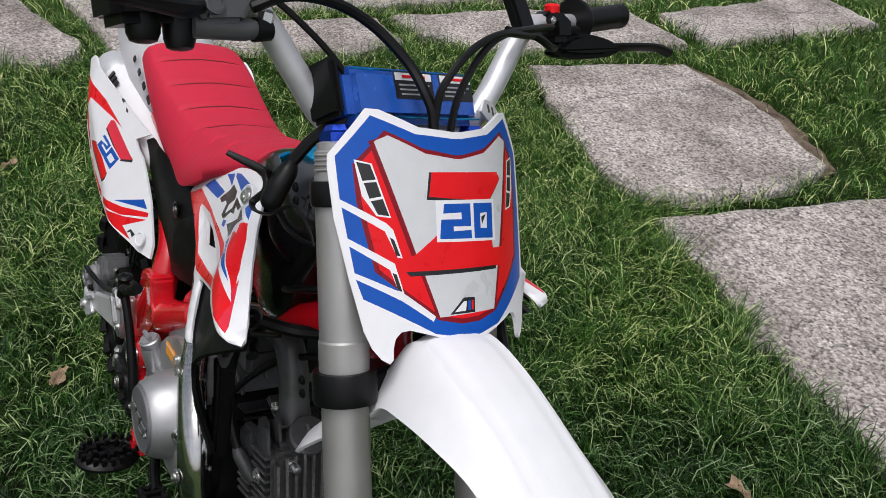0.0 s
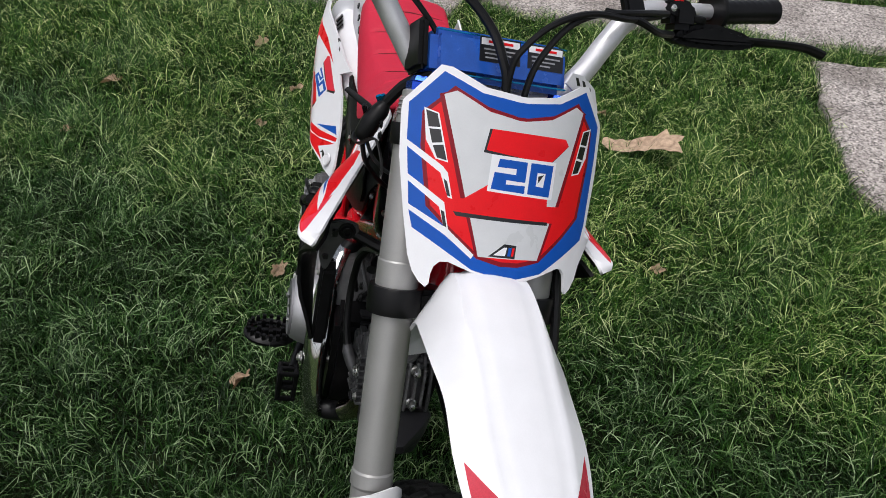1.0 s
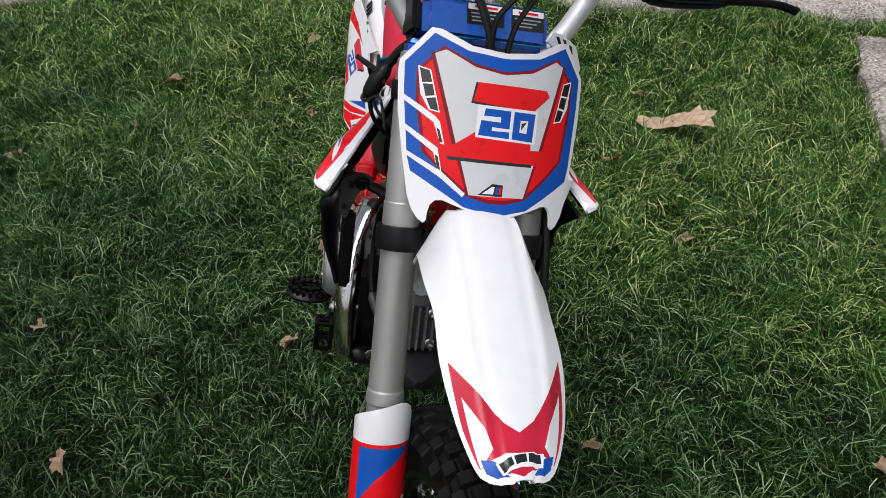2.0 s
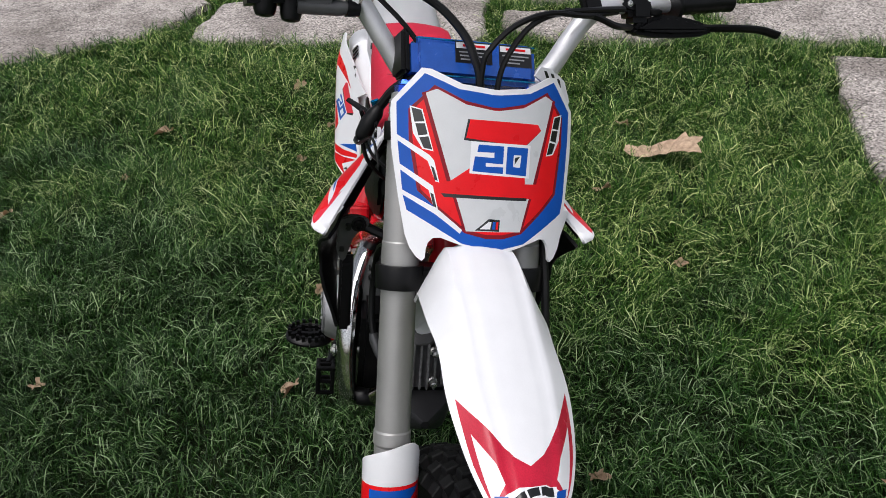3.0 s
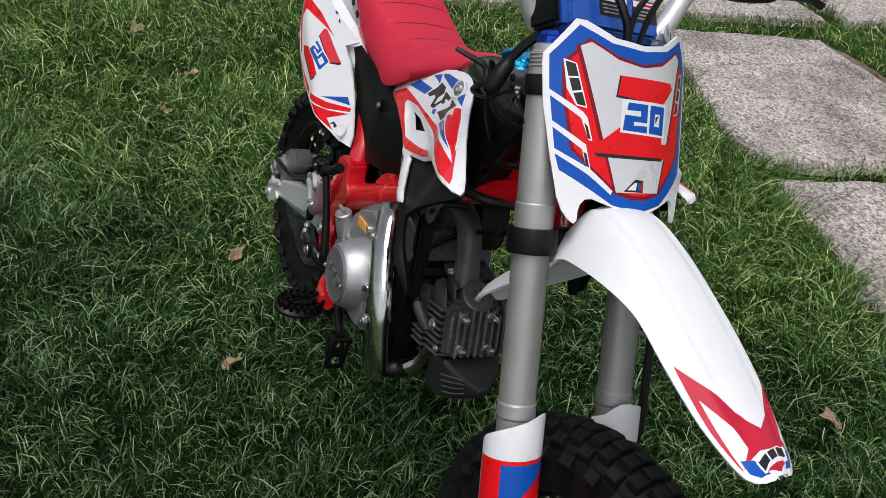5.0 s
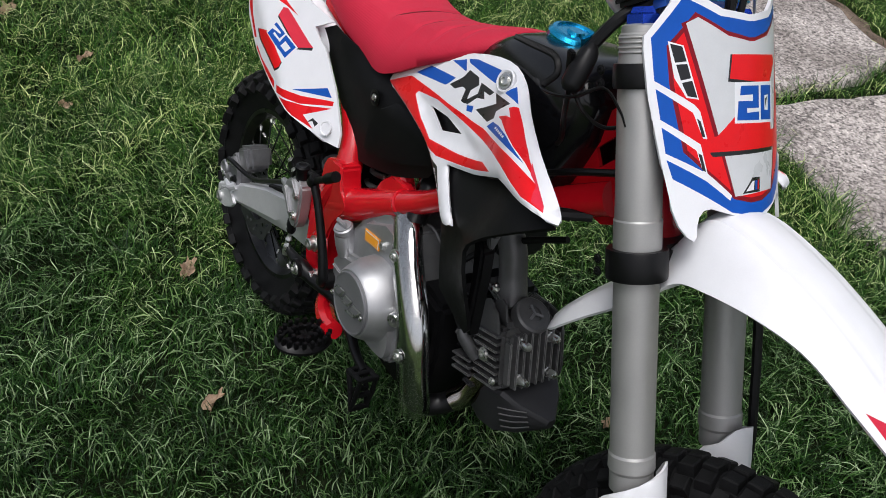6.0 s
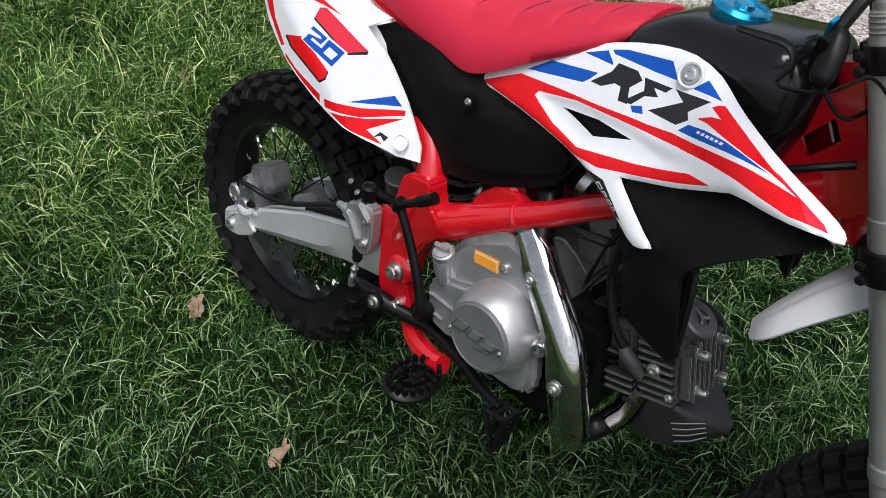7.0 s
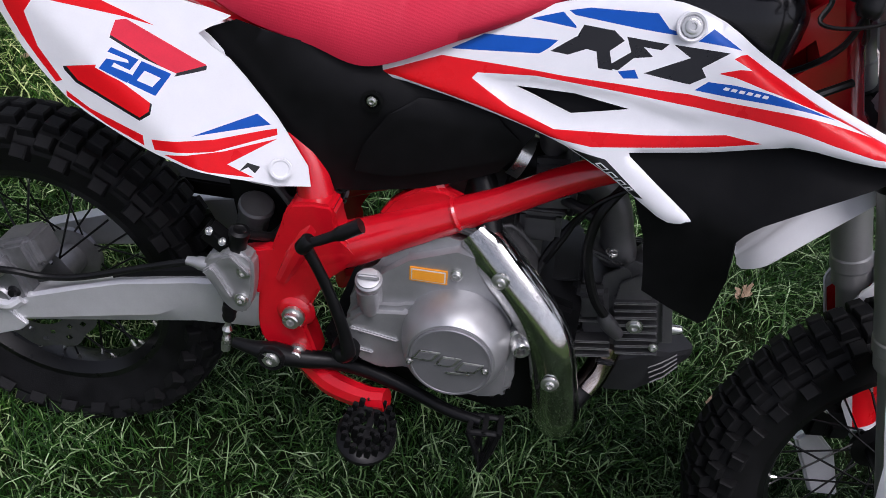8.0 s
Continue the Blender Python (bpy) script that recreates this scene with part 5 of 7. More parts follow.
SH_LOGO = [([(-0.306, 0.7620), (-0.268, 0.7665), (-0.222, 0.7460), (-0.231, 0.7435), (-0.258, 0.7535)], 3)]
for s, k in ((0.0, 0.010), (0.013, 0.008), (0.024, 0.007), (0.034, 0.005)):
    x, z = -0.277 + s, 0.7585 - s * 0.30
    SH_LOGO.append(([(x, z), (x + 0.005, z + 0.0035), (x + 0.005 + k, z + 0.0035 - k * 0.30), (x + k, z - k * 0.30)], 0))
    SH_LOGO.append(([(x + 0.0028, z + 0.0004), (x + 0.0055, z + 0.0023), (x + 0.0024 + k, z + 0.0029 - k * 0.30), (x + k, z + 0.0009 - k * 0.30)], 3))
SH_SUNK = [(-0.425, 0.791), (-0.360, 0.813), (-0.270, 0.829), (-0.150, 0.836), (-0.180, 0.827), (-0.240, 0.801), (-0.326, 0.771), (-0.376, 0.774)]


def rim_distance(x, y, poly):
    """How far a point lies inside an outline."""
    best = 1.0
    for (ax, ay), (bx, by) in zip(poly, poly[1:] + poly[:1]):
        t = max(0.0, min(1.0, ((x - ax) * (bx - ax) + (y - ay) * (by - ay)) / ((bx - ax) ** 2 + (by - ay) ** 2)))
        best = min(best, math.hypot(x - ax - t * (bx - ax), y - ay - t * (by - ay)))
    return best if inside(x, y, poly) else 0.0


SH_TOP = [(-0.30, 0.935), (-0.24, 0.920), (-0.19, 0.910), (-0.152, 0.897), (-0.105, 0.886), (-0.06, 0.880), (-0.015, 0.875), (0.0, 0.866)]


def shroud_swell(x, z):
    """How far the nose of the shroud swells out below its rim."""
    d = max(0.0, arm_at(x, SH_TOP) - 0.003 - z)
    nose = min(1.0, max(0.0, (x + 0.26) / 0.16))
    return 0.025 * nose * nose * (3 - 2 * nose) * (1 - math.exp(-d / 0.012)) * math.exp(-((d / 0.07) ** 2))


def shroud_place(x, z):
    sunk = min(1.0, rim_distance(x, z, SH_SUNK) / 0.007)
    lip = max(0.0, 1 - rim_distance(x, z, SH_OUT) / 0.007)
    swell = shroud_swell(x, z)
    return Vector((x, shroud_y(x, z) - 0.006 * math.sin((z - 0.75) * 18) - swell + 0.005 * sunk + 0.004 * lip * lip, z + 0.75 * swell))


shroud_bm = panel(rounded(SH_OUT, 2), shroud_place, 0.004, SH_PRINT + SH_LOGO, [SH_WIN], step=0.007)
left_bm = mirrored(shroud_bm)
part("shroud", shroud_bm, [WHITE, RED, BLUE, INK, PINK], bike, "white side shroud with red and blue graphics", 80)
part("shroud", left_bm, [WHITE, RED, BLUE, INK, PINK], bike, "white side shroud with red and blue graphics", 80)


SH_BACK = [(-0.44, 0.778), (-0.39, 0.822), (-0.31, 0.870), (-0.22, 0.903), (-0.17, 0.892), (-0.12, 0.878), (-0.06, 0.870), (-0.014, 0.865), (-0.03, 0.856), (-0.116, 0.840), (-0.19, 0.808), (-0.22, 0.79), (-0.32, 0.768)]
for y in (-1, 1):
    part("shroud_liner", panel(SH_BACK, lambda x, z: Vector((x, -y * (shroud_y(x, z) + 0.010 - shroud_swell(x, z)), z + 0.75 * shroud_swell(x, z) - 0.009)), 0.003, step=0.02), BLACK, bike, "black inner shroud")


def low_shroud_y(x, z):
    top = shroud_y(x, max(z, 0.75)) + 0.009 - 0.012 * min(1.0, max(0.0, (x + 0.14) / 0.05)) * min(1.0, max(0.0, (0.86 - z) / 0.03))
    k = min(1.0, max(0.0, (0.75 - z) / 0.15))
    return top + (-0.160 - top) * k * k * (3 - 2 * k)


LOW = [(-0.262, 0.758), (-0.232, 0.744), (-0.205, 0.70), (-0.190, 0.655), (-0.184, 0.634), (-0.150, 0.622), (-0.112, 0.612), (-0.106, 0.622), (-0.114, 0.69), (-0.126, 0.738), (-0.121, 0.752), (-0.110, 0.766), (-0.090, 0.786), (-0.07, 0.803), (-0.035, 0.832), (-0.008, 0.853), (-0.030, 0.858), (-0.116, 0.846), (-0.18, 0.818), (-0.24, 0.80)]
low_bm = panel(LOW, lambda x, z: Vector((x, low_shroud_y(x, z), z)), 0.005, step=0.02)
low_left = mirrored(low_bm)
part("lower_shroud", low_bm, BLACK, bike, "matt black lower shroud")
part("lower_shroud", low_left, BLACK, bike, "matt black lower shroud")
for y in (-1, 1):
    # front edge of the lower shroud, turned in towards the engine
    part("shroud_web", prism([(-0.116, 0.612), (-0.108, 0.606), (-0.118, 0.69), (-0.126, 0.730), (-0.140, 0.742), (-0.150, 0.738), (-0.136, 0.69), (-0.124, 0.62)], y * 0.136, y * 0.158, 0.004), BLACK, bike)
    part("shroud_boss", lathe([(0.0150, -0.004), (0.0150, 0.0005), (0.0135, 0.0015), (0.0115, 0.0005), (0.0105, -0.002), (0.003, -0.002)], axis_to((-0.230, y * 0.109, 0.907), (0, y, 0.35)), 26), WHITE, bike)
    part("shroud_bolt", bolt((-0.230, y * 0.109, 0.907), (0, y, 0.35), 0.0075, 0.005), STEEL, bike)
    part("side_panel", panel([(-0.679, 0.780), (-0.718, 0.757), (-0.667, 0.711), (-0.614, 0.660), (-0.571, 0.596), (-0.508, 0.612), (-0.449, 0.632), (-0.405, 0.655), (-0.366, 0.680), (-0.340, 0.735), (-0.34, 0.77), (-0.44, 0.79), (-0.53, 0.775), (-0.60, 0.772)], lambda x, z: Vector((x, y * (0.088 + 0.009 * math.sin((z - 0.6) * 12) - 0.10 * max(0, x + 0.53) - 0.6 * max(0, z - 0.737) * min(1, max(0, (x + 0.64) / 0.08))), z)), 0.004, step=0.02), BLACK, bike, "matt black side panel")
    part("panel_step", panel([(-0.500, 0.722), (-0.471, 0.748), (-0.42, 0.752), (-0.385, 0.748), (-0.354, 0.728), (-0.358, 0.704), (-0.415, 0.674), (-0.482, 0.644), (-0.525, 0.640), (-0.520, 0.68)], lambda x, z: Vector((x, y * (0.0945 + 0.009 * math.sin((z - 0.6) * 12) - 0.10 * max(0, x + 0.53) - 0.6 * max(0, z - 0.737) * min(1, max(0, (x + 0.64) / 0.08))), z)), 0.005, step=0.02), BLACK, bike)
    part("panel_recess", lathe([(0.012, 0), (0.013, 0.002), (0.009, 0.0025), (0.008, 0.0)], axis_to((-0.520, y * 0.098, 0.732), (0, y, 0)), 18), SATIN, bike)
    part("panel_bolt", bolt((-0.520, y * 0.099, 0.732), (0, y, 0), 0.0045, 0.004), STEEL, bike)


def tail_y(x, z):
    bulge = 0.176 - 0.260 * x - 0.333 * z + 0.008 * min(1.0, max(0.0, (-0.63 - x) / 0.08))
    return -min(bulge, 0.156) + 0.25 * max(0.0, -0.885 - x)


TAIL = [(-0.945, 0.800), (-0.932, 0.765), (-0.908, 0.735), (-0.877, 0.701), (-0.836, 0.664), (-0.787, 0.642), (-0.736, 0.626), (-0.656, 0.614), (-0.568, 0.616), (-0.599, 0.664), (-0.639, 0.705), (-0.677, 0.740), (-0.712, 0.762), (-0.684, 0.783), (-0.74, 0.792), (-0.79, 0.803), (-0.84, 0.812), (-0.89, 0.822), (-0.925, 0.828)]
TAIL_PRINT = [
    ([(-0.920, 0.772), (-0.904, 0.746), (-0.869, 0.703), (-0.850, 0.681), (-0.843, 0.685), (-0.869, 0.717), (-0.882, 0.752), (-0.872, 0.770), (-0.788, 0.766), (-0.755, 0.762), (-0.827, 0.783), (-0.920, 0.797)], 1),
    ([(-0.768, 0.795), (-0.760, 0.793), (-0.757, 0.788), (-0.765, 0.789)], 3),
    ([(-0.790, 0.806), (-0.780, 0.803), (-0.778, 0.797), (-0.788, 0.800)], 3),
    ([(-0.830, 0.822), (-0.812, 0.815), (-0.812, 0.810), (-0.828, 0.815)], 3),
    ([(-0.839, 0.674), (-0.812, 0.660), (-0.752, 0.645), (-0.750, 0.633), (-0.792, 0.646), (-0.838, 0.667)], 1),
    ([(-0.742, 0.643), (-0.679, 0.654), (-0.617, 0.674), (-0.615, 0.667), (-0.676, 0.641), (-0.738, 0.631)], 1),
    ([(-0.727, 0.628), (-0.665, 0.643), (-0.614, 0.663), (-0.660, 0.629), (-0.630, 0.617), (-0.678, 0.618)], 1),
    ([(-0.701, 0.655), (-0.640, 0.687), (-0.624, 0.677)], 2),
    ([(-0.796, 0.743), (-0.793, 0.761), (-0.783, 0.764), (-0.698, 0.730), (-0.698, 0.726), (-0.732, 0.713), (-0.761, 0.728)], 3),
    ([(-0.796, 0.746), (-0.793, 0.761), (-0.783, 0.764), (-0.698, 0.731), (-0.730, 0.717), (-0.761, 0.731)], 4),
    ([(-0.842, 0.702), (-0.840, 0.698), (-0.828, 0.687), (-0.756, 0.662), (-0.745, 0.672), (-0.745, 0.683), (-0.803, 0.715)], 3),
    ([(-0.838, 0.703), (-0.825, 0.690), (-0.756, 0.666), (-0.747, 0.675), (-0.747, 0.684), (-0.803, 0.715)], 1),
    ([(-0.797, 0.738), (-0.726, 0.718), (-0.742, 0.688), (-0.806, 0.711)], 0),
    ([(-0.793, 0.734), (-0.765, 0.726), (-0.772, 0.714), (-0.788, 0.719), (-0.790, 0.715), (-0.766, 0.709), (-0.773, 0.701), (-0.802, 0.711), (-0.796, 0.722), (-0.774, 0.721), (-0.775, 0.724), (-0.796, 0.729)], 2),
    ([(-0.762, 0.725), (-0.731, 0.717), (-0.743, 0.692), (-0.772, 0.701)], 2),
    ([(-0.7575, 0.716), (-0.7405, 0.711), (-0.7475, 0.7005), (-0.7635, 0.705)], 0),
    ([(-0.647, 0.622), (-0.640, 0.633), (-0.626, 0.630), (-0.630, 0.622), (-0.638, 0.628)], 3),
]
tail_bm = panel(rounded(TAIL, 2), lambda x, z: Vector((x, tail_y(x, z), z)), 0.004, TAIL_PRINT)
tail_left = mirrored(tail_bm)
part("tail_panel", tail_bm, [WHITE, RED, BLUE, INK, PINK], bike, "white tail panel numbered 20 with red and blue graphics", 40)
part("tail_panel", tail_left, [WHITE, RED, BLUE, INK, PINK], bike, "white tail panel numbered 20 with red and blue graphics", 40)
for y in (-1, 1):
    part("tail_fastener", lathe([(0.0125, -0.002), (0.0125, 0.0015), (0.010, 0.0015), (0.009, 0.0005)], axis_to((-0.603, y * 0.1275, 0.634), (0.26, y, 0.33)), 20), WHITE, bike)

fender_rings = []
for x, zt, w in ((-0.70, 0.790, 0.078), (-0.80, 0.838, 0.084), (-0.88, 0.872, 0.090), (-0.96, 0.896, 0.086), (-1.04, 0.914, 0.076), (-1.10, 0.926, 0.060), (-1.14, 0.932, 0.035)):
    fender_rings.append([(x, w * math.sin(a), zt - 0.075 * (1 - math.cos(a)) ** 1.4) for a in (radians(q) for q in range(-90, 91, 15))])
bm = loft(fender_rings, closed=False)
bmesh.ops.solidify(bm, geom=bm.faces[:], thickness=0.004)
part("rear_fender", bm, WHITE, bike, "white rear mudguard", 50)


for y in (-1, 1):
    for j in range(4):
        x = -0.775 - 0.032 * j
        part("cowl_vent", box((0.016 - 0.002 * j, 0.003, 0.010), Matrix.Translation((x, y * (0.0815 + 0.0008 * j), 0.806 + 0.0125 * j)) @ pose(0, 0, 0, y * 8, 28, 0), 0.001), INK, bike)


SEAT_SHIFT = 0.006


def seat_bm():
    rings = []
    for x, zb, zt, wb, wt in ((-0.334, 0.900, 0.909, 0.046, 0.034), (-0.340, 0.890, 0.914, 0.060, 0.048), (-0.37, 0.868, 0.905, 0.079, 0.056), (-0.44, 0.824, 0.878, 0.094, 0.059), (-0.53, 0.768, 0.850, 0.098, 0.063), (-0.60, 0.771, 0.841, 0.094, 0.070), (-0.68, 0.780, 0.850, 0.092, 0.076), (-0.76, 0.814, 0.867, 0.090, 0.078), (-0.83, 0.842, 0.880, 0.084, 0.074), (-0.856, 0.856, 0.876, 0.076, 0.064)):
        ring = [(-wb, zb), (-wb - 0.003, zb + 0.3 * (zt - zb)), (-(wb + wt) / 2 - 0.004, zb + 0.66 * (zt - zb)), (-wt - 0.004, zb + 0.92 * (zt - zb)), (-wt + 0.001, zt - 0.001), (-wt + 0.009, zt + 0.003), (-wt * 0.45, zt + 0.007), (0, zt + 0.009)]
        ring = ring + [(-y, z) for y, z in ring[-2::-1]]
        rings.append([(x, y + SEAT_SHIFT, z) for y, z in ring])
    n = len(rings[0])
    cols = [catmull([r[j] for r in rings], 16) for j in range(n)]
    fine = []
    for i in range(len(cols[0]) - 1):
        k = max(1, int(abs(cols[0][i + 1].x - cols[0][i].x) / 0.0022))
        fine += [[c[i].lerp(c[i + 1], q / k) for c in cols] for q in range(k)]
    bm = loft([*fine, [c[-1] for c in cols]])
    # pressed grooves across the top
    for v in bm.verts:
        y = abs(v.co.y - SEAT_SHIFT)
        if y < 0.079:
            for xr in GROOVES:
                d = abs(v.co.x - xr)
                if d < 0.009:
                    v.co.z -= 0.0035 * (1 - d / 0.009) * min(1.0, (0.079 - y) / 0.01)
    return bm


GROOVES = (-0.392, -0.447, -0.508, -0.575, -0.645, -0.715, -0.785)
bm = seat_bm()
bmesh.ops.recalc_face_normals(bm, faces=bm.faces)
skin = BVHTree.FromBMesh(bm)
seat = part("seat", bm, SEAT, bike, "ribbed red vinyl seat", 75)
# dark tubes at the groove bottoms stand for the shade in them
for xr, half in zip(GROOVES, (0.036, 0.048, 0.056, 0.061, 0.066, 0.068, 0.067)):
    line = []
    for i in range(17):
        y = SEAT_SHIFT + half * (i / 8 - 1)
        hit = skin.ray_cast(Vector((xr, y, 1.2)), Vector((0, 0, -1)))[0]
        line.append(hit + Vector((0, 0, -0.0002)))
    part("groove_shade", tube(line, [0.0006, 0.0015, 0.0016, 0.0016, 0.0016, 0.0015, 0.0006], 6, 2), GROOVE_SHADE, seat, "dark line standing for the shade in a pressed groove")

tank_rings = []
for x, zt, zb, w in ((-0.40, 0.850, 0.78, 0.05), (-0.36, 0.893, 0.76, 0.060), (-0.30, 0.938, 0.745, 0.072), (-0.24, 0.953, 0.735, 0.084), (-0.19, 0.962, 0.740, 0.090), (-0.155, 0.966, 0.765, 0.090), (-0.132, 0.955, 0.82, 0.080), (-0.116, 0.935, 0.88, 0.06)):
    tank_rings.append([(x, w * math.copysign(abs(math.cos(a)) ** 0.42, math.cos(a)), (zt + zb) / 2 + (zt - zb) / 2 * math.copysign(abs(math.sin(a)) ** 0.42, math.sin(a))) for a in (2 * math.pi * j / 24 for j in range(24))])
fine = [catmull([r[j] for r in tank_rings], 4) for j in range(24)]
tank = part("fuel_tank", loft([[c[i] for c in fine] for i in range(len(fine[0]))]), TANK, bike, "black plastic fuel tank", 60)
cap = lathe([(0.033, -0.004), (0.035, 0.0), (0.035, 0.009), (0.031, 0.014), (0.026, 0.015), (0.025, 0.012), (0.012, 0.012), (0.010, 0.016), (0.004, 0.016)], axis_to((-0.246, -0.004, 0.949), (0.05, 0, 1)), 36)
part("filler_cap", cap, CAP, tank, "bright blue anodised filler cap")

# ---- fork and front wheel fittings ----
for u0, v in ((0.034, -0.090), (0.054, 0.087)):
    leg = front("fork_leg", lathe([(0.018, 0.205), (0.022, 0.203), (0.0225, 0.196), (0.0245, 0.194), (0.0245, 0.172), (0.0255, 0.168), (0.0255, 0.0), (0.0268, -0.002), (0.0268, -0.030), (0.0255, -0.07), (0.0255, -0.272), (0.0270, -0.275), (0.0275, -0.292), (0.0255, -0.296), (0.0255, -0.318), (0.020, -0.320), (0.020, -0.56)][::-1], Matrix.Translation((u0, v, 0)), 28), FORK, bike, "dull silver upside-down fork leg", 14)
    front("fork_cap", lathe([(0.019, 0.203), (0.019, 0.214), (0.015, 0.216), (0.012, 0.222), (0.006, 0.222)], Matrix.Translation((u0, v, 0)), 6), NUT, leg, "blue fork cap")
    for j in range(4):
        front("thread", lathe([(0.0246, -0.0016), (0.0258, 0.0), (0.0246, 0.0016)], Matrix.Translation((u0, v, 0.176 + 0.005 * j)), 28, ring=True), FORK, leg)
    front("axle_lug", box((0.06, 0.04, 0.07), Matrix.Translation((u0 + 0.028, v * 0.98, -0.585)), 0.008), ALLOY, leg)
for w0, h, rr in ((-0.050, 0.017, 0.0345), (0.152, 0.013, 0.0305)):
    bm = box((0.062, 0.15, 2 * h * 0.9), Matrix.Translation((0.030, 0.0, w0)) @ pose(0, 0, 0, 0, 0, -6.5), 0.006)
    for u0, v in ((0.034, -0.090), (0.054, 0.087)):
        lathe([(0.0258, -h), (rr - 0.001, -h), (rr, -h + 0.003), (rr, h - 0.003), (rr - 0.001, h), (0.0258, h)], Matrix.Translation((u0, v, w0)), 28, bm, ring=True)
    clamp = front("triple_clamp", bm, SATIN, bike, "black triple clamp")
    for dw in (-0.007, 0.007):
        front("clamp_screw", bolt((0.006, -0.124, w0 + dw), (-0.1, -1, 0), 0.004, 0.003), SATIN, clamp)


def guard(v):
    """A white fork guard that wraps round the front of the leg, striped red and blue below."""
    c = Vector((0.034 if v < 0 else 0.054, v, 0))
    out = -1 if v < 0 else 1
    def surf(s, t):
        a = s / 0.041
        return Vector((c.x + 0.041 * math.cos(a), c.y + 0.041 * math.sin(a), t))
    k = 0.054
    rear, inner = 0.092, 0.054 if v < 0 else 0.082
    outline = rounded([(-rear, -0.56), (inner, -0.56), (inner, -0.45), (inner, -0.330), (k * 0.85, -0.302), (k * 0.45, -0.284), (0.0, -0.286), (-k * 0.6, -0.297), (-k * 1.2, -0.312), (-rear + 0.006, -0.326), (-rear, -0.345), (-rear, -0.45)], 2)
    prints = [([(-rear + 0.004, -0.555), (inner - 0.004, -0.555), (inner - 0.004, -0.343), (0.0, -0.344), (-rear + 0.004, -0.348)], 1), ([(-k + 0.009, -0.352), (0.016, -0.349), (k - 0.012, -0.349), (0.012, -0.372), (-0.014, -0.396), (-k + 0.009, -0.440)], 2), ([(-k + 0.012, -0.490), (-0.016, -0.452), (-0.006, -0.454), (-0.030, -0.500)], 0), ([(0.010, -0.470), (0.034, -0.425), (0.042, -0.430), (0.020, -0.486)], 0)]
    if out > 0:
        outline = [(-x, y) for x, y in outline[::-1]]
        prints = [([(-x, y) for x, y in p[::-1]], q) for p, q in prints]
    return panel(outline, surf, 0.003, prints, step=0.010)


for v in (-0.090, 0.087):
    front("fork_guard", guard(v), [WHITE, RED, BLUE], bike, "white fork guard with red and blue stripes", 50)
front("front_axle", tube([(0.078, -0.125, -0.602), (0.078, 0.13, -0.602)], 0.009, 10, 0), STEEL, bike)
bm = box((0.062, 0.042, 0.060), Matrix.Translation((0.010, 0.075, -0.545)) @ pose(0, 0, 0, 0, 20, 0), 0.008)
box((0.036, 0.050, 0.030), Matrix.Translation((0.022, 0.072, -0.560)) @ pose(0, 0, 0, 0, 20, 0), 0.006, bm)
front_caliper = front("front_caliper", bm, SATIN, bike, "black front brake caliper")
front("slide_arm", tube([(-0.036, 0.080, -0.548), (-0.010, 0.082, -0.522), (0.020, 0.082, -0.512)], [0.008, 0.009, 0.006], 10), ALLOY, front_caliper, "silver caliper slide arm")
front("slide_boot", lathe([(0.009, -0.010), (0.011, -0.006), (0.009, -0.002), (0.011, 0.002), (0.009, 0.006), (0.010, 0.010)], axis_to((-0.036, 0.080, -0.555), (0.2, 0, -1)), 14), CABLE, front_caliper)
front("front_brake_hose", tube([(0.065, 0.115, 0.02), (0.080, 0.120, -0.10), (0.082, 0.122, -0.25), (0.076, 0.118, -0.36), (0.03, 0.105, -0.48)], 0.0065, 8), CABLE, bike, "black front brake hose")
front("caliper_guard", prism([(-0.029, -0.597), (-0.01, -0.721), (0.034, -0.739), (0.03, -0.643), (0.001, -0.581)], 0.085, 0.100, 0.004), ALLOY, bike, "silver front caliper guard")
front("hose_clip", box((0.022, 0.02, 0.014), Matrix.Translation((0.082, 0.115, -0.368)) @ pose(0, 0, 0, 0, 0, 20), 0.003), WHITE, bike)


def plate_u(v, w):
    return 0.121 - 0.09 * w - 2.5 * (v - 0.014) ** 2 + 0.05 * (v - 0.014)


def both(half, c=0.014):
    return half + [(2 * c - v, w) for v, w in half[::-1]]


def flip(poly, c=0.014):
    return [(2 * c - v, w) for v, w in poly]


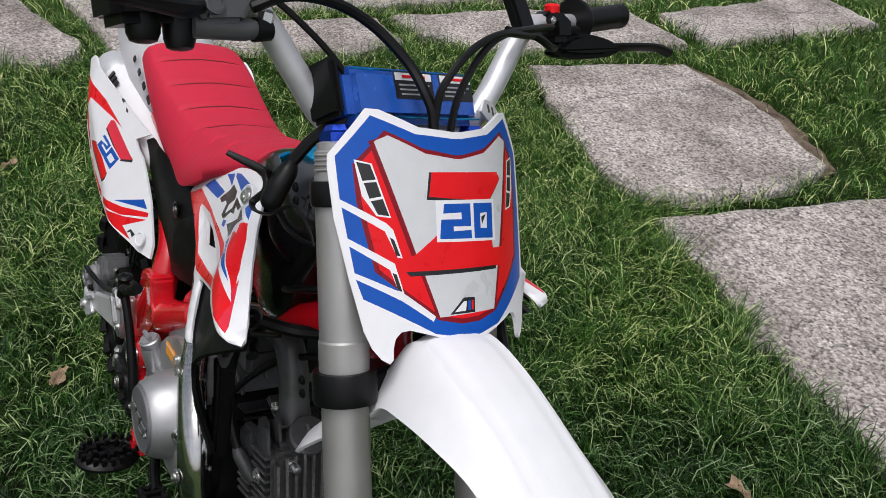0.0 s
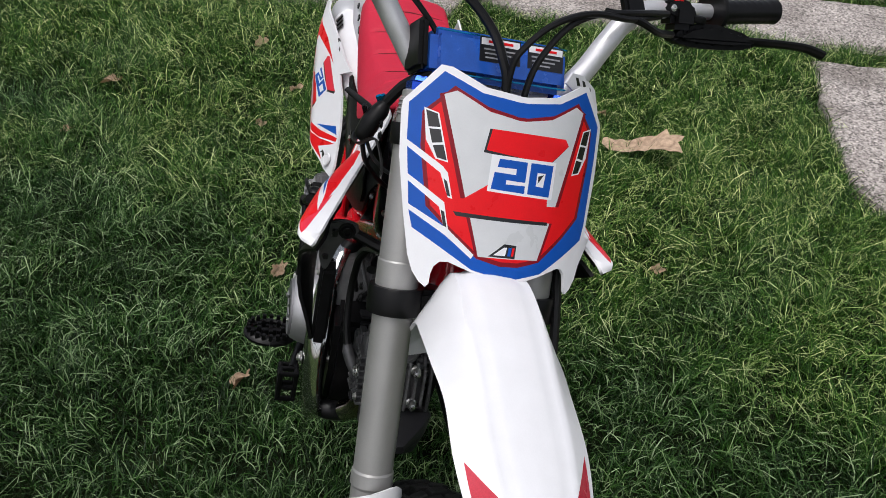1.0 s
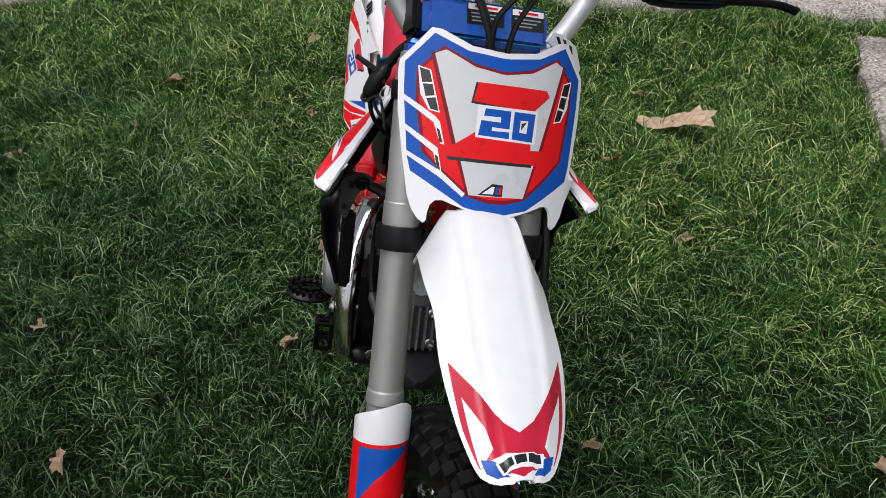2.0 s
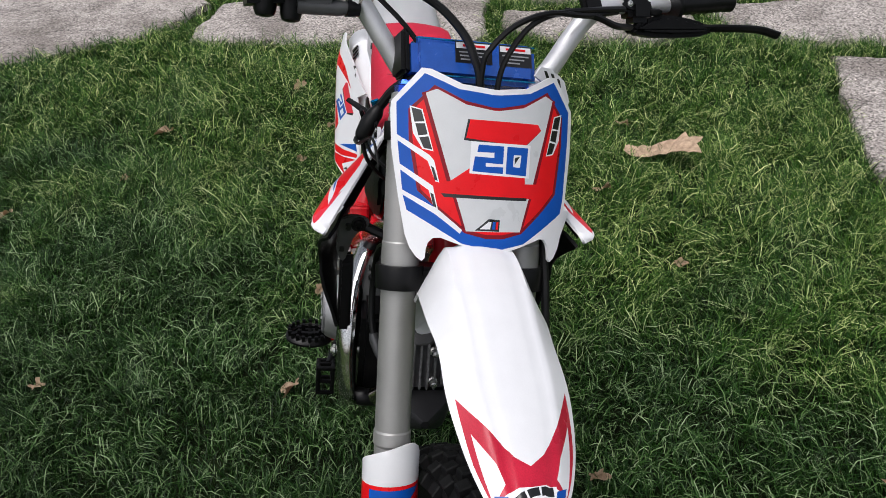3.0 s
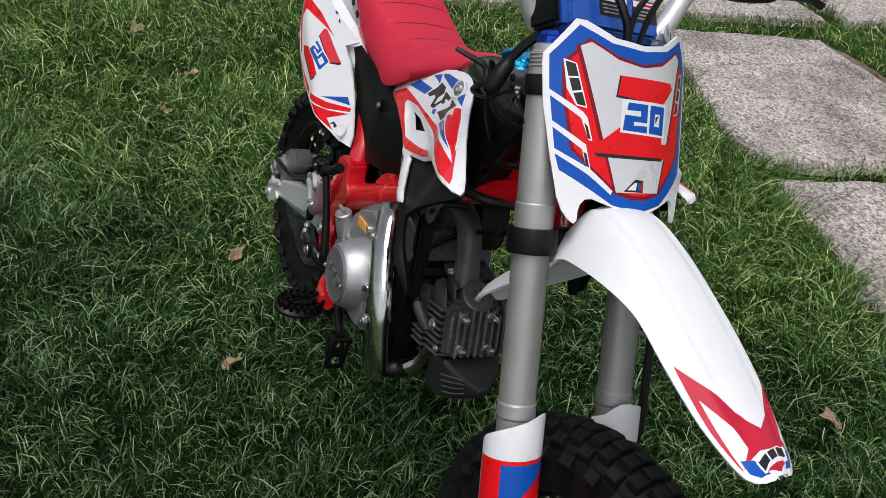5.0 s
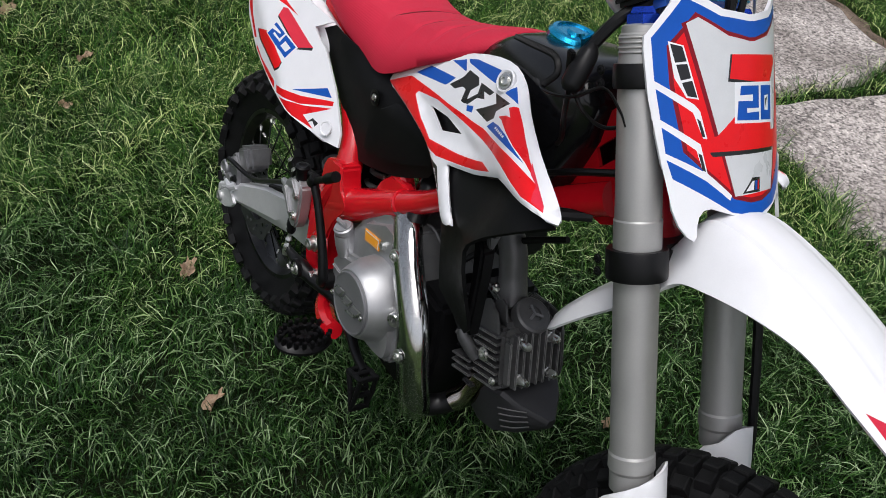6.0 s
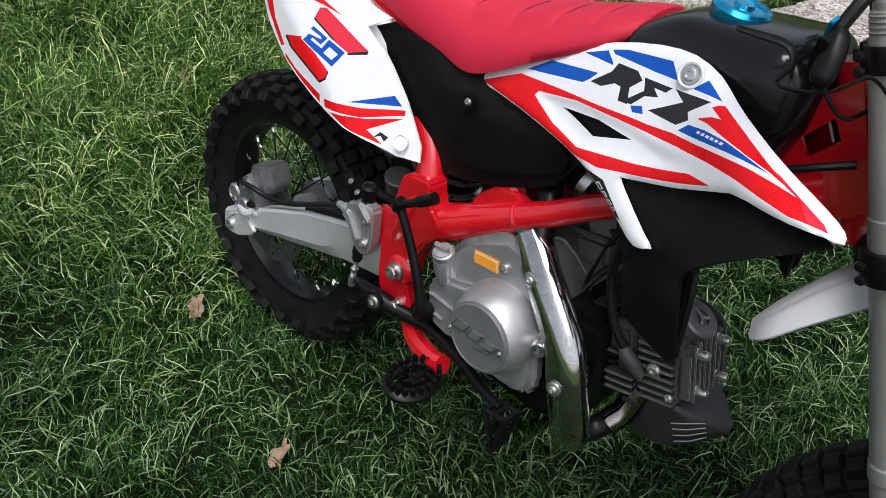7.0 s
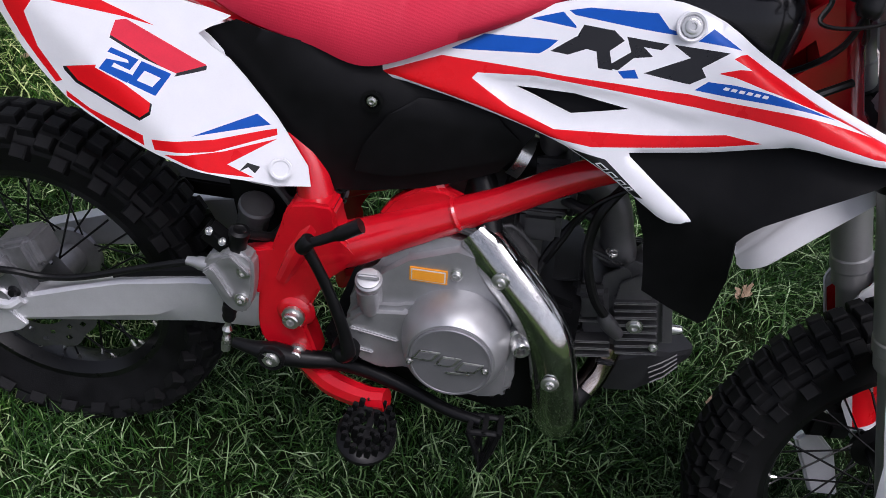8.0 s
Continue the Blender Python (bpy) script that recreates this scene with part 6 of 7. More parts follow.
PLATE = both([(0.010, 0.213), (-0.033, 0.218), (-0.072, 0.236), (-0.084, 0.237), (-0.119, 0.192), (-0.120, 0.180), (-0.118, 0.128), (-0.109, 0.063), (-0.101, 0.015), (-0.095, -0.003), (-0.087, -0.015), (-0.080, -0.020), (-0.0765, -0.016), (-0.0755, -0.004), (-0.073, 0.005), (-0.067, 0.0115), (-0.058, 0.0125), (-0.027, 0.002), (0.000, -0.006)])
P_PRINT = [
    (both([(0.008, 0.206), (-0.037, 0.211), (-0.080, 0.230), (-0.113, 0.190), (-0.112, 0.150), (-0.104, 0.067), (-0.099, 0.047), (-0.031, 0.006), (0.002, -0.001)]), 2),
    (both([(0.008, 0.189), (-0.029, 0.196), (-0.068, 0.215), (-0.099, 0.182), (-0.098, 0.143), (-0.087, 0.074), (-0.061, 0.049), (-0.027, 0.020), (0.002, 0.013)]), 4),
    (both([(0.008, 0.1855), (-0.027, 0.1915), (-0.067, 0.2110), (-0.0945, 0.180), (-0.0935, 0.143), (-0.0825, 0.0755), (-0.058, 0.0515), (-0.0255, 0.0245), (0.002, 0.0185)]), 1),
    (both([(0.010, 0.1852), (-0.027, 0.1912), (-0.066, 0.2105), (-0.0835, 0.204), (-0.0510, 0.088)]), 4),
    (both([(0.010, 0.185), (-0.027, 0.191), (-0.065, 0.210), (-0.0785, 0.204), (-0.0455, 0.088)]), 5),
    (both([(-0.0430, 0.068), (-0.0290, 0.0245)]), 4),
    (both([(-0.0387, 0.068), (-0.0250, 0.0225)]), 5),
    ([(-0.025, 0.172), (0.078, 0.170), (0.084, 0.160), (0.050, 0.131), (0.027, 0.133), (0.022, 0.139), (-0.030, 0.144)], 3),
    ([(-0.022, 0.172), (0.080, 0.170), (0.086, 0.162), (0.052, 0.134), (0.027, 0.137), (0.022, 0.142), (-0.027, 0.147)], 1),
    ([(-0.058, 0.072), (0.063, 0.069), (0.063, 0.065), (-0.054, 0.067)], 3),
    ([(-0.056, 0.082), (-0.019, 0.109), (0.059, 0.099), (0.061, 0.071), (-0.056, 0.073)], 1),
    ([(-0.020, 0.143), (0.068, 0.141), (0.066, 0.096), (-0.022, 0.100)], 0),
    ([(-0.010, 0.139), (0.026, 0.138), (0.025, 0.114), (0.000, 0.115), (0.000, 0.110), (0.025, 0.110), (0.025, 0.101), (-0.018, 0.103), (-0.015, 0.123), (0.012, 0.122), (0.012, 0.129), (-0.012, 0.129)], 2),
    ([(0.031, 0.138), (0.064, 0.137), (0.061, 0.099), (0.029, 0.101)], 2),
    ([(0.041, 0.127), (0.053, 0.127), (0.051, 0.110), (0.040, 0.111)], 0),
    ([(0.0425, 0.114), (0.0425, 0.123), (0.051, 0.1255)], 3),
]
for stripe in ([(-0.119, 0.152), (-0.073, 0.122), (-0.067, 0.115), (-0.060, 0.086), (-0.065, 0.087), (-0.075, 0.114), (-0.119, 0.145)], [(-0.112, 0.111), (-0.068, 0.081), (-0.061, 0.049), (-0.066, 0.051), (-0.073, 0.075), (-0.112, 0.104)], [(-0.107, 0.075), (-0.061, 0.050), (-0.030, 0.024), (-0.033, 0.019), (-0.064, 0.043), (-0.107, 0.069)]):
    P_PRINT.append((stripe, 0))
for mark in ([(-0.071, 0.108), (-0.067, 0.105), (-0.062, 0.088), (-0.066, 0.089)], [(-0.071, 0.072), (-0.067, 0.070), (-0.063, 0.052), (-0.067, 0.054)]):
    P_PRINT.append((mark, 3))
LOGO = ([(-0.0975, 0.1865), (-0.082, 0.182), (-0.068, 0.127), (-0.0815, 0.1295), (-0.093, 0.150)], [(-0.0955, 0.184), (-0.0835, 0.181), (-0.0795, 0.166), (-0.0915, 0.165)], [(-0.0905, 0.163), (-0.079, 0.1635), (-0.0755, 0.149), (-0.0865, 0.147)], [(-0.0855, 0.1445), (-0.0745, 0.1465), (-0.0695, 0.129), (-0.080, 0.131)])
for poly, slot in zip(LOGO, (0, 3, 3, 3)):
    P_PRINT += [(poly, slot), (flip(poly), slot)]
P_PRINT += [([(-0.013, 0.024), (0.006, 0.040), (0.022, 0.039), (0.021, 0.023)], 3), ([(-0.007, 0.026), (0.006, 0.036), (0.010, 0.036), (0.008, 0.026)], 0), ([(0.012, 0.036), (0.016, 0.036), (0.015, 0.026), (0.011, 0.026)], 2), ([(0.017, 0.036), (0.020, 0.036), (0.019, 0.026), (0.016, 0.026)], 1)]
front("number_plate", panel(PLATE, lambda v, w: Vector((plate_u(v, w), v, w)), 0.004, P_PRINT, step=0.010), [WHITE, RED, BLUE, INK, DARKRED, FIELD], bike, "white front number plate printed 20 in red and blue", 45)


def fender_bm():
    # along the steering frame: ahead, height of the crest, half width, fall to the edge, sideways
    st = [(-0.127, -0.158, 0.020, 0.008, -0.018), (-0.10, -0.136, 0.042, 0.018, -0.018), (-0.05, -0.104, 0.052, 0.026, -0.014), (0.0, -0.078, 0.060, 0.030, -0.008), (0.05, -0.036, 0.069, 0.050, -0.003), (0.090, 0.000, 0.075, 0.064, -0.002), (0.13, -0.004, 0.080, 0.062, -0.006), (0.185, -0.038, 0.083, 0.042, -0.014), (0.235, -0.078, 0.079, 0.028, -0.021), (0.285, -0.128, 0.080, 0.022, -0.026), (0.330, -0.175, 0.0715, 0.022, -0.0295), (0.365, -0.213, 0.0585, 0.016, -0.0355), (0.388, -0.237, 0.045, 0.010, -0.041), (0.402, -0.254, 0.027, 0.006, -0.040)]
    keys = [[s[j] for s in st] for j in range(5)]

    def surf(s, e):
        u, w, hw, drop, mid = (catmull_at(k, s) for k in keys)
        x = abs(e)
        crest = 0.003 * min(1.0, max(0.0, (0.42 - x) / 0.08))
        fall = drop * max(0.0, (x - 0.62) / 0.38)
        wide = hw * (x if x < 0.62 else 0.62 + (x - 0.62) * 1.0)
        return Vector((u - 0.25 * fall, mid + math.copysign(wide, e), w + crest - 0.006 * x - fall))
    return surf


def catmull_at(k, s):
    s = min(max(s, 0.0), 1.0) * (len(k) - 1)
    i = min(int(s), len(k) - 2)
    f = s - i
    a, b, c, d = k[max(i - 1, 0)], k[i], k[i + 1], k[min(i + 2, len(k) - 1)]
    return 0.5 * (2 * b + (c - a) * f + (2 * a - 5 * b + 4 * c - d) * f**2 + (3 * b - a - 3 * c + d) * f**3)


fs = fender_bm()
# outline in (along / 2, across / 8), so that steps are about even
F_OUT = [(0.0, -0.085), (0.010, -0.1), (0.462, -0.1), (0.476, -0.094), (0.487, -0.078), (0.494, -0.050), (0.4965, 0.0), (0.494, 0.050), (0.487, 0.078), (0.476, 0.094), (0.462, 0.1), (0.010, 0.1), (0.0, 0.085)]
F_PRINT = []
for s in (-1, 1):
    F_PRINT += [([(0.350, s * 0.090), (0.385, s * 0.060), (0.412, s * 0.030), (0.424, 0.0), (0.450, 0.0), (0.446, s * 0.040), (0.452, s * 0.092), (0.400, s * 0.094)], 1), ([(0.378, s * 0.084), (0.412, s * 0.064), (0.436, s * 0.058), (0.452, s * 0.090)], 0), ([(0.440, s * 0.084), (0.452, s * 0.062), (0.480, s * 0.040), (0.476, s * 0.074), (0.462, s * 0.086)], 2)]
F_PRINT += [([(0.456, -0.062), (0.445, 0.058), (0.466, 0.064), (0.476, -0.058)], 0), ([(0.457, -0.054), (0.453, -0.022), (0.465, -0.018), (0.472, -0.050)], 3), ([(0.4525, -0.016), (0.450, 0.014), (0.462, 0.018), (0.466, -0.012)], 3), ([(0.4495, 0.020), (0.447, 0.050), (0.460, 0.056), (0.463, 0.022)], 3), ([(0.474, -0.045), (0.468, 0.050), (0.489, 0.0)], 1)]
front("front_fender", panel(F_OUT, lambda s, e: fs(s * 2, e * 10), 0.004, F_PRINT, step=0.008, plain=True), [WHITE, CRIMSON, BLUE, INK], bike, "white front mudguard with a red chevron at its tip", 40)

# ---- handlebar ----
C = 0.018
bar = front("handlebar", tube([(-0.03, -0.40, 0.368), (-0.012, -0.28, 0.352), (0.0, -0.195, 0.347), (0.002, -0.158, 0.328), (0.003, -0.118, 0.275), (0.003, -0.085, 0.232), (0.012, -0.05, 0.214), (0.022, 0.02, 0.212), (0.034, 0.085, 0.218), (0.043, 0.118, 0.250), (0.053, 0.142, 0.292), (0.053, 0.168, 0.326), (0.045, 0.205, 0.347), (0.020, 0.28, 0.360), (0.0, 0.362, 0.372), (0.004, 0.44, 0.387)], [0.011, 0.011, 0.0125, 0.014, 0.0142, 0.0142, 0.0142, 0.0142, 0.0142, 0.0142, 0.014, 0.0135, 0.0125, 0.011, 0.011, 0.011], 16, 8), ALLOY, bike, "tapered silver aluminium handlebar")
for g0, gway in (((-0.014, -0.315, 0.354), (-0.016, -0.105, 0.016)), ((0.008, 0.340, 0.368), (-0.002, 0.105, 0.018))):
    front("grip", lathe([(0.022, 0.0), (0.022, 0.006), (0.0155, 0.009), *[(0.0172 if i % 2 else 0.0155, 0.012 + 0.0058 * i) for i in range(16)], (0.0172, 0.108), (0.018, 0.112), (0.014, 0.116)], axis_to(g0, gway), 18), CABLE, bar, "black ribbed rubber grip")
ALONG = Matrix(((0, 1, 0, 0), (1, 0, 0, 0), (0, 0, 1, 0), (0, 0, 0, 1)))


def across(outline, u0, u1, bevel):
    """A block with an outline in (v, w), from u0 to u1."""
    return moved(prism(outline, u0, u1, bevel), ALONG)


front("lever_perch", across(rounded([(0.247, 0.318), (0.262, 0.330), (0.282, 0.341), (0.312, 0.347), (0.346, 0.345), (0.375, 0.342), (0.392, 0.334), (0.380, 0.322), (0.320, 0.314), (0.271, 0.312)], 2), 0.024, 0.052, 0.007), BLACK, bar, "black clutch lever perch with rubber cover")
front("lever", tube([(0.040, 0.375, 0.334), (0.046, 0.400, 0.335), (0.050, 0.440, 0.338), (0.051, 0.480, 0.339), (0.050, 0.515, 0.334)], [0.006, 0.0072, 0.0068, 0.0072, 0.0075], 10, flat=0.6), SATIN, bar, "black alloy clutch lever")
front("adjuster_knob", lathe([(0.012, 0), (0.014, 0.003), (0.014, 0.008), (0.010, 0.010)], axis_to((0.040, 0.288, 0.344), (0.1, 0, 1)), 14), BLACK, bar)
front("perch_clamp", box((0.036, 0.040, 0.034), Matrix.Translation((0.036, 0.262, 0.348)) @ pose(0, 0, 0, 6, 0, 0), 0.008), SATIN, bar)
front("lever", tube([(0.030, -0.235, 0.325), (0.050, -0.265, 0.318), (0.062, -0.310, 0.318), (0.066, -0.350, 0.320), (0.076, -0.375, 0.322)], [0.008, 0.010, 0.007, 0.006, 0.006], 10, flat=0.65), SATIN, bar, "black alloy brake lever")
reservoir = front("brake_reservoir", across([(-0.252, 0.352), (-0.256, 0.330), (-0.238, 0.320), (-0.240, 0.309), (-0.196, 0.314), (-0.187, 0.332), (-0.184, 0.356)], 0.004, 0.038, 0.005), SLATE, bar, "dark grey front brake reservoir with sight glass")
front("sight_glass", lathe([(0.0105, 0), (0.0105, 0.003), (0.0080, 0.0035), (0.0075, 0.001)], axis_to((0.0375, -0.229, 0.328), (1, 0, 0.15)), 20), DARKCAST, reservoir, "round grey sight glass ring")
front("barrel", tube([(0.022, -0.245, 0.308), (0.022, -0.190, 0.310), (0.022, -0.176, 0.311)], [0.011, 0.011, 0.009], 14, 0), SLATE, reservoir)
front("banjo", tube([(0.022, -0.178, 0.311), (0.022, -0.172, 0.311), (0.022, -0.160, 0.311)], [0.012, 0.0115, 0.0095], 12, 0), SATIN, reservoir)
front("banjo_bolt", lathe([(0.0085, 0), (0.0085, 0.010), (0.006, 0.013)], axis_to((0.022, -0.166, 0.318), (0.2, 0.2, 1)), 6), STEEL, reservoir)
bm = box((0.052, 0.088, 0.040), Matrix.Translation((0.006, -0.276, 0.328)) @ pose(0, 0, 0, 6, 0, 0), 0.009)
lathe([(0.006, -0.021), (0.012, -0.019), (0.015, -0.012), (0.016, 0.010)], Matrix.Translation((0.010, -0.284, 0.312)), 18, bm)
lathe([(0.007, -0.024), (0.012, -0.022), (0.0145, -0.014), (0.016, 0.012)], Matrix.Translation((0.012, -0.250, 0.311)), 18, bm)
throttle = front("throttle_housing", bm, SATIN, bar, "black throttle housing and starter switch")
front("switch_button", lathe([(0.013, 0), (0.013, 0.005), (0.009, 0.007)], axis_to((0.028, -0.27, 0.338), (1, 0, 0.4)), 16), BLACK, throttle)
kill = front("kill_switch", across(rounded([(0.224, 0.350), (0.232, 0.364), (0.250, 0.372), (0.276, 0.366), (0.285, 0.350), (0.26, 0.340)], 2), 0.018, 0.050, 0.005), SATIN, bar)
front("kill_button", lathe([(0.010, 0), (0.010, 0.008), (0.007, 0.011)], axis_to((0.040, 0.252, 0.368), (0.2, -0.1, 1)), 14), RED, kill, "red kill button")
front("switch_screw", bolt((0.050, 0.242, 0.356), (1, 0, 0), 0.0035, 0.003), STEEL, kill)
front("grip_flange", lathe([(0.012, -0.004), (0.030, -0.003), (0.031, 0.0), (0.030, 0.004), (0.014, 0.006)], axis_to((0.008, 0.340, 0.369), (-0.002, 0.105, 0.018)), 24), CABLE, bar)
front("throttle_cable", tube([(0.050, 0.245, 0.322), (0.075, 0.205, 0.318), (0.085, 0.165, 0.326), (0.080, 0.120, 0.330)], 0.005, 8), CABLE, bar)
front("bar_clamp", box((0.04, 0.07, 0.05), Matrix.Translation((0.018, C, 0.195)), 0.008), SATIN, bar)
pad = front("bar_pad", box((0.055, 0.185, 0.060), Matrix.Translation((0.033, C - 0.018, 0.248)) @ pose(0, 0, 0, 0, -12, 0), 0.010), PAD, bike, "blue vinyl handlebar pad with printed labels")
for v, wd in ((-0.005, 0.055), (0.058, 0.05)):
    face = Matrix.Translation((0.033, C - 0.018 + v, 0.248)) @ pose(0, 0, 0, 0, -12, 0)
    front("pad_label", box((0.0006, wd, 0.030), face @ Matrix.Translation((0.0278, 0, 0.010)), 0), INK, pad, "black warning label")
    front("pad_label", box((0.0006, wd * 0.94, 0.008), face @ Matrix.Translation((0.0284, 0, 0.019)), 0), WHITE, pad)
    front("pad_label", box((0.0006, wd * 0.6, 0.003), face @ Matrix.Translation((0.0289, 0, 0.019)), 0), RED, pad)
    for j in range(3):
        front("label_bar", box((0.0006, wd * (0.8 - 0.15 * j), 0.0018), face @ Matrix.Translation((0.0284, -0.003 * j, 0.010 - 0.005 * j)), 0), PALEGREY, pad)
for w in (-0.027, 0.027):
    front("pad_seam", box((0.003, 0.178, 0.0016), Matrix.Translation((0.033, C - 0.018, 0.248)) @ pose(0, 0, 0, 0, -12, 0) @ Matrix.Translation((0.0265, 0, w * 0.92)), 0.0006), CAP, pad)
front("bar_pad_end", box((0.05, 0.012, 0.062), Matrix.Translation((0.026, C - 0.118, 0.256)) @ pose(0, 0, 0, 0, -12, 0), 0.005), SATIN, bike)

for pts, r in (
    ([(0.03, -0.185, 0.330), (0.045, -0.150, 0.343), (0.050, -0.100, 0.340), (0.058, -0.058, 0.320), (0.072, -0.026, 0.285), (0.085, -0.014, 0.253), (0.088, -0.006, 0.224), (0.075, 0.0, 0.16)], 0.0060),
    ([(0.0, -0.24, 0.385), (0.015, -0.165, 0.352), (0.030, -0.110, 0.307), (0.036, -0.075, 0.268), (0.046, -0.060, 0.238), (0.045, -0.05, 0.19)], 0.0036),
    ([(0.060, 0.215, 0.340), (0.090, 0.150, 0.325), (0.105, 0.085, 0.320), (0.108, 0.035, 0.300), (0.102, 0.002, 0.267), (0.094, -0.006, 0.239), (0.075, 0.0, 0.16)], 0.0042),
    ([(0.062, 0.225, 0.345), (0.085, 0.165, 0.335), (0.098, 0.100, 0.322), (0.104, 0.060, 0.303), (0.098, 0.036, 0.272), (0.090, 0.022, 0.233), (0.075, 0.02, 0.16)], 0.0042),
):
    front("control_cable", tube(pts, r, 8, 8), CABLE, bike, "black control cable")
front("plate_ear", panel([(0.083, 0.238), (0.094, 0.252), (0.119, 0.250), (0.144, 0.236), (0.157, 0.209), (0.150, 0.183), (0.134, 0.196), (0.118, 0.222)], lambda v, w: Vector((0.066 - 0.45 * (v - 0.10), v, w)), 0.003, [([(0.100, 0.247), (0.106, 0.247), (0.112, 0.238), (0.106, 0.237)], 1), ([(0.114, 0.245), (0.120, 0.244), (0.126, 0.235), (0.120, 0.234)], 1), ([(0.128, 0.239), (0.134, 0.237), (0.138, 0.226), (0.132, 0.227)], 1)], step=0.01), [WHITE, INK], bike, "white upper corner of the number plate with slots")

loom = part("wiring_connector", tube([(-0.106, -0.116, 1.012), (-0.102, -0.121, 1.004), (-0.098, -0.130, 0.990), (-0.096, -0.137, 0.972), (-0.096, -0.139, 0.965)], [0.007, 0.011, 0.0125, 0.012, 0.008], 12), CABLE, bike, "black wiring connectors hanging beside the fork")
part("connector_band", box((0.004, 0.012, 0.018), Matrix.Translation((-0.112, -0.120, 1.012)) @ pose(0, 0, 0, 25, 10, 0), 0.001), CAP, loom, "teal connector tab")
part("connector_clip", box((0.010, 0.006, 0.034), Matrix.Translation((-0.108, -0.136, 0.990)) @ pose(0, 0, 0, 20, 5, 0), 0.0015), SATIN, loom)
part("cable_strap", tube([(-0.181, -0.158, 0.988), (-0.165, -0.145, 0.986), (-0.146, -0.131, 0.984), (-0.134, -0.130, 0.980), (-0.127, -0.132, 0.968), (-0.132, -0.142, 0.952), (-0.112, -0.146, 0.953), (-0.080, -0.143, 0.966), (-0.059, -0.128, 0.986), (-0.035, -0.120, 0.972), (-0.022, -0.118, 0.960)], [0.0035, 0.0045, 0.005, 0.004, 0.004, 0.004, 0.0038, 0.0034, 0.003, 0.003, 0.002], 8, flat=0.5), CABLE, loom, "bent black cable strap")
for pts, r in (([(-0.085, -0.02, 1.075), (-0.088, -0.060, 1.072), (-0.100, -0.095, 1.045), (-0.106, -0.116, 1.012)], [0.005, 0.0065, 0.007, 0.007]), ([(-0.096, -0.139, 0.968), (-0.10, -0.128, 0.93), (-0.12, -0.10, 0.89), (-0.16, -0.066, 0.85)], 0.0032), ([(-0.096, -0.135, 0.968), (-0.08, -0.12, 0.945), (-0.07, -0.09, 0.93), (-0.06, -0.05, 0.94)], 0.0024), ([(-0.17, -0.072, 0.81), (-0.13, -0.085, 0.835), (-0.09, -0.08, 0.86), (-0.05, -0.06, 0.88)], 0.0045)):
    part("wire", tube(pts, r, 8), CABLE, loom)
BRACKET = [(-0.161, 0.825), (-0.135, 0.821), (-0.131, 0.806), (-0.146, 0.796), (-0.156, 0.777), (-0.165, 0.743), (-0.173, 0.744), (-0.180, 0.768), (-0.178, 0.793), (-0.178, 0.813)]
for y in (-1, 1):
    bracket = part("shroud_bracket", moved(prism(rounded([(-y * (q + 0.014), z) for q, z in BRACKET], 2), 0.115, 0.123, 0.002), Matrix(((0, -1, 0, 0), (1, 0, 0, 0), (0, 0, 1, 0), (0, 0, 0, 1)))), DARKCAST, bike, "dull grey shroud bracket")
    part("bracket_bolt", bolt((-0.115, y * 0.133, 0.811), (1, 0, 0.1), 0.009, 0.010), SATIN, bracket)
    part("bracket_slot", box((0.012, 0.008, 0.012), Matrix.Translation((-0.117, y * 0.149, 0.806)), 0.001), INK, bracket)
    part("bracket_slot", box((0.012, 0.008, 0.008), Matrix.Translation((-0.117, y * 0.157, 0.765)), 0.001), INK, bracket)
    part("shroud_stay", tube([(-0.13, y * 0.135, 0.805), (-0.11, y * 0.08, 0.79), (-0.08, y * 0.045, 0.80)], 0.008, 8), SATIN, bike)

# side stand on the far side
part("side_stand", tube([(-0.47, 0.11, 0.36), (-0.47, 0.17, 0.20), (-0.46, 0.235, 0.045)], [0.012, 0.010, 0.010], 10, 0), SATIN, bike, "black side stand")
front("bar_bracket", box((0.016, 0.030, 0.085), Matrix.Translation((0.052, 0.165, 0.375)) @ pose(0, 0, 0, 14, -12, 0), 0.004), SATIN, bar, "black bracket clamped to the bar")
front("bracket_head", box((0.030, 0.075, 0.018), Matrix.Translation((0.040, 0.130, 0.420)) @ pose(0, 0, 0, 10, 0, 0), 0.005), SATIN, bar)


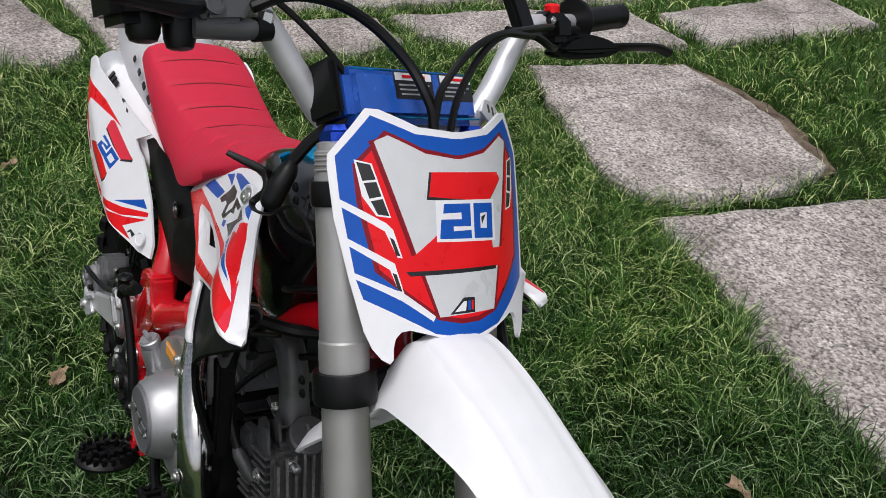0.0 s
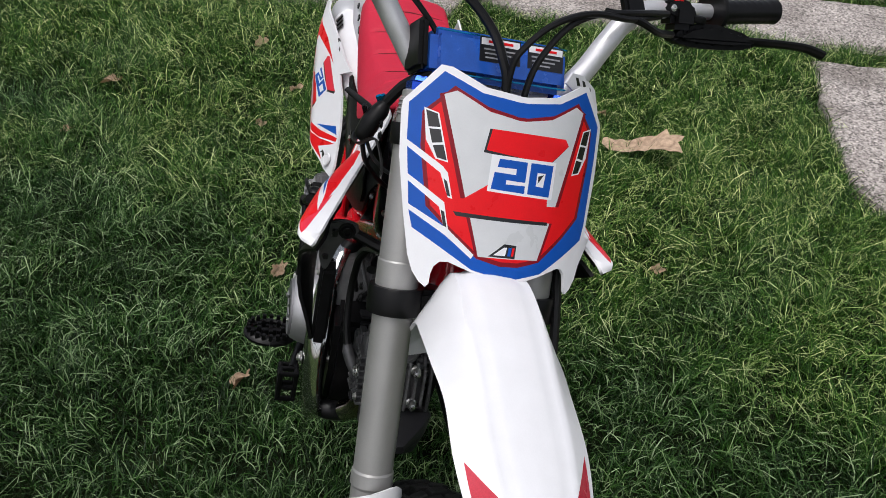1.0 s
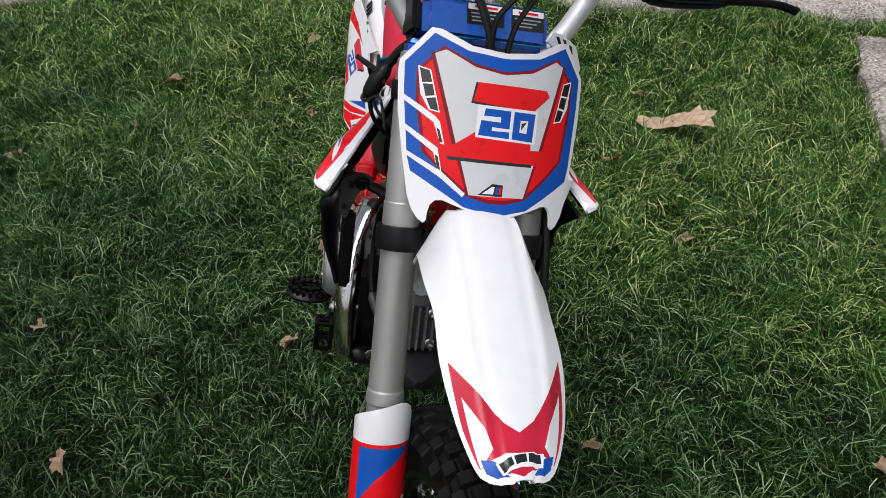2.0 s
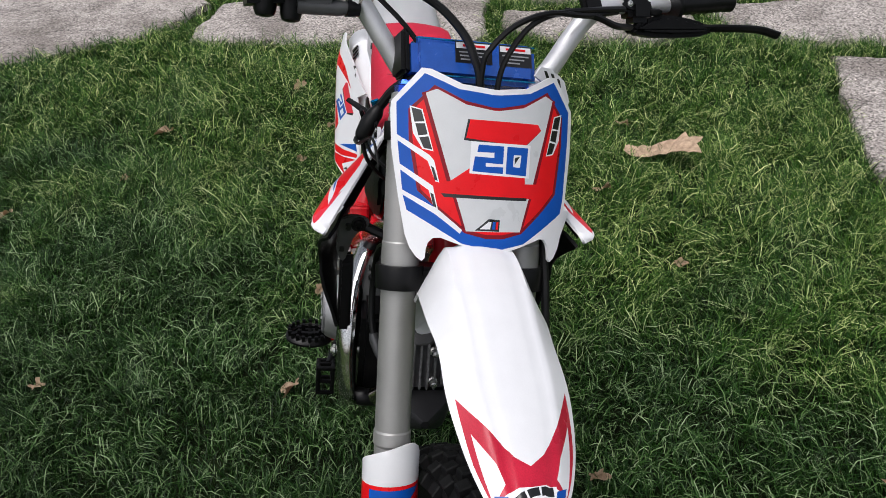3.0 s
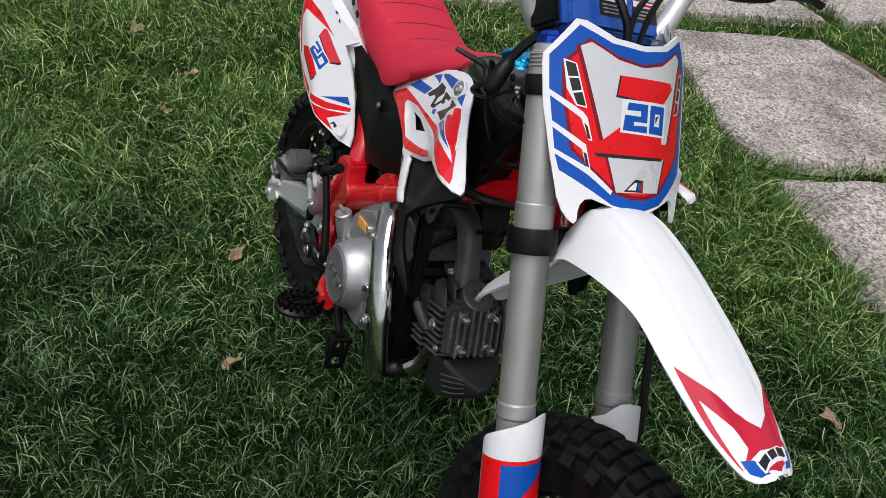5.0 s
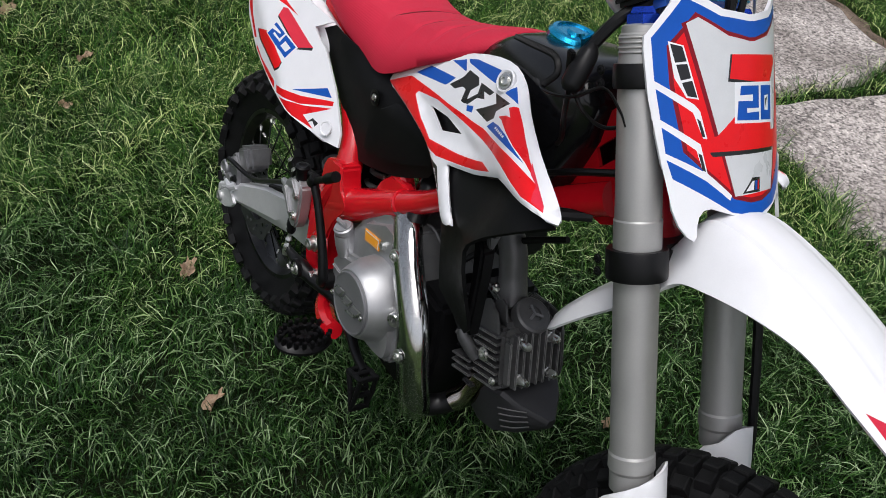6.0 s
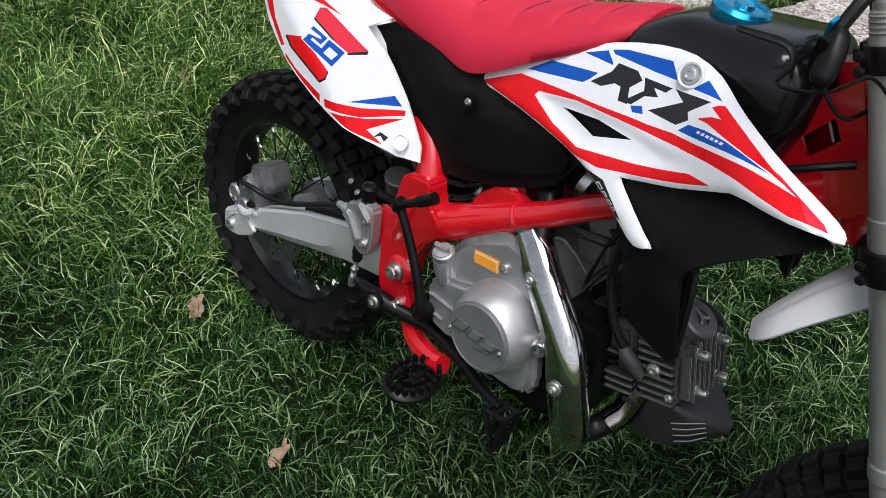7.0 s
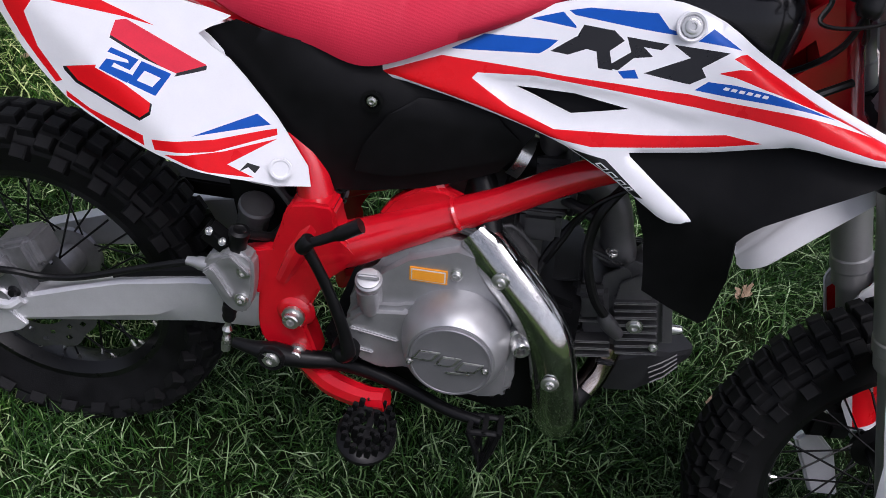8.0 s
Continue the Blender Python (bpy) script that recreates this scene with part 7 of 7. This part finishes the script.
# ---- fallen leaves ----
def leaf(x, y, z, size, seed, tilt=8):
    """A curled dry leaf: a lobed outline, cupped along its midrib."""
    rng = random.Random(seed)
    n = 36
    bm = bmesh.new()
    mid = bm.verts.new((0, 0, 0))
    inner, outer = [], []
    for i in range(n):
        a = 2 * math.pi * i / n
        lobe = 0.80 + 0.13 * math.cos(7 * a + seed) + rng.uniform(-0.13, 0.13)
        r = size * lobe * (1.0 + 0.30 * math.cos(a))
        for k, row in ((0.5, inner), (1.0, outer)):
            px, py = r * k * math.cos(a), 0.58 * r * k * math.sin(a)
            row.append(bm.verts.new((px, py, 0.55 * abs(py) + 0.22 * size * math.sin(3 * a + seed) * k * k)))
    for i in range(n):
        j = (i + 1) % n
        bm.faces.new((mid, inner[i], inner[j]))
        bm.faces.new((inner[i], outer[i], outer[j], inner[j]))
    bmesh.ops.solidify(bm, geom=bm.faces[:], thickness=0.0006)
    ob = new("fallen_leaf", mesh_of(bm, "fallen_leaf", LEAF, 60))
    ob.matrix_world = Matrix.Translation((x, y, z)) @ pose(0, 0, 0, rng.uniform(-tilt, tilt), rng.uniform(-tilt, tilt), rng.uniform(0, 360))
    tagged(ob, "curled dry brown leaf lying on the grass", "leaf", "leaves on the lawn")


for i, (x, y, size) in enumerate(((-2.26, -0.78, 0.045), (-1.88, 0.97, 0.035), (-1.43, 0.78, 0.04), (-0.78, -0.90, 0.035), (-1.73, -1.25, 0.035), (-1.89, -0.87, 0.03), (-2.60, -0.25, 0.045), (-2.15, -0.12, 0.035), (-1.89, -0.24, 0.03), (-1.05, -0.16, 0.035), (-0.09, 1.04, 0.035), (-0.66, -0.23, 0.035), (-0.23, 0.44, 0.03), (-1.82, 0.30, 0.03), (0.13, 0.30, 0.032), (0.20, 0.62, 0.03), (-0.96, 0.87, 0.03), (-0.32, -0.72, 0.035))):
    leaf(x, y, 0.040 + lie(x, y), size * 0.95, i, 22)


def bark_piece():
    """The large torn piece of brown paper-like leaf on the lawn."""
    out = [(-0.145, -0.01), (-0.13, 0.03), (-0.06, 0.045), (0.02, 0.05), (0.05, 0.075), (0.07, 0.05), (0.115, 0.06), (0.105, 0.02), (0.135, -0.02), (0.10, -0.04), (0.03, -0.035), (-0.05, -0.03)]
    bm = panel(rounded(out, 2), lambda a, b: Vector((a, b, 0.02 * math.sin(a * 18) + 0.12 * b * b / 0.05 + 0.01 * noise.noise(Vector((a * 30, b * 30, 2))))), 0.0012, step=0.012)
    ob = new("fallen_leaf", mesh_of(bm, "fallen_leaf", LEAF, 60))
    ob.matrix_world = Matrix.Translation((-1.56, 1.02, 0.085)) @ pose(0, 0, 0, 6, -8, 52)
    tagged(ob, "large torn pale-brown dry leaf on the grass", "leaf", "leaves on the lawn")


bark_piece()
